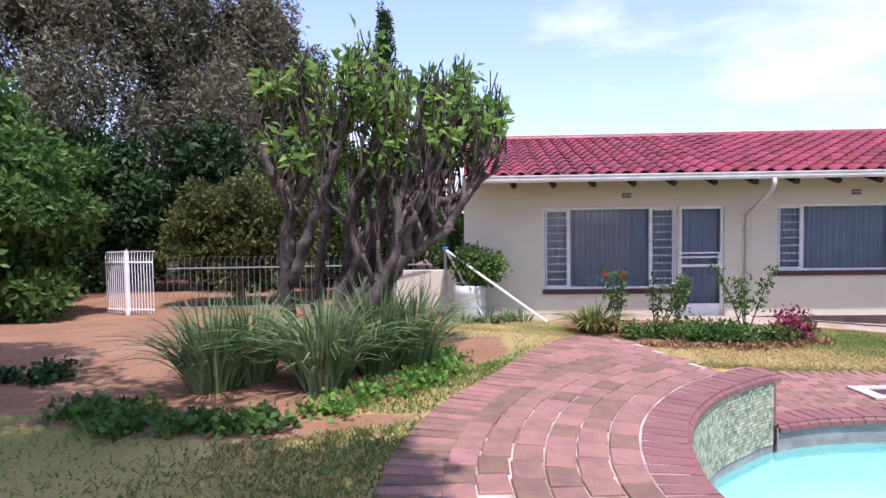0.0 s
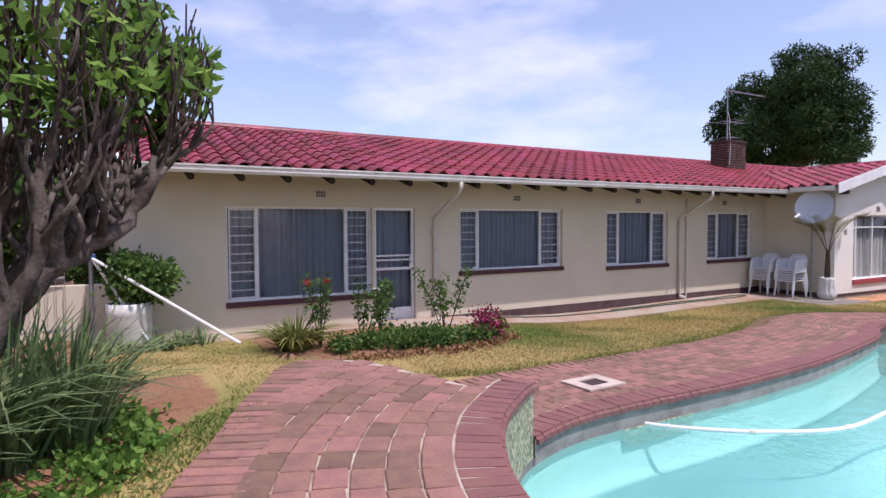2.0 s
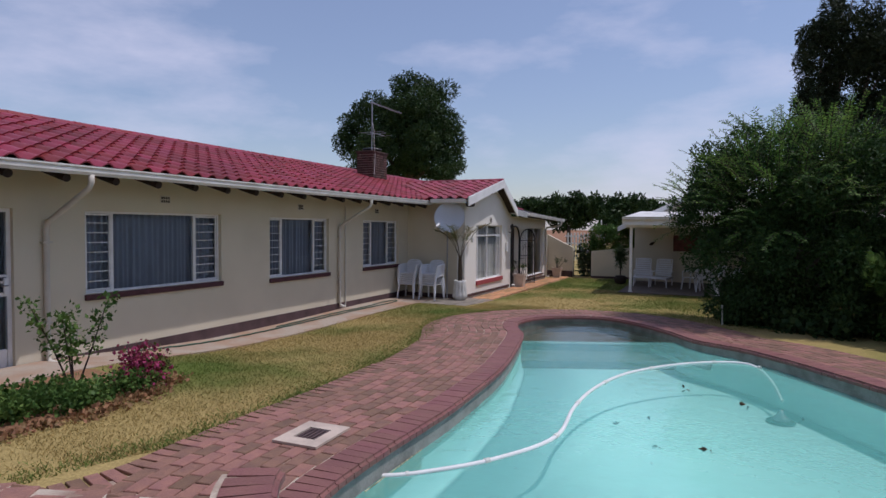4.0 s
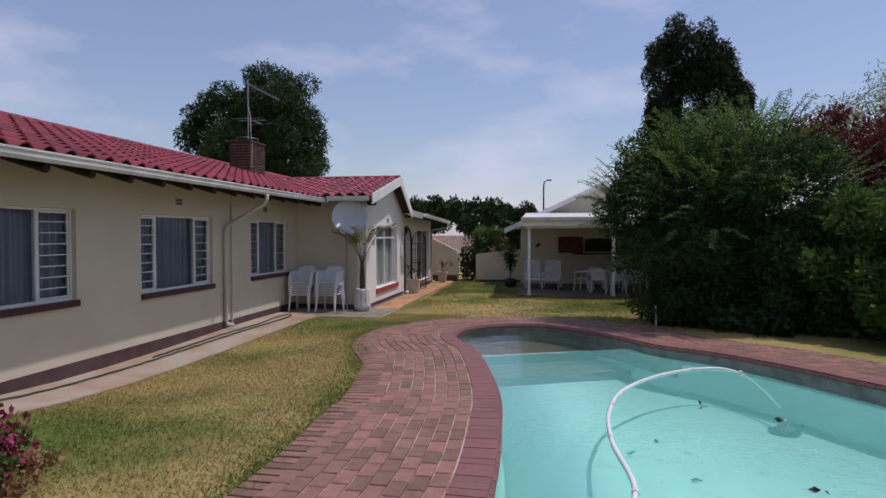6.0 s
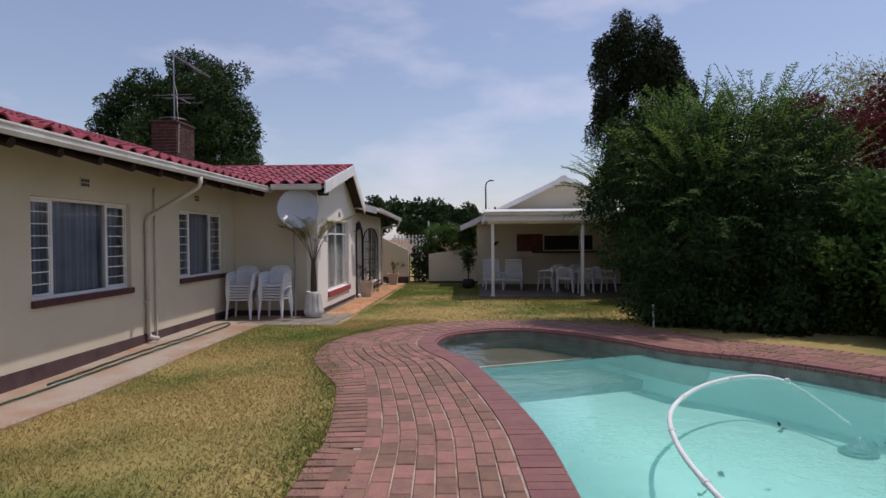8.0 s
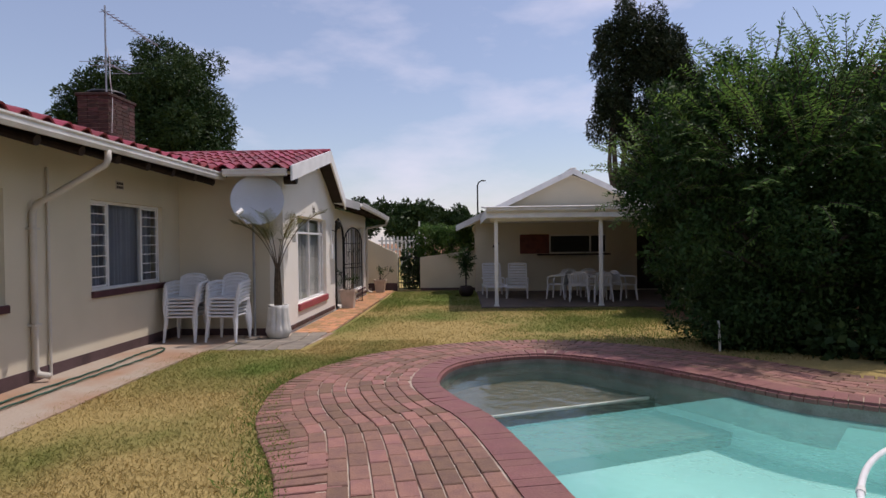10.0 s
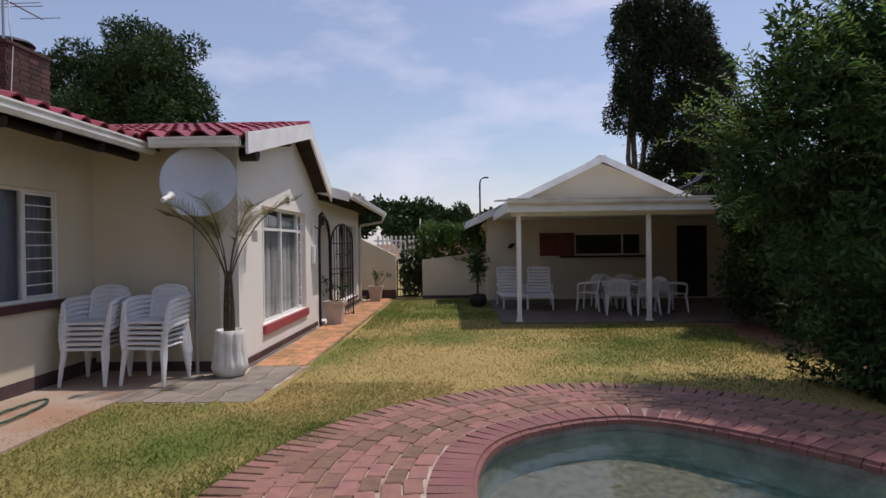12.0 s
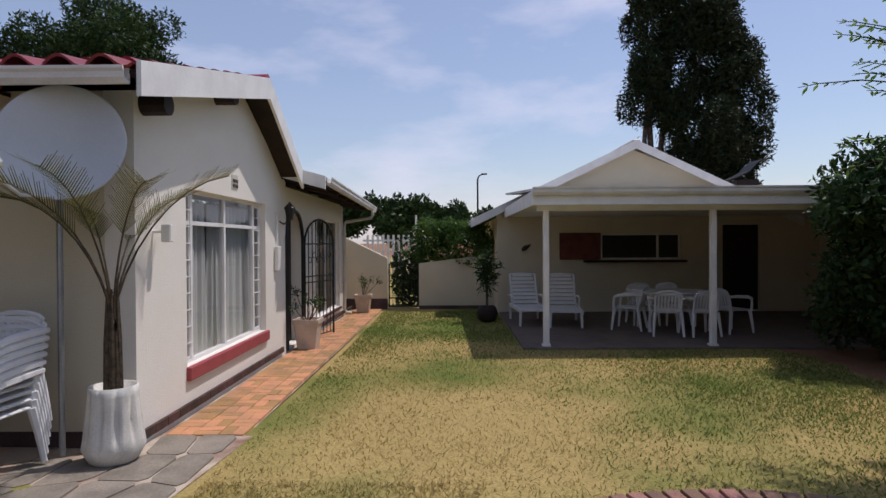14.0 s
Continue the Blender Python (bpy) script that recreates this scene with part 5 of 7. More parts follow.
big_tree("round_bush", -2.6, 13.2, 0.2, 0.9, 0.10, [(0, 0, 1.2, 1.2, 1.0, 0.9), (0.8, 0, 1.9, 1.1, 1.0, 0.9), (-0.8, 0, 2.2, 1.1, 0.9, 0.8), (1.8, 0.2, 1.5, 0.8, 0.8, 0.8)], 18000, 0.12, M_LEAF_MID, 96, "leafy bush behind the fence beside the house", 0.5)
for k, x in enumerate((-16, -11.5, -7, -3, 1)):
    big_tree("hedge_shrub", x, 22 + 2 * math.sin(k), 0.1, 0.8, 0.1, [(0, 0, 1.5, 2.4, 1.5, 1.6), (0.8, 0, 2.8, 1.8, 1.2, 1.2)], 8000, 0.26, M_LEAF_DARK, 100 + k, "dense dark shrub closing the back of the garden", 0.5)

# rose bed by the door
def rose(x, y, h, seed, flowers, petal, spread=0.12, leaves=420):
    rng = random.Random(seed)
    t = thing("rose_bush", pose(x, y, ground_z(x, y)), "leggy rose bush in the flower bed by the door", "rose bush", "rose bushes")
    bm, cs, tips = bmesh.new(), [], []
    for _ in range(4):
        q = Vector((rng.gauss(0, spread), rng.gauss(0, spread), h * rng.uniform(0.75, 1.0)))
        tube(bm, [(0, 0, -0.05), q * 0.5 + Vector((rng.gauss(0, 0.03), rng.gauss(0, 0.03), 0)), q], [0.012, 0.009, 0.005], 5)
        tips.append(q)
        for k in (0.5, 0.65, 0.8, 1.0):
            cs.append((q.x * k, q.y * k, q.z * k, 0.11, 0.11, 0.12))
    part("stems", bm, M_TWIG, t)
    leaf_cloud("leaves", cs, leaves, 0.2, 0.06, M_LEAF_MID, t, seed, 0.6)
    for k in range(flowers):
        q = tips[k % len(tips)]
        leaf_cloud("flower", [(q.x, q.y, q.z + 0.02, 0.035, 0.035, 0.03)], 40, 0.1, 0.04, petal, t, seed + k, 0.9)


rose(2.38, 8.95, 0.98, 1, 2, M_ROSE)
rose(3.02, 8.9, 0.95, 2, 0, M_ROSE, 0.16)
rose(3.45, 9.2, 0.85, 3, 1, M_WHITE, 0.14)
rose(4.32, 8.7, 1.05, 4, 0, M_ROSE, 0.18, 600)
clump(2.0, 8.95, ground_z(2.0, 8.95), 260, 0.55, M_STRAP_Y, 61, "yellow-green strap-leaved clump in the flower bed", 0.9, 0.016)
for k, (x, y) in enumerate(((2.6, 8.5), (3.3, 8.35), (3.6, 8.3), (3.9, 8.15), (4.2, 8.2), (4.5, 8.1), (3.0, 8.6), (3.5, 8.7), (4.0, 8.6))):
    low_cover(x, y, 0.2, 0.18, 800, 120 + k, 0.045, M_LEAF_MID, 0.22, "bedding_plant", "small green bedding plant in the flower bed")
low_cover(4.75, 8.15, 0.18, 0.16, 700, 140, 0.05, M_PINK, 0.42, "flowering_shrub", "small shrub with magenta flowers in the bed")
low_cover(4.95, 8.3, 0.16, 0.16, 600, 141, 0.05, M_LEAF_OLIVE, 0.35, "bedding_plant", "small green bedding plant in the flower bed")
for k, (x, y) in enumerate(((2.7, 7.95), (3.2, 7.8), (3.7, 7.72), (4.2, 7.75), (4.6, 7.9), (5.0, 8.1))):
    low_cover(x, y, 0.28, 0.10, 260, 150 + k, 0.05, M_STRAW, 0.04, "leaf_litter", "dry straw mulch edging the flower bed")
for k, (x, y) in enumerate(((0.65, 10.0), (0.95, 10.1), (-0.1, 9.6), (0.35, 9.75))):
    clump(x, y, ground_z(x, y), 50, 0.3, M_STRAP, 160 + k, "small strap-leaved tuft at the wall foot", 0.9, 0.012)

# ---- fence, gate and posts on the left ----
def palisade(name, a, b, h, n, label, material=M_WHITE, r=0.008):
    a, b = Vector(a), Vector(b)
    f = thing(name, pose(*a), label, "fence")
    d = b - a
    for z in (0.10, h - 0.22):
        part("rail", tube(bmesh.new(), [(0, 0, z), (d.x, d.y, d.z + z)], 0.016, 6), material, f)
    for k in range(n + 1):
        p = d * (k / n)
        bm = tube(bmesh.new(), [(p.x, p.y, p.z + 0.03), (p.x, p.y, p.z + h - 0.10), (p.x + 0.02, p.y - 0.02, p.z + h - 0.02), (p.x + 0.07, p.y - 0.02, p.z + h)], r, 5)
        part("bar", bm, material, f)
    return f


palisade("steel_fence", (-7.3, 10.8, 0.18), (-6.75, 10.5, 0.2), 1.25, 9, "white steel bar fence with looped tops")
palisade("steel_gate", (-6.65, 10.5, 0.2), (-6.15, 10.45, 0.2), 1.25, 8, "white steel bar gate standing ajar")
palisade("steel_fence", (-6.0, 10.7, 0.2), (-0.8, 11.2, 0.2), 1.1, 46, "thin grey steel bar fence", M_METAL, 0.005)
p = thing("gate_post", pose(-6.7, 10.5, 0.1), "white painted steel gate post", "post")
part("shaft", tube(bmesh.new(), [(0, 0, 0), (0, 0, 1.36)], 0.04, 10), M_WHITE, p)
bm = boxes((-1.6, -0.1, 11.25, 11.45, 0, 0.95))
structure("wall_low", bm, M_WALL, "low sunlit plaster wall beside the house", "wall")
w = thing("washing_line", pose(-0.45, 10.2, 0.25), "steel washing line post with folded white poles", "washing line")
part("post", tube(bmesh.new(), [(0, 0, -0.1), (0, 0, 1.20)], 0.03, 8), M_METAL, w)
part("pole", tube(bmesh.new(), [(0.02, -0.05, 1.15), (0.68, -0.45, 0.0)], 0.022, 8), M_WHITE, w)
part("pole", tube(bmesh.new(), [(0.02, -0.08, 1.16), (1.70, -1.35, 0.03)], 0.022, 8), M_WHITE, w)
part("cap", boxes((-0.05, 0.06, -0.1, 0.05, 1.14, 1.22, 0.01)), mat("blue_plastic", (0.05, 0.12, 0.3), 0.5), w, "faded blue plastic cap")
d = thing("drum_planter", pose(0.0, 10.05, 0.18), "white painted drum planter with a leafy shrub", "planter")
part("drum", lathe(bmesh.new(), [(0.28, 0), (0.29, 0.02), (0.28, 0.2), (0.29, 0.22), (0.28, 0.42), (0.29, 0.44), (0.29, 0.6), (0.26, 0.6), (0.26, 0.55)], 24), M_POT, d, smooth=True)
leaf_cloud("shrub", [(0.1, 0, 0.85, 0.38, 0.35, 0.3), (0.35, -0.1, 0.95, 0.3, 0.3, 0.28), (0.0, 0, 1.1, 0.3, 0.3, 0.22)], 3200, 0.15, 0.085, M_LEAF_MID, d, 170, 0.55)

# ---- chairs ----
def plastic_chair(m):
    """Moulded plastic garden armchair; it faces -x."""
    c = thing("plastic_chair", m, "white moulded plastic garden armchair", "chair", "white plastic garden chairs")
    bm = bmesh.new()
    box(bm, -0.24, 0.20, -0.22, 0.22, 0.40, 0.425, 0.01)
    box(bm, -0.255, -0.235, -0.23, 0.23, 0.392, 0.418, 0.008)
    part("seat", bm, M_PLASTIC, c)
    bm = bmesh.new()
    tilt = Matrix.Translation((0.20, 0, 0.42)) @ pose(0, 0, 0, 0, 14, 0)
    for k in range(7):
        y = -0.165 + 0.055 * k
        part("back_slat", box(bmesh.new(), -0.008, 0.008, y - 0.015, y + 0.015, 0.06, 0.33, 0, tilt), M_PLASTIC, c)
    box(bm, -0.012, 0.012, -0.21, 0.21, 0.0, 0.07, 0.006, tilt)
    pts = [tilt @ Vector((0, 0.215 * math.sin(a), 0.30 + 0.08 * math.cos(a))) for a in [math.pi * (k / 8 - 0.5) for k in range(9)]]
    tube(bm, [tilt @ Vector((0, -0.215, 0.02)), *pts, tilt @ Vector((0, 0.215, 0.02))], 0.020, 6)
    box(bm, -0.010, 0.010, -0.19, 0.19, 0.30, 0.35, 0, tilt)
    part("backrest", bm, M_PLASTIC, c)
    for s in (-1, 1):
        bm = bmesh.new()
        tube(bm, [(0.28, s * 0.235, 0.66), (0.10, s * 0.27, 0.665), (-0.12, s * 0.275, 0.65), (-0.21, s * 0.265, 0.62), (-0.235, s * 0.25, 0.52), (-0.235, s * 0.235, 0.40)], [0.022, 0.028, 0.030, 0.028, 0.024, 0.022], 6)
        part("armrest", bm, M_PLASTIC, c)
        for x, dx in ((-0.22, -0.05), (0.20, 0.07)):
            bm = bmesh.new()
            tube(bm, [(x, s * 0.215, 0.41), (x + dx * 0.5, s * 0.235, 0.22), (x + dx, s * 0.25, 0.0)], [0.034, 0.027, 0.02], 6)
            part("leg", bm, M_PLASTIC, c)
    return c


CHAIR = plastic_chair(pose(15.02, 10.08, -0.05, 0, 0, 2))
for sx, sy, rz in ((15.02, 10.08, 2), (15.05, 9.40, -4)):
    for k in range(6):
        if k or sy < 10:
            copy_thing(CHAIR, pose(sx + 0.012 * k, sy, -0.05 + 0.056 * k, 0, 0, rz))
FZ = -0.13
for x, y, rz in ((22.3, 2.85, -120), (21.6, 2.42, 170), (21.55, 1.85, 185), (21.9, 1.15, 110), (22.95, 2.4, 0), (22.95, 1.8, 5)):
    copy_thing(CHAIR, pose(x, y, FZ, 0, 0, rz))
tb = thing("garden_table", pose(22.25, 2.05, FZ), "white plastic garden table in the veranda shade", "table")
part("tabletop", boxes((-0.45, 0.45, -0.65, 0.65, 0.69, 0.72, 0.012)), M_PLASTIC, tb)
for x in (-0.36, 0.36):
    for y in (-0.55, 0.55):
        part("leg", tube(bmesh.new(), [(x, y, 0), (x, y, 0.69)], [0.022, 0.03], 8), M_PLASTIC, tb)


def lounger(m):
    c = thing("sun_lounger", m, "white plastic slatted sun lounger with raised back", "lounger", "white plastic sun loungers")
    bm = bmesh.new()
    for k in range(10):
        part("seat_slat", boxes((-0.95 + 0.115 * k, -0.95 + 0.115 * k + 0.085, -0.27, 0.27, 0.30, 0.325)), M_PLASTIC, c)
    bm = bmesh.new()
    tilt = Matrix.Translation((0.22, 0, 0.32)) @ pose(0, 0, 0, 0, 28, 0)
    for k in range(8):
        sl = bmesh.new()
        box(sl, -0.012, 0.012, -0.25 + 0.02 * max(0, k - 5), 0.25 - 0.02 * max(0, k - 5), 0.02 + 0.09 * k, 0.02 + 0.09 * k + 0.066, 0, tilt)
        part("back_slat", sl, M_PLASTIC, c)
    tube(bm, [tilt @ Vector((0, -0.27, 0.70)), tilt @ Vector((0, 0, 0.72)), tilt @ Vector((0, 0.27, 0.70))], 0.02, 6)
    for s in (-1, 1):
        box(bm, -0.02, 0.02, s * 0.27 - 0.02, s * 0.27 + 0.02, 0, 0.70, 0, tilt)
    part("backrest", bm, M_PLASTIC, c)
    for s in (-1, 1):
        part("side_rail", boxes((-0.98, 0.35, s * 0.30 - 0.02, s * 0.30 + 0.02, 0.27, 0.34, 0.008)), M_PLASTIC, c)
        part("armrest", tube(bmesh.new(), [(-0.15, s * 0.31, 0.33), (-0.12, s * 0.32, 0.5), (0.1, s * 0.32, 0.52), (0.4, s * 0.31, 0.5)], 0.022, 6), M_PLASTIC, c)
        for x in (-0.85, 0.3):
            part("leg", tube(bmesh.new(), [(x, s * 0.29, 0.28), (x, s * 0.30, 0)], [0.03, 0.022], 6), M_PLASTIC, c)
    return c


LO = lounger(pose(23.55, 4.62, FZ, 0, 0, 4))
copy_thing(LO, pose(23.3, 3.92, FZ, 0, 0, -6))

# ---- dish, palm, pots ----
d = thing("satellite_dish", pose(15.33, 9.05, -0.06), "grey satellite dish on a steel pole", "satellite dish")
part("pole", tube(bmesh.new(), [(0.12, 0.05, 0), (0.12, 0.05, 2.2)], 0.022, 10), M_METAL, d)
aim = Matrix.Translation((0.0, -0.07, 2.29)) @ Vector((-1, -0.28, 0.22)).to_track_quat("Z", "Y").to_matrix().to_4x4()
bm = bmesh.new()
lathe(bm, [(0.02, 0.0), (0.14, 0.010), (0.26, 0.036), (0.38, 0.073), (0.42, 0.087), (0.43, 0.087), (0.43, 0.073), (0.37, 0.06), (0.26, 0.021), (0.14, -0.006), (0.05, -0.02)], 48)
bmesh.ops.transform(bm, matrix=aim, verts=bm.verts)
part("reflector", bm, M_DISH, d, smooth=True)
down = aim.to_3x3().inverted() @ Vector((0, 0, -1))
down.z = 0
down.normalize()
lnb = Vector((-0.62, 0.02, 2.07))
face = (Vector((0, 0, 2.28)) - lnb).normalized()
part("feed_arm", tube(bmesh.new(), [aim @ (down * 0.40 + Vector((0, 0, 0.06))), lnb + Vector((0.3, 0, -0.16)), lnb - face * 0.02], 0.013, 6), M_DISH, d)
part("receiver", tube(bmesh.new(), [lnb - face * 0.10, lnb - face * 0.02, lnb + face * 0.05, lnb + face * 0.09], [0.026, 0.03, 0.03, 0.05], 12), M_WHITE, d, "white receiver head")
part("brace", boxes((0.045, 0.14, 0.0, 0.08, 2.2, 2.34)), M_METAL, d)

PX, PY, PZ = 15.40, 8.68, -0.085
d = thing("fluted_pot", pose(PX, PY, PZ), "white fluted concrete pot on slate paving", "pot")
part("body", lathe(bmesh.new(), [(0.13, 0), (0.17, 0.03), (0.215, 0.12), (0.205, 0.18), (0.185, 0.35), (0.17, 0.50), (0.165, 0.565), (0.15, 0.565), (0.145, 0.50), (0.02, 0.50)], 80, 10, 0.045, zr=(0.13, 0.52)), M_POT, d, smooth=True)
d = thing("potted_palm", pose(PX, PY, PZ + 0.5), "spindly young palm growing in the fluted pot", "palm")
rng = random.Random(5)
bm = bmesh.new()
for k in range(9):
    a = k * math.tau / 9
    h = rng.uniform(0.45, 0.8)
    tube(bm, [(0.05 * math.cos(a), 0.05 * math.sin(a), -0.02), (0.045 * math.cos(a), 0.045 * math.sin(a), h * 0.5), (0.035 * math.cos(a), 0.035 * math.sin(a), h)], [0.022, 0.02, 0.008], 6)
part("stem", bm, M_PALM, d, "brown fibrous stem")
fr = []
for k in range(8):
    a = k * 2.4 + rng.uniform(-0.3, 0.3)
    L, up = rng.uniform(0.75, 1.15), rng.uniform(1.3, 1.7)
    bm = bmesh.new()
    pts = [Vector((0.03 * math.cos(a), 0.03 * math.sin(a), 0.55))]
    for s in range(1, 9):
        u = s / 8
        pts.append(Vector((math.cos(a) * L * 0.72 * u ** 1.6, math.sin(a) * L * 0.72 * u ** 1.6, 0.5 + up * u - 0.42 * u ** 3.2)))
    tube(bm, pts, [0.010 - 0.0009 * i for i in range(9)], 5)
    part("frond_rib", bm, M_PALM, d)
    for s in range(30):
        u = 0.50 + 0.49 * s / 30
        i = min(7, int(u * 8))
        p = pts[i].lerp(pts[i + 1], u * 8 - i)
        dr = (pts[i + 1] - pts[i]).normalized()
        sd = dr.cross(Vector((0, 0, 1))).normalized()
        for g in (-1, 1):
            q = p + (sd * g * 0.7 + dr * 0.6 + Vector((0, 0, 0.25))).normalized() * rng.uniform(0.14, 0.24) * (1.15 - 0.6 * abs(u - 0.75))
            wv = dr * 0.007
            fr.append([p - wv, p + wv, q + wv * 0.3, q - wv * 0.3])
quads("frond_leaves", np.array([[tuple(c) for c in f] for f in fr]), leaf_mat("palm_leaf", (0.10, 0.12, 0.03), (0.16, 0.14, 0.05)), d)


def square_pot(x, y, s, h):
    p = thing("square_pot", pose(x, y, ground_z(x, y) + 0.03), "tapered buff square pot with a straggly plant", "pot", "square pots by the wall")
    bm = bmesh.new()
    for (a, z0), (b, z1) in (((s * 0.7, 0), (s, h)),):
        v0 = [bm.verts.new((sx * a, sy * a, z0)) for sx, sy in ((-1, -1), (1, -1), (1, 1), (-1, 1))]
        v1 = [bm.verts.new((sx * b, sy * b, z1)) for sx, sy in ((-1, -1), (1, -1), (1, 1), (-1, 1))]
        v2 = [bm.verts.new((sx * b * 0.86, sy * b * 0.86, z1)) for sx, sy in ((-1, -1), (1, -1), (1, 1), (-1, 1))]
        v3 = [bm.verts.new((sx * b * 0.84, sy * b * 0.84, z1 - 0.06)) for sx, sy in ((-1, -1), (1, -1), (1, 1), (-1, 1))]
        for r0, r1 in ((v0, v1), (v1, v2), (v2, v3)):
            for k in range(4):
                bm.faces.new((r0[k], r0[(k + 1) % 4], r1[(k + 1) % 4], r1[k]))
        bm.faces.new(v0[::-1]), bm.faces.new(v3)
    bmesh.ops.bevel(bm, geom=[e for e in bm.edges], offset=0.008, segments=1, affect="EDGES")
    part("body", bm, M_POT2, p)
    part("rim", boxes((-s - 0.012, s + 0.012, -s - 0.012, -s + 0.03, h - 0.06, h + 0.004), (-s - 0.012, s + 0.012, s - 0.03, s + 0.012, h - 0.06, h + 0.004), (-s - 0.012, -s + 0.03, -s + 0.03, s - 0.03, h - 0.06, h + 0.004), (s - 0.03, s + 0.012, -s + 0.03, s - 0.03, h - 0.06, h + 0.004)), M_POT2, p)
    rg = random.Random(int(x * 10))
    bm, cs = bmesh.new(), []
    for k in range(6):
        q = Vector((rg.gauss(0, 0.18), rg.gauss(0, 0.15), h + rg.uniform(0.2, 0.42)))
        tube(bm, [(0, 0, h - 0.07), q * 0.6 + Vector((0, 0, h * 0.3)), q], [0.009, 0.007, 0.004], 5)
        cs.append((*q, 0.07, 0.07, 0.08))
    part("stems", bm, M_TWIG, p)
    leaf_cloud("leaves", cs, 260, 0.2, 0.05, M_LEAF_DARK, p, 7, 0.4)


square_pot(20.25, 8.42, 0.19, 0.48)
square_pot(25.2, 8.3, 0.19, 0.42)

# ---- entrance: arched security gate, lamp, meter box ----
g = thing("arched_gate", pose(20.95, 8.64, -0.1, 0, 0, -20), "black wrought iron arched security gate standing open", "gate")
bm = bmesh.new()
arch = [(0, 0, 0), (0, 0, 1.6)] + [(0.45 - 0.45 * math.cos(a), 0, 1.6 + 0.42 * math.sin(a)) for a in [math.pi * k / 10 for k in range(1, 10)]] + [(0.9, 0, 1.6), (0.9, 0, 0)]
tube(bm, arch, 0.018, 6)
part("gate_frame", bm, M_BLACK, g)
for k in range(1, 8):
    x = 0.9 * k / 8
    part("bar", tube(bmesh.new(), [(x, 0, 0.03), (x, 0, 1.6 + 0.41 * math.sin(math.acos((0.45 - x) / 0.45)))], 0.008, 5), M_BLACK, g)
for z in (0.03, 0.95, 1.05, 1.6):
    part("rail", tube(bmesh.new(), [(0, 0, z), (0.9, 0, z)], 0.011, 5), M_BLACK, g)
for k in range(6):
    a = [(0.15 + 0.12 * k + 0.05 * math.cos(t), -0.01, 1.33 + 0.08 * (k % 2) + 0.05 * math.sin(t)) for t in [math.tau * i / 10 for i in range(11)]]
    part("scroll", tube(bmesh.new(), a, 0.006, 5), M_BLACK, g)
structure("door_3", boxes((19.96, 20.84, 8.84, 8.89, -0.08, 2.0)), M_TIMBER, "dark timber front door set back in the wall", "door")
structure("trim_arch", tube(bmesh.new(), [(19.93, 8.655, -0.1), (19.93, 8.655, 1.6)] + [(20.4 - 0.47 * math.cos(a), 8.655, 1.6 + 0.42 * math.sin(a)) for a in [math.pi * k / 10 for k in range(1, 10)]] + [(20.87, 8.655, 1.6), (20.87, 8.655, -0.1)], 0.03, 6), M_BLACK, "black iron arch round the front door", "trim")
l = thing("wall_lantern", pose(19.62, 8.67, 1.95), "black metal wall lantern by the front door", "lantern")
part("bracket", tube(bmesh.new(), [(0, 0, -0.12), (0, -0.06, -0.16), (0, -0.14, -0.10)], 0.012, 6), M_BLACK, l)
part("cage", lathe(bmesh.new(), [(0.04, -0.10), (0.075, 0.06), (0.085, 0.07), (0.02, 0.14), (0.01, 0.16)], 6), M_BLACK, l).location = (0, -0.15, 0)
b = thing("meter_box", pose(19.42, 8.67, 1.35), "white plastic meter box on the wall", "meter box")
part("box", boxes((-0.08, 0.08, -0.06, -0.002, -0.22, 0.12, 0.008)), M_WHITE, b)
part("conduit", tube(bmesh.new(), [(0, -0.025, 0.12), (0, -0.025, 0.6)], 0.014, 6), M_WHITE, b)
c = thing("security_light", pose(15.98, 8.67, 1.62), "small white outdoor sensor light on the wall", "light fixture")
part("arm", tube(bmesh.new(), [(0, 0, 0), (0, -0.10, 0.0)], 0.014, 6), M_WHITE, c)
part("head", boxes((-0.035, 0.035, -0.16, -0.08, -0.09, 0.06, 0.01)), M_WHITE, c)

# ---- garden gate, hedge and beyond ----
g = thing("garden_gate", pose(26.2, 7.02, -0.17), "black iron bar gate in the garden wall", "gate")
part("gate_frame", boxes((-0.015, 0.015, 0.02, 0.05, 0.05, 1.15), (-0.015, 0.015, 0.75, 0.78, 0.05, 1.15), (-0.014, 0.014, 0.05, 0.75, 0.05, 0.08), (-0.014, 0.014, 0.05, 0.75, 1.12, 1.15), (-0.014, 0.014, 0.05, 0.75, 0.26, 0.29)), M_BLACK, g)
for k in range(1, 9):
    part("bar", tube(bmesh.new(), [(0, 0.05 + 0.7 * k / 9, 0.06), (0, 0.05 + 0.7 * k / 9, 1.2)], 0.008, 5), M_BLACK, g)
low_cover(27.0, 7.4, 0.3, 0.5, 1500, 180, 0.12, M_LEAF_DARK, 1.4, "hedge_plant", "leafy shrub beyond the garden gate")
big_tree("clipped_hedge", 26.35, 6.3, 0.4, 0.6, 0.05, [(0, 0.4, 1.25, 0.45, 0.6, 0.42), (0, -0.3, 1.35, 0.45, 0.6, 0.42), (0, -0.9, 0.95, 0.4, 0.4, 0.5), (-0.05, 0.1, 0.85, 0.4, 0.8, 0.3)], 9000, 0.08, M_LEAF_MID, 181, "clipped bushy hedge hanging over the garden wall", 0.5, 0.08, 0.6)
f = thing("picket_fence", pose(29.5, 7.0, 0), "white picket fence beyond the garden wall", "fence")
for k in range(12):
    part("picket", boxes((-0.01, 0.01, 0.16 * k, 0.16 * k + 0.07, 0.4, 1.75)), M_WHITE, f)
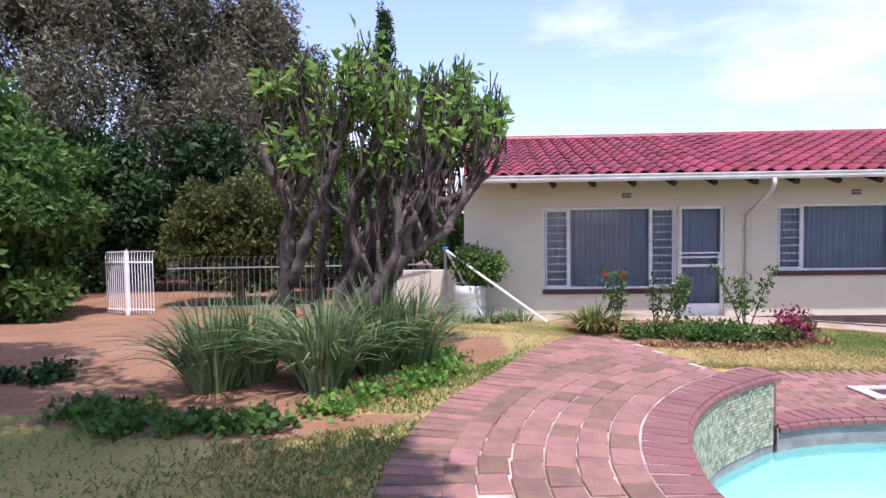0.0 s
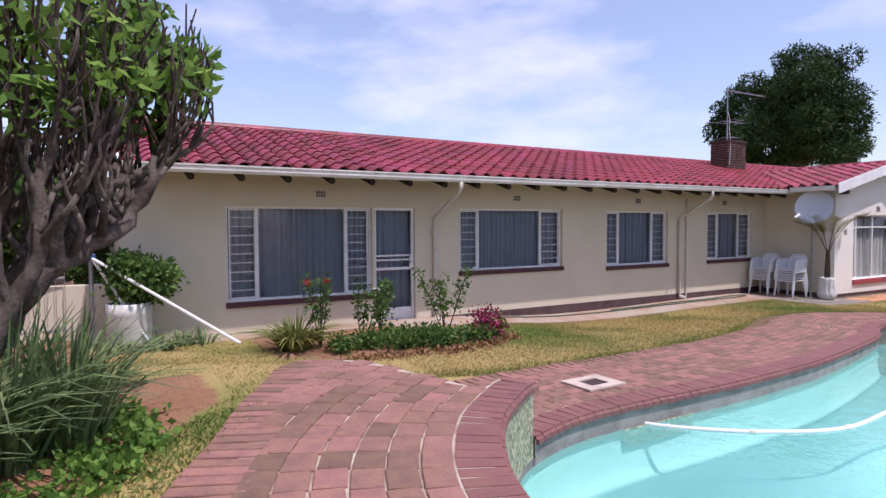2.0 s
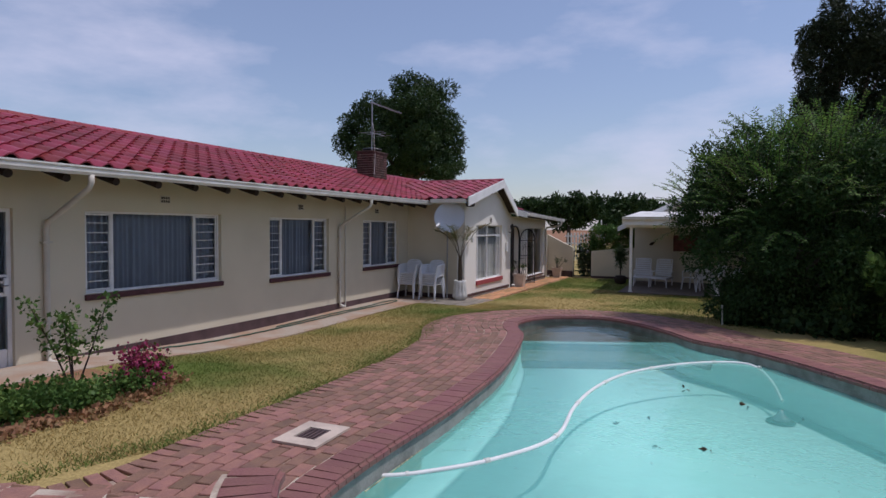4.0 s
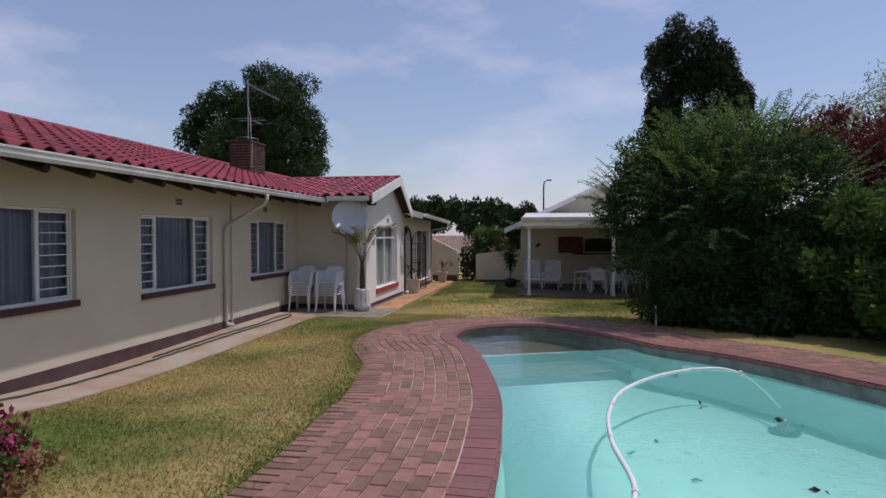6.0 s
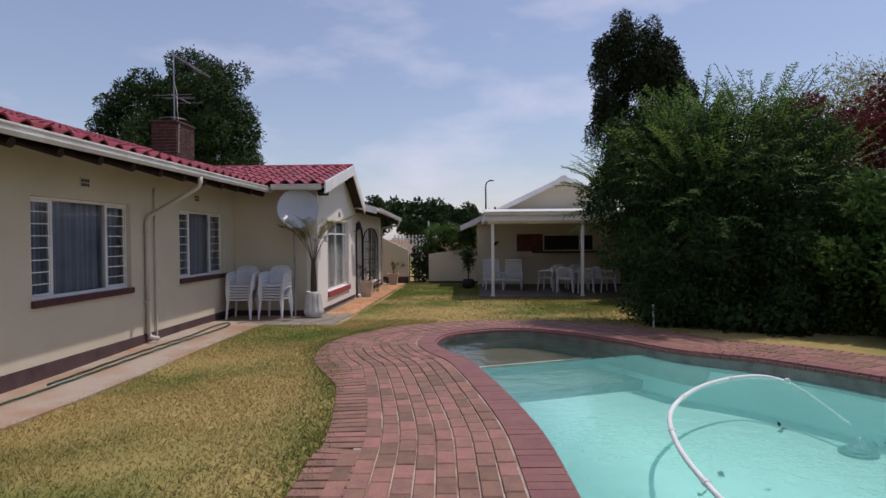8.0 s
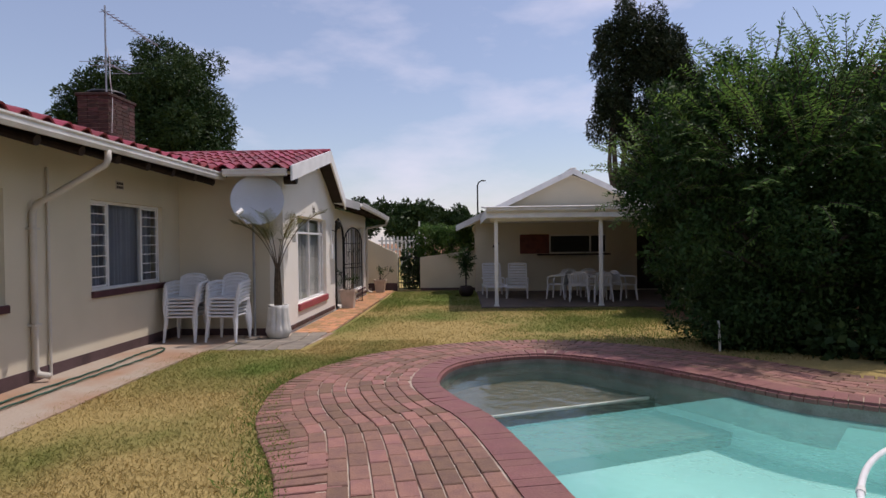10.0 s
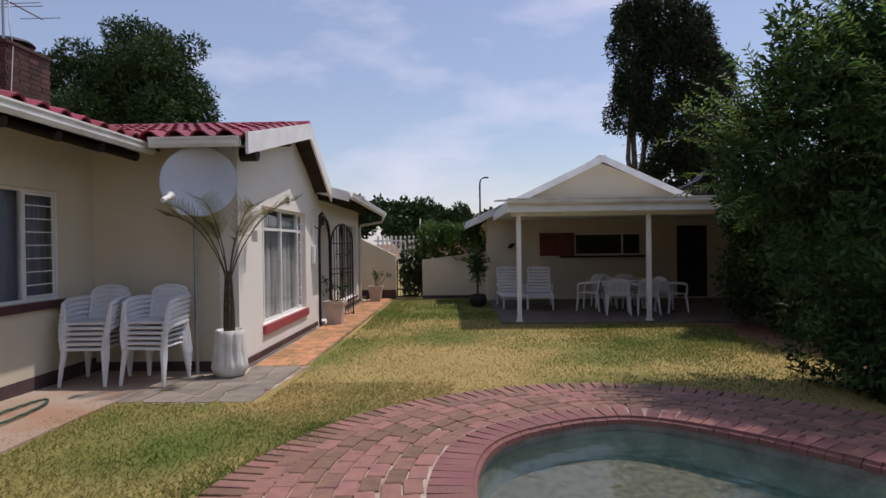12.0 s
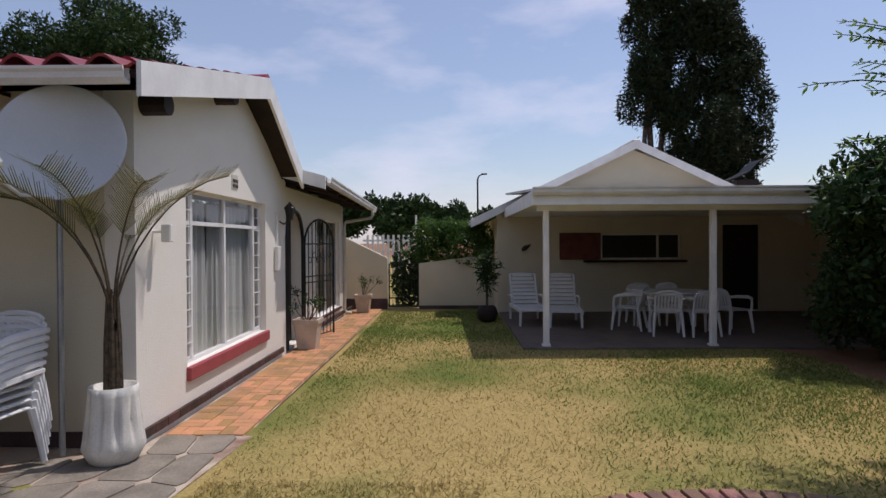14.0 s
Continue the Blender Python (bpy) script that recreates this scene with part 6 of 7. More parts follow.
for z in (1.2, 1.55):
    part("rail", boxes((0.012, 0.03, -0.05, 1.95, z, z + 0.06)), M_WHITE, f)
s = thing("street_lamp", pose(58.9, 4.1, 0), "tall black street lamp in the distance", "street lamp")
part("pole", tube(bmesh.new(), [(0, 0, 0), (0, 0, 6.5), (0, -0.1, 6.8), (0, -0.35, 6.95)], [0.09, 0.07, 0.06, 0.05], 8), M_BLACK, s)
part("head", boxes((-0.1, 0.1, -0.75, -0.3, 6.9, 7.02, 0.03)), M_BLACK, s)
p = thing("pale_pole", pose(30.5, 7.35, 0), "thin pale steel pole beyond the fence", "pole")
part("shaft", tube(bmesh.new(), [(0, 0, 0), (0, 0, 2.4)], 0.03, 8), M_WHITE, p)
p = thing("potted_cycad", pose(23.6, 5.45, -0.16), "dark round pot with a slim leafy plant", "plant")
part("pot", lathe(bmesh.new(), [(0.12, 0), (0.2, 0.06), (0.23, 0.18), (0.18, 0.32), (0.15, 0.32), (0.14, 0.26)], 20), M_TIMBER, p, smooth=True)
part("stem", tube(bmesh.new(), [(0, 0, 0.25), (0.03, 0, 0.8), (0, 0.02, 1.2)], [0.03, 0.025, 0.02], 6), M_BARK, p)
leaf_cloud("leaves", [(0, 0, 1.2, 0.2, 0.2, 0.25), (0, 0, 0.9, 0.14, 0.14, 0.25)], 500, 0.2, 0.18, M_LEAF_DARK, p, 182, 0.15)
c = thing("cowl_chimney", pose(25.3, -0.75, 2.4), "dark sheet metal braai chimney cowl", "chimney")
part("flue", boxes((-0.2, 0.2, -0.25, 0.25, 0, 0.55, 0.01)), M_TIMBER, c)
bm = bmesh.new()
pr = [(0.45, 0.55), (0.25, 0.62), (0.0, 0.75), (-0.15, 0.92), (-0.3, 1.02), (-0.5, 1.05)]
va = [bm.verts.new((-0.3, y, z)) for y, z in pr] + [bm.verts.new((-0.3, y, z - 0.03)) for y, z in pr[::-1]]
vb = [bm.verts.new((0.3, v.co.y, v.co.z)) for v in va]
bm.faces.new(va), bm.faces.new(vb[::-1])
for k in range(len(va)):
    bm.faces.new((va[k], vb[k], vb[(k + 1) % len(va)], va[(k + 1) % len(va)]))
part("cowl", bm, M_BLACK, c)
o = thing("wall_ornament", pose(25.08, 4.45, 1.38), "small dark metal ornament on the veranda wall", "ornament")
part("body", lathe(bmesh.new(), [(0.01, -0.12), (0.05, -0.06), (0.06, 0.0), (0.03, 0.08), (0.005, 0.14)], 8), M_TIMBER, o).rotation_euler = (1.0, 0, 0)

# ---- chimney with aerial ----
CX, CY, CZ = 16.95, 12.5, 3.15
c = thing("brick_chimney", pose(CX, CY, CZ), "dark brown brick chimney on the red roof", "chimney")
part("core", boxes((-0.44, 0.44, -0.29, 0.29, -0.3, 1.20)), M_MORTAR, c)
bk = None
for j in range(16):
    for face in range(2):
        n = 4 if face == 0 else 3
        for k in range(n):
            z = -0.0 + 0.076 * j
            off = 0.11 * (j % 2)
            if face == 0:
                a = -0.45 + k * 0.225 + off * 0.3
                pts = (a, min(a + 0.213, 0.45), -0.305, -0.28, z, z + 0.064)
            else:
                a = -0.30 + k * 0.2
                pts = (-0.455, -0.43, a, min(a + 0.19, 0.30), z, z + 0.064)
            part("brick", boxes(pts), M_CHIMNEY, c)
part("cap", boxes((-0.48, 0.48, -0.33, 0.33, 1.20, 1.26, 0.01)), M_CHIMNEY, c)
part("cowl", lathe(bmesh.new(), [(0.20, 1.27), (0.34, 1.33), (0.30, 1.37), (0.12, 1.41)], 16), M_BLACK, c, "black metal cowl")
part("flashing", boxes((-0.5, 0.5, -0.36, 0.36, -0.12, 0.03, 0.01)), M_TILE, c, "red painted flashing")
t = thing("tv_aerial", pose(CX - 0.42, CY - 0.25, CZ + 1.0), "rusty television aerial on the chimney", "aerial")
part("mast", tube(bmesh.new(), [(0, 0, -0.4), (0, 0, 1.9)], 0.018, 6), M_METAL, t)
for z, x0, x1, tips_at, half in ((0.83, -0.12, 0.8, (-0.08, 0.18, 0.3, 0.75), 0.46), (1.78, -0.1, 1.95, tuple(0.15 * k for k in range(13)), 0.10)):
    bm = bmesh.new()
    tube(bm, [(x0, 0, z), (x1, 0, z)], 0.013, 6)
    for k, x in enumerate(tips_at):
        tube(bm, [(x, -half + 0.05 * k * (half > 0.3), z), (x, half - 0.05 * k * (half > 0.3), z)], 0.006, 5)
    part("array", bm, M_METAL, t)
part("cable", tube(bmesh.new(), [(0, 0, 1.2), (0.08, -0.03, 0.9), (0.03, -0.06, 0.5), (0.1, -0.06, 0.2), (0.02, -0.08, -0.5)], 0.007, 5), M_WHITE, t)

# ---- in and by the pool ----
s = thing("skimmer_lid", pose(4.25, 5.40, 0.085 + 0.03, 0, 0, 2), "white concrete skimmer surround with a dark grate", "skimmer")
part("surround", boxes((-0.27, 0.27, -0.22, -0.11, 0, 0.02), (-0.27, 0.27, 0.11, 0.22, 0, 0.02), (-0.27, -0.13, -0.11, 0.11, 0, 0.02), (0.13, 0.27, -0.11, 0.11, 0, 0.02)), M_POT2, s)
part("well", boxes((-0.13, 0.13, -0.11, 0.11, -0.02, 0.004)), M_BLACK, s)
for k in range(5):
    part("slat", boxes((-0.13, 0.13, -0.10 + 0.042 * k, -0.08 + 0.042 * k, 0.005, 0.014)), M_PLINTH, s)
h = spline([(4.25, 4.72), (4.45, 4.45), (5.0, 3.98), (5.8, 3.62), (6.9, 3.66), (7.9, 3.58), (8.9, 3.28), (9.85, 2.6), (10.3, 1.85), (9.9, 1.45), (9.3, 1.32)], 8, False)
hose = thing("pool_cleaner_hose", pose(0, 0, WATER_Z), "white ribbed pool cleaner hose floating on the water", "hose")
part("tube", tube(bmesh.new(), [(p.x, p.y, 0.004 - 0.28 * smooth(0.82, 1.0, i / len(h))) for i, p in enumerate(h)], 0.022, 8), M_WHITE, hose, smooth=True)
for i in range(6, len(h) - 8, 9):
    p, q = h[i], h[i + 1]
    part("joint", tube(bmesh.new(), [(p.x, p.y, 0.004), (p.x + (q.x - p.x) * 0.5, p.y + (q.y - p.y) * 0.5, 0.004)], 0.029, 8), M_POT, hose)
k = thing("pool_cleaner", pose(9.1, 1.35, -0.63), "blue-grey suction pool cleaner under water", "pool cleaner")
part("body", lathe(bmesh.new(), [(0.06, 0), (0.11, 0.02), (0.12, 0.04), (0.07, 0.08), (0.04, 0.12), (0.025, 0.16)], 20), M_METAL, k, smooth=True)
part("skirt", lathe(bmesh.new(), [(0.12, 0.0), (0.18, 0.006), (0.18, 0.014), (0.11, 0.02)], 24), M_HOSE, k)
rng = random.Random(9)
for i in range(9):
    x, y = rng.uniform(5.5, 10.5), rng.uniform(0.8, 3.6)
    if inside_pool(x, y):
        l = thing("fallen_leaf", pose(x, y, -0.63 if i % 3 else WATER_Z + 0.004, 0, 0, rng.uniform(0, 360)), "small dead leaf in the pool", "leaf", "dead leaves in the pool")
        leaf_cloud("blade", [(0, 0, 0.01, 0.03, 0.03, 0.004)], 3, 0.1, 0.07, M_DEBRIS, l, i, 0.6)
g = thing("garden_hose", pose(0, 0, 0), "dark green garden hose lying along the house wall", "hose")
pts = [(6.0, 10.2), (7.5, 10.15), (9.0, 10.1), (10.5, 10.05), (12, 9.95), (13.2, 9.85), (13.9, 9.9), (14.1, 10.05), (13.6, 10.1), (12.6, 10.05), (11.2, 10.18), (9.5, 10.22)]
hp = spline(pts, 8, False)
part("tube", tube(bmesh.new(), [(p.x, p.y, ground_z(max(p.x, 4), 9.7) + 0.045 + 0.006 * (i % 2)) for i, p in enumerate(hp)], 0.012, 6), M_HOSE, g, smooth=True)


# ---- short grass on the lawn ----
def grass_blades(count, seed, lush=False):
    g = np.random.default_rng(seed)
    x = np.concatenate([g.uniform(-1.5, 3.5, count // 4), g.uniform(3, 15, count // 2), g.uniform(13, 21, count - count // 4 - count // 2)])
    y = np.concatenate([g.uniform(1.0, 9.8, count // 4), g.uniform(6.0, 9.6, count // 2), g.uniform(0.5, 8.0, count - count // 4 - count // 2)])
    if lush:
        third = count // 4
        x = np.concatenate([g.uniform(-4.5, 1.2, third), g.uniform(2.6, 13.5, third), g.uniform(13.0, 25.5, 2 * third)])
        y = np.concatenate([g.uniform(0.6, 5.0, third), g.uniform(6.2, 7.9, third), g.uniform(0.8, 8.0, 2 * third)])
    step = POOL_A[::2]
    d = np.sqrt(((x[:, None] - step[None, :, 0]) ** 2 + (y[:, None] - step[None, :, 1]) ** 2).min(1))
    w = -0.10 + np.where((x < 3.6), 1.75 + 0.5 * np.clip(1 - abs(x - 2.6), 0, 1), np.where(x > 12.4, 1.45, 1.66))
    keep = (d > w) & ~((x > 15.95) & (y > 7.95)) & ~((x > 14.1) & (y > 7.85)) & ~((x > 20.3) & (y < 5.1))
    keep &= np.array([not soil_area(a, b) and not inside_pool(a, b) for a, b in zip(x, y)])
    if lush:
        # thick beside the paving and in the shade, thinning out into the dry lawn
        beside = np.exp(-((d - w) / np.where(x < 1.2, 1.4, 0.24)) ** 2) * 0.9
        shade = 0.85 * np.clip((5.4 - y) / 2.4, 0, 1) * np.clip((x - 13.5) / 4, 0, 1)
        strip_ = 0.75 * np.exp(-((7.7 - y) / 0.7) ** 2) * np.clip((x - 17) / 4, 0, 1) + 0.8 * np.clip((x - 19) / 3, 0, 1)
        edge = np.where(x > 13.4, np.maximum(shade, strip_), beside)
        patch = np.array([noise.noise((a * 0.9, b * 0.9, 3)) for a, b in zip(x, y)])
        keep &= g.random(len(x)) < np.clip(edge * (1 + 1.1 * patch), 0, 1)
    x, y = x[keep], y[keep]
    z = np.array([ground_z(a, b) for a, b in zip(x, y)])
    n = len(x)
    a = g.random(n) * math.tau
    h = (0.016 if lush else 0.010) + 0.022 * g.random(n)
    ln = g.normal(size=(n, 2)) * 0.02
    wx, wy = np.cos(a) * (0.007 if lush else 0.005), np.sin(a) * (0.007 if lush else 0.005)
    v = np.empty((n, 4, 3))
    v[:, 0] = np.stack([x - wx, y - wy, z], 1)
    v[:, 1] = np.stack([x + wx, y + wy, z], 1)
    v[:, 2] = np.stack([x + ln[:, 0] + wx * 0.3, y + ln[:, 1] + wy * 0.3, z + h], 1)
    v[:, 3] = np.stack([x + ln[:, 0] - wx * 0.3, y + ln[:, 1] - wy * 0.3, z + h], 1)
    ob = quads("lush_grass" if lush else "lawn_grass", v, M_LUSH if lush else M_GRASS, None)
    tagged(ob, "thick green grass beside the paving and in shade" if lush else "short dry lawn grass, green in patches", "grass", kind="stuff")


grass_blades(190000, 77)
grass_blades(220000, 78, True)


# ---- pieces: paving bricks, coping, roof tiles ----
def brick_mesh(name, l, w, h, b, material):
    bm = boxes((-l / 2, l / 2, -w / 2, w / 2, -h, 0))
    top = [e for e in bm.edges if all(v.co.z > -0.001 for v in e.verts)]
    bmesh.ops.bevel(bm, geom=top, offset=b, segments=1, affect="EDGES")
    me = bpy.data.meshes.new(name)
    bm.to_mesh(me)
    bm.free()
    me.materials.append(material)
    return me


def joined(name, me, mats, material, parent, label):
    """Many copies of one small mesh in one mesh."""
    n = len(me.vertices)
    co = np.empty(n * 3, dtype=np.float32)
    me.vertices.foreach_get("co", co)
    co = np.c_[co.reshape(-1, 3), np.ones(n)]
    faces = [tuple(p.vertices) for p in me.polygons]
    verts, out = [], []
    for k, m in enumerate(mats):
        verts.append((co @ np.array(m).T)[:, :3])
        out += [tuple(i + k * n for i in f) for f in faces]
    if not verts:
        return
    ob = new(name, mesh_from(name, np.concatenate(verts).tolist(), out, material))
    ob.parent = parent
    return tagged(ob, label, kind="stuff")


def laid(me, mats, near, parent, rest_name, rest_label, material, limit=300):
    mats = sorted(mats, key=lambda m: near(m.translation))
    for m in mats[:limit]:
        ob = new(me.name, me)
        ob.parent = parent
        ob.matrix_world = m
    joined(rest_name, me, mats[limit:], material, parent, rest_label)


def along(p, q, z_of, lift, length, tilt=0.006):
    """The pose of a piece lying on the ground from p to q."""
    a, b = Vector((p.x, p.y, z_of(p.x, p.y))), Vector((q.x, q.y, z_of(q.x, q.y)))
    t = (b - a).normalized()
    side = Vector((-t.y, t.x, 0)).normalized()
    mid = (a + b) / 2
    s = mid + side * 0.05
    side = Vector((side.x * 0.05, side.y * 0.05, z_of(s.x, s.y) - z_of(mid.x, mid.y))).normalized()
    n = t.cross(side).normalized()
    side = n.cross(t)
    m = Matrix((t, side, n)).transposed().to_4x4()
    m.translation = mid + n * (lift + random.uniform(-0.002, 0.003))
    return m @ pose(0, 0, 0, random.gauss(0, tilt * 40), random.gauss(0, tilt * 40), random.gauss(0, tilt * 60)) @ Matrix.Diagonal(((b - a).length / length, 1, 1, 1))


ROW, LONG = 0.182, 0.235
PAVE = thing("pavement_pool", Matrix(), "weathered red-brown clay brick paving round the pool", "paving", kind="structure")
BRICK = brick_mesh("brick", LONG - 0.012, ROW - 0.016, 0.06, 0.006, M_BRICK)


def pave_z(x, y):
    return ground_z(x, y)


def offset_line(off):
    return [POOL[i % NP] + NORMALS[i % NP] * off for i in range(NP + 1)]


# bedding of mortar under the bricks
verts, faces = [], []
K = 11
for i in range(NP):
    w = pave_width(i)
    for k in range(K + 1):
        p = POOL[i] + NORMALS[i] * (0.06 + (w - 0.28) * k / K)
        verts.append((p.x, p.y, pave_z(p.x, p.y) + 0.016))
for i in range(NP):
    j = (i + 1) % NP
    for k in range(K):
        faces.append((i * (K + 1) + k, i * (K + 1) + k + 1, j * (K + 1) + k + 1, j * (K + 1) + k))
ob = new("mortar_bed", mesh_from("mortar_bed", verts, faces, M_MORTAR, True))
ob.parent = PAVE

def courses(row_width, on_terrace):
    out = []
    for row in range(18):
        off = 0.275 + row_width * (row + 0.5)
        full = offset_line(off)
        poly = resample([p.copy() for p in full], LONG)
        fa = np.array([(p.x, p.y) for p in full])
        shift = (row * 0.5 + random.uniform(-0.12, 0.12)) % 1
        for p, q in zip(poly, poly[1:]):
            p, q = p.lerp(q, shift), q + (q - p) * shift
            mid = (p + q) / 2
            i = int(((fa - (mid.x, mid.y)) ** 2).sum(1).argmin())
            if off + row_width * 0.5 > pave_width(i) - 0.17 or (POOL[i % NP].x < 2.66) != on_terrace:
                continue
            out.append(along(p, q, pave_z, 0.03, LONG) @ Matrix.Diagonal((1, (row_width - 0.012) / (ROW - 0.016), 1, 1)))
    return out


mats = courses(ROW, True) + courses(0.134, False)
rim = [POOL[i % NP] + NORMALS[i % NP] * (pave_width(i % NP) - 0.09) for i in range(NP + 1)]
rim = resample(rim, 0.118)
for p, q in zip(rim, rim[1:]):
    mid = (p + q) / 2
    side = Vector((-(q - p).y, (q - p).x)).normalized() * 0.115
    mats.append(along(mid - side * 2.6, mid + side, pave_z, 0.025, LONG) @ Matrix.Diagonal((1, 0.105 / ROW, 1, 1)))
laid(BRICK, mats, lambda v: abs(v.x - 2.2) + 0.6 * abs(v.y - 4.5), PAVE, "bricks_beyond", "red-brown paving bricks", M_BRICK)

COPING = thing("pool_coping", Matrix(), "dark red bullnose brick coping round the pool", "coping", kind="structure")
CB = bmesh.new()
box(CB, -0.052, 0.052, -0.035, 0.262, -0.07, 0.0)
edge = [e for e in CB.edges if all(v.co.y < 0 for v in e.verts) and all(v.co.z > -0.01 for v in e.verts)]
bmesh.ops.bevel(CB, geom=edge, offset=0.028, segments=3, affect="EDGES")
CME = bpy.data.meshes.new("coping_brick")
CB.to_mesh(CME)
CB.free()
CME.materials.append(M_COPING)
mats = []
ring = resample([p.copy() for p in offset_line(0.0)], 0.112)
for p, q in zip(ring, ring[1:]):
    mid = (p + q) / 2
    t = (q - p).normalized()
    n = Vector((-t.y, t.x))
    i = int(((POOL_A - (mid.x, mid.y)) ** 2).sum(1).argmin())
    # fan out a little on the outer side
    m = Matrix(((t.x, n.x, 0, mid.x), (t.y, n.y, 0, mid.y), (0, 0, 1, coping_z(mid) + random.uniform(-0.002, 0.002)), (0, 0, 0, 1)))
    mats.append(m @ pose(0, 0, 0, 0, 0, random.gauss(0, 0.4)))
laid(CME, mats, lambda v: 100 if v.y < 1 else abs(v.x - 5.0), COPING, "coping_beyond", "dark red coping bricks", M_COPING, 250)
# backing under the raised coping
verts, faces = [], []
idx = [i for i in range(NP) if POOL[i].x < 2.62 and POOL[i].y > 1.0]
for i in range(NP):
    p, q = POOL[i] + NORMALS[i] * 0.01, POOL[i] + NORMALS[i] * 0.30
    z = coping_z(POOL[i]) - 0.012
    verts += [(p.x, p.y, z), (q.x, q.y, z), (q.x, q.y, z - 0.4)]
for i in range(NP):
    j = (i + 1) % NP
    if abs(verts[3 * i][2] - verts[3 * j][2]) < 0.15:
        faces += [(3 * i, 3 * i + 1, 3 * j + 1, 3 * j), (3 * i + 1, 3 * i + 2, 3 * j + 2, 3 * j + 1)]
ob = new("coping_bed", mesh_from("coping_bed", verts, faces, M_MORTAR))
ob.parent = COPING

# orange brick path in front of the wing
OPATH = thing("pavement_entrance", Matrix(), "orange clay brick path along the wing wall", "path", kind="structure")
ob = new("mortar_bed", mesh_from("mortar_bed", [(16.0, 7.93, -0.105), (26.0, 7.93, -0.165), (26.0, 8.66, -0.165), (16.0, 8.66, -0.105)], [(0, 1, 2, 3)], M_MORTAR))
ob.parent = OPATH
OB = brick_mesh("orange_brick", 0.212, 0.104, 0.05, 0.005, M_ORANGE)
mats = []
for i in range(45):
    for j in range(3):
        for k in range(2):
            x, y = 16.12 + i * 0.22, 8.05 + j * 0.22
            along_x = (i + j) % 2 == 0
            px, py, rz = (x, y - 0.055 + k * 0.11, 0) if along_x else (x - 0.055 + k * 0.11, y, 90)
            mats.append(pose(px, py, -0.08 - 0.006 * (px - 16) + random.uniform(-0.003, 0.003), random.gauss(0, 0.4), random.gauss(0, 0.4), rz + random.gauss(0, 0.5)))
laid(OB, mats, lambda v: v.x, OPATH, "bricks_beyond", "orange paving bricks", M_ORANGE)
PL = brick_mesh("plinth_brick", 0.215, 0.03, 0.075, 0.004, M_CHIMNEY)
for i in range(40):
    ob = new("plinth_brick", PL)
    ob.parent = WALL_WING
    ob.matrix_world = pose(15.82 + i * 0.222 if i < 18 else 16.84 + i * 0.222, 8.653, 0.03 - 0.006 * i * 0.22)

# slate crazy paving at the corner
SL = thing("pavement_slate", Matrix(), "grey slate crazy paving by the wing corner", "path", kind="structure")
ob = new("mortar_bed", mesh_from("mortar_bed", [(14.1, 8.0, -0.062), (16.02, 7.86, -0.098), (16.02, 8.66, -0.098), (15.69, 8.66, -0.09), (15.69, 9.5, -0.085), (14.1, 9.6, -0.06)], [(0, 1, 2, 3, 4, 5)], M_MORTAR))
ob.parent = SL
random.seed(5)
XS, YS = (14.12, 14.52, 15.0, 15.45, 16.0), (7.96, 8.3, 8.62, 9.05, 9.5)
knot = {(i, j): (x + (random.uniform(-0.13, 0.13) if 0 < i < 4 else 0), y + (random.uniform(-0.11, 0.11) if 0 < j < 4 and i < 4 else 0)) for i, x in enumerate(XS) for j, y in enumerate(YS)}
for i in range(4):
    for j in range(4):
        if i == 3 and j > 1:
            continue
        ring = [knot[i, j], knot[i + 1, j], knot[i + 1, j + 1], knot[i, j + 1]]
        mx_, my_ = sum(p[0] for p in ring) / 4, sum(p[1] for p in ring) / 4
        cut = []
        for k, (px, py) in enumerate(ring):
            # corners knocked off, and a joint left all round
            qx, qy = ring[(k + 1) % 4]
            for u in (0.12, 0.88):
                ex, ey = px + (qx - px) * u, py + (qy - py) * u
                cut.append((ex + (mx_ - ex) * 0.07, ey + (my_ - ey) * 0.07))
        bm = bmesh.new()
        f = bm.faces.new([bm.verts.new((x, y, -0.05 - 0.018 * (mx_ - 14.1))) for x, y in cut])
        r = bmesh.ops.extrude_face_region(bm, geom=[f])
        bmesh.ops.translate(bm, vec=(0, 0, -0.05), verts=[g for g in r["geom"] if isinstance(g, bmesh.types.BMVert)])
        bmesh.ops.recalc_face_normals(bm, faces=bm.faces)
        part("slate", bm, M_SLATE, SL)


# roof tiles: a rolled profile, each row lapping the one below
def tile_mesh():
    W, L, n = 0.30, 0.40, 10
    verts, faces = [], []
    for y, lift in ((0.0, 0.040), (L, 0.012)):
        for k in range(n + 1):
            u = k / n
            verts.append(((u - 0.5) * (W + 0.02), y, lift + 0.042 * math.sin(u * math.tau - 0.6)))
    for k in range(n + 1):
        verts.append((verts[k][0], 0.004, verts[k][2] - 0.022))
    for k in range(n):
        faces.append((k, k + 1, n + 2 + k, n + 1 + k))
        faces.append((2 * (n + 1) + k, 2 * (n + 1) + k + 1, k + 1, k))
    me = mesh_from("roof_tile", verts, faces, M_TILE, False)
    return me


TILE = tile_mesh()


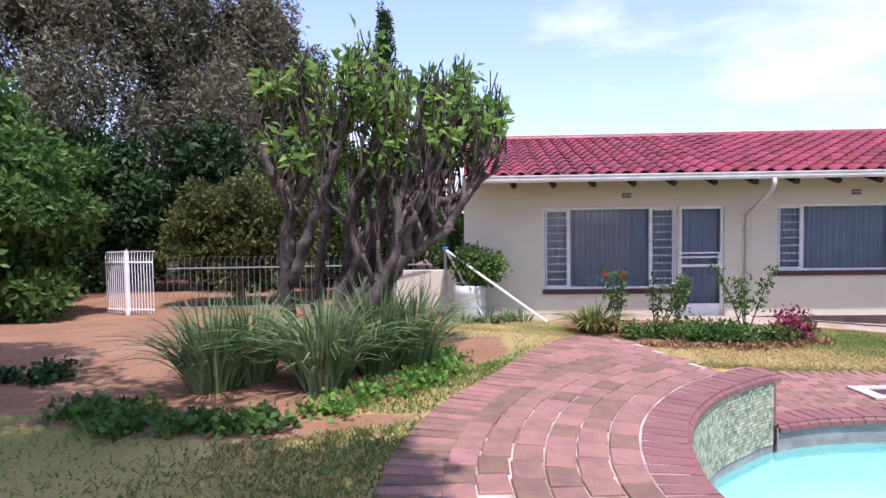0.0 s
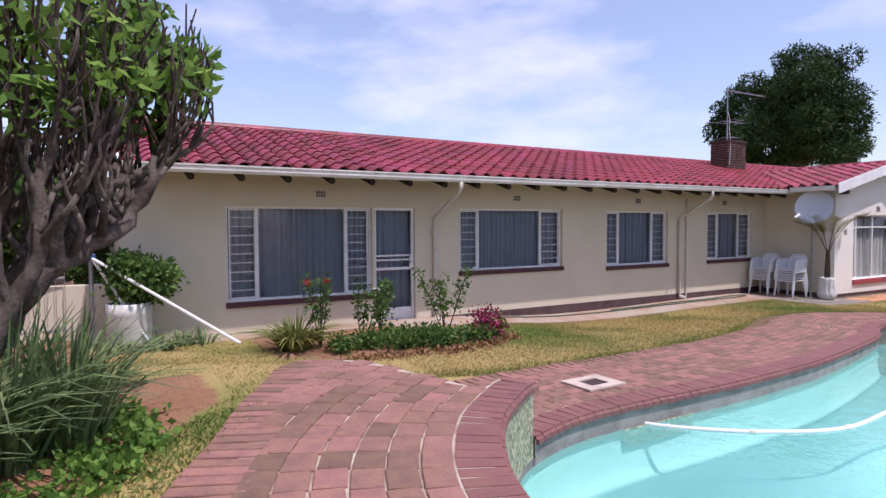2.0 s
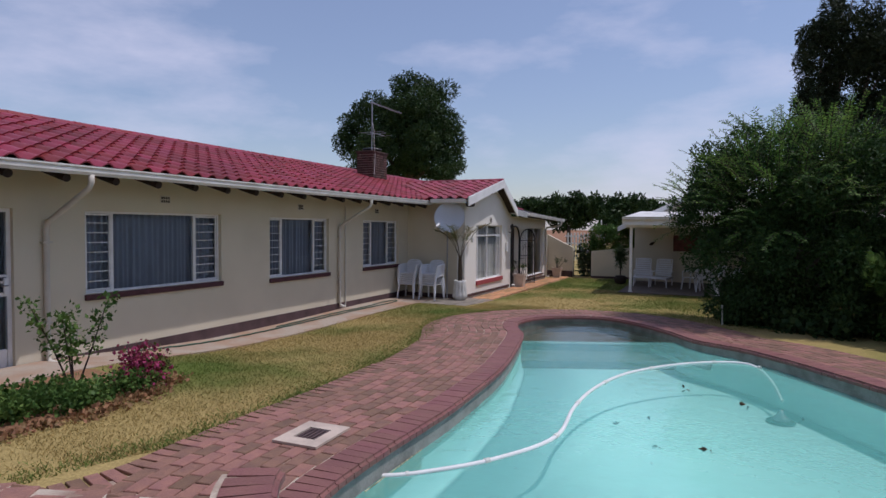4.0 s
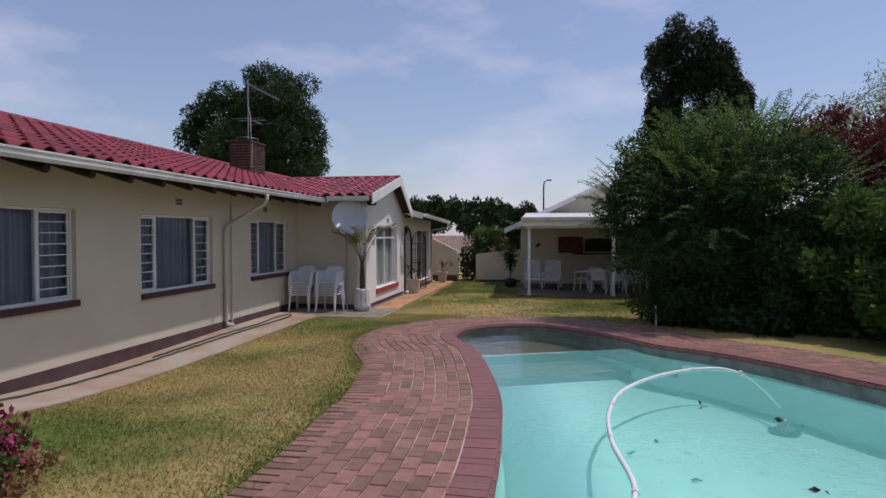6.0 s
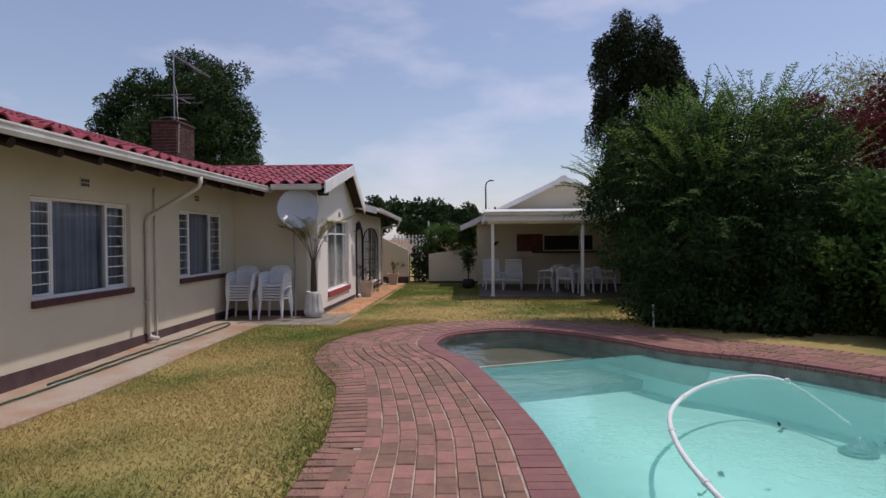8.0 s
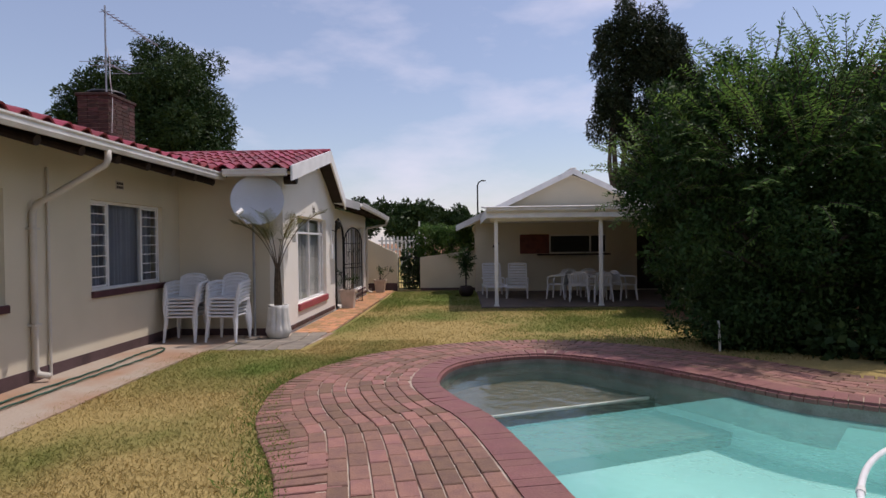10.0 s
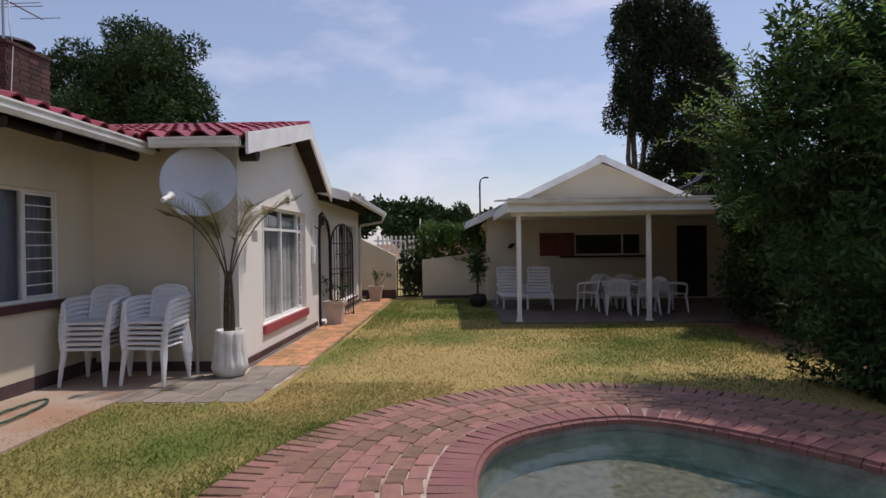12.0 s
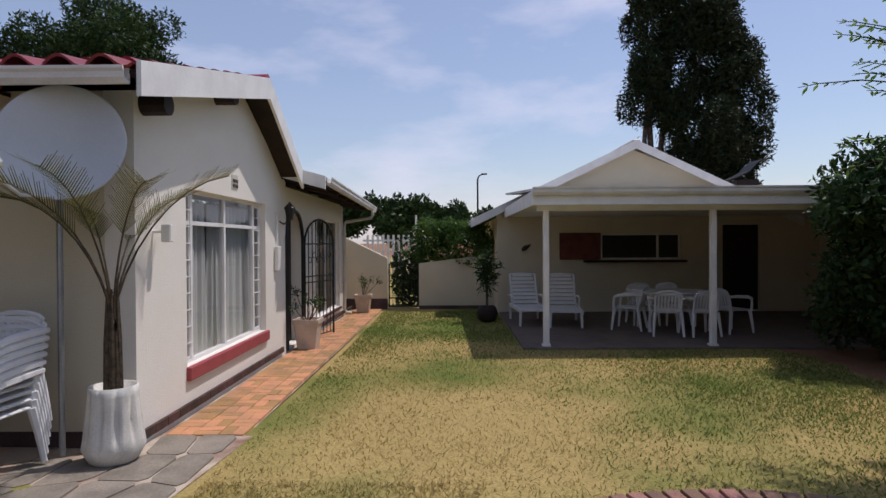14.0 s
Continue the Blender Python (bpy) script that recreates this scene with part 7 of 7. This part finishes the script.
def tile_slope(origin, u, v, nu, nv, keep, parent, near, limit):
    u, v = Vector(u).normalized(), Vector(v).normalized()
    n = u.cross(v)
    out = []
    for j in range(nv):
        for i in range(nu):
            p = Vector(origin) + u * (0.15 + 0.30 * i) + v * (0.335 * j)
            if not keep(p):
                continue
            m = Matrix((u, v, n)).transposed().to_4x4()
            m.translation = p + n * (0.016 + random.uniform(-0.002, 0.002))
            out.append(m @ pose(0, 0, 0, random.gauss(0, 0.25), 0, random.gauss(0, 0.4)))
    laid(TILE, out, near, parent, "tiles_beyond", "red roof tiles", M_TILE, limit)


random.seed(3)


def main_keep(p):
    # the main slope ends where the wing's slope rises through it
    if p.x > WX0 + 0.2 and p.x < WXR:
        wing = WZ0 + (WZR - WZ0) * (p.x - WX0) / (WXR - WX0)
        return p.z > wing - 0.05
    return True


tile_slope((-0.1, EAVE_Y - 0.07, EAVE_Z - 0.02), (1, 0, 0), (0, RIDGE_Y - EAVE_Y, RIDGE_Z - EAVE_Z), 82, 12, main_keep, ROOF, lambda v: abs(v.x - 5.0) + 0.2 * v.z, 300)


def wing_keep(p):
    main = EAVE_Z + (p.y - EAVE_Y) * (RIDGE_Z - EAVE_Z) / (RIDGE_Y - EAVE_Y)
    return p.z > main - 0.05 and p.y > 8.40


tile_slope((WX0 - 0.06, 12.0, WZ0 + 0.0), (0, -1, 0), (WXR - WX0, 0, WZR - WZ0), 12, 9, wing_keep, WING, lambda v: v.y, 120)
RT = bmesh.new()
tube(RT, [(0, -0.02, 0), (0, 0.42, 0.006)], [0.10, 0.088], 12)
RME = bpy.data.meshes.new("ridge_tile")
RT.to_mesh(RME)
RT.free()
RME.materials.append(M_TILE)
for k in range(61):
    ob = new("ridge_tile", RME)
    ob.parent = ROOF
    ob.matrix_world = pose(-0.1 + 0.405 * k, RIDGE_Y, RIDGE_Z + 0.01, 0, 0, -90)
for k in range(9):
    ob = new("ridge_tile", RME)
    ob.parent = WING
    ob.matrix_world = pose(WXR, 8.39 + 0.405 * k, WZR + 0.005)
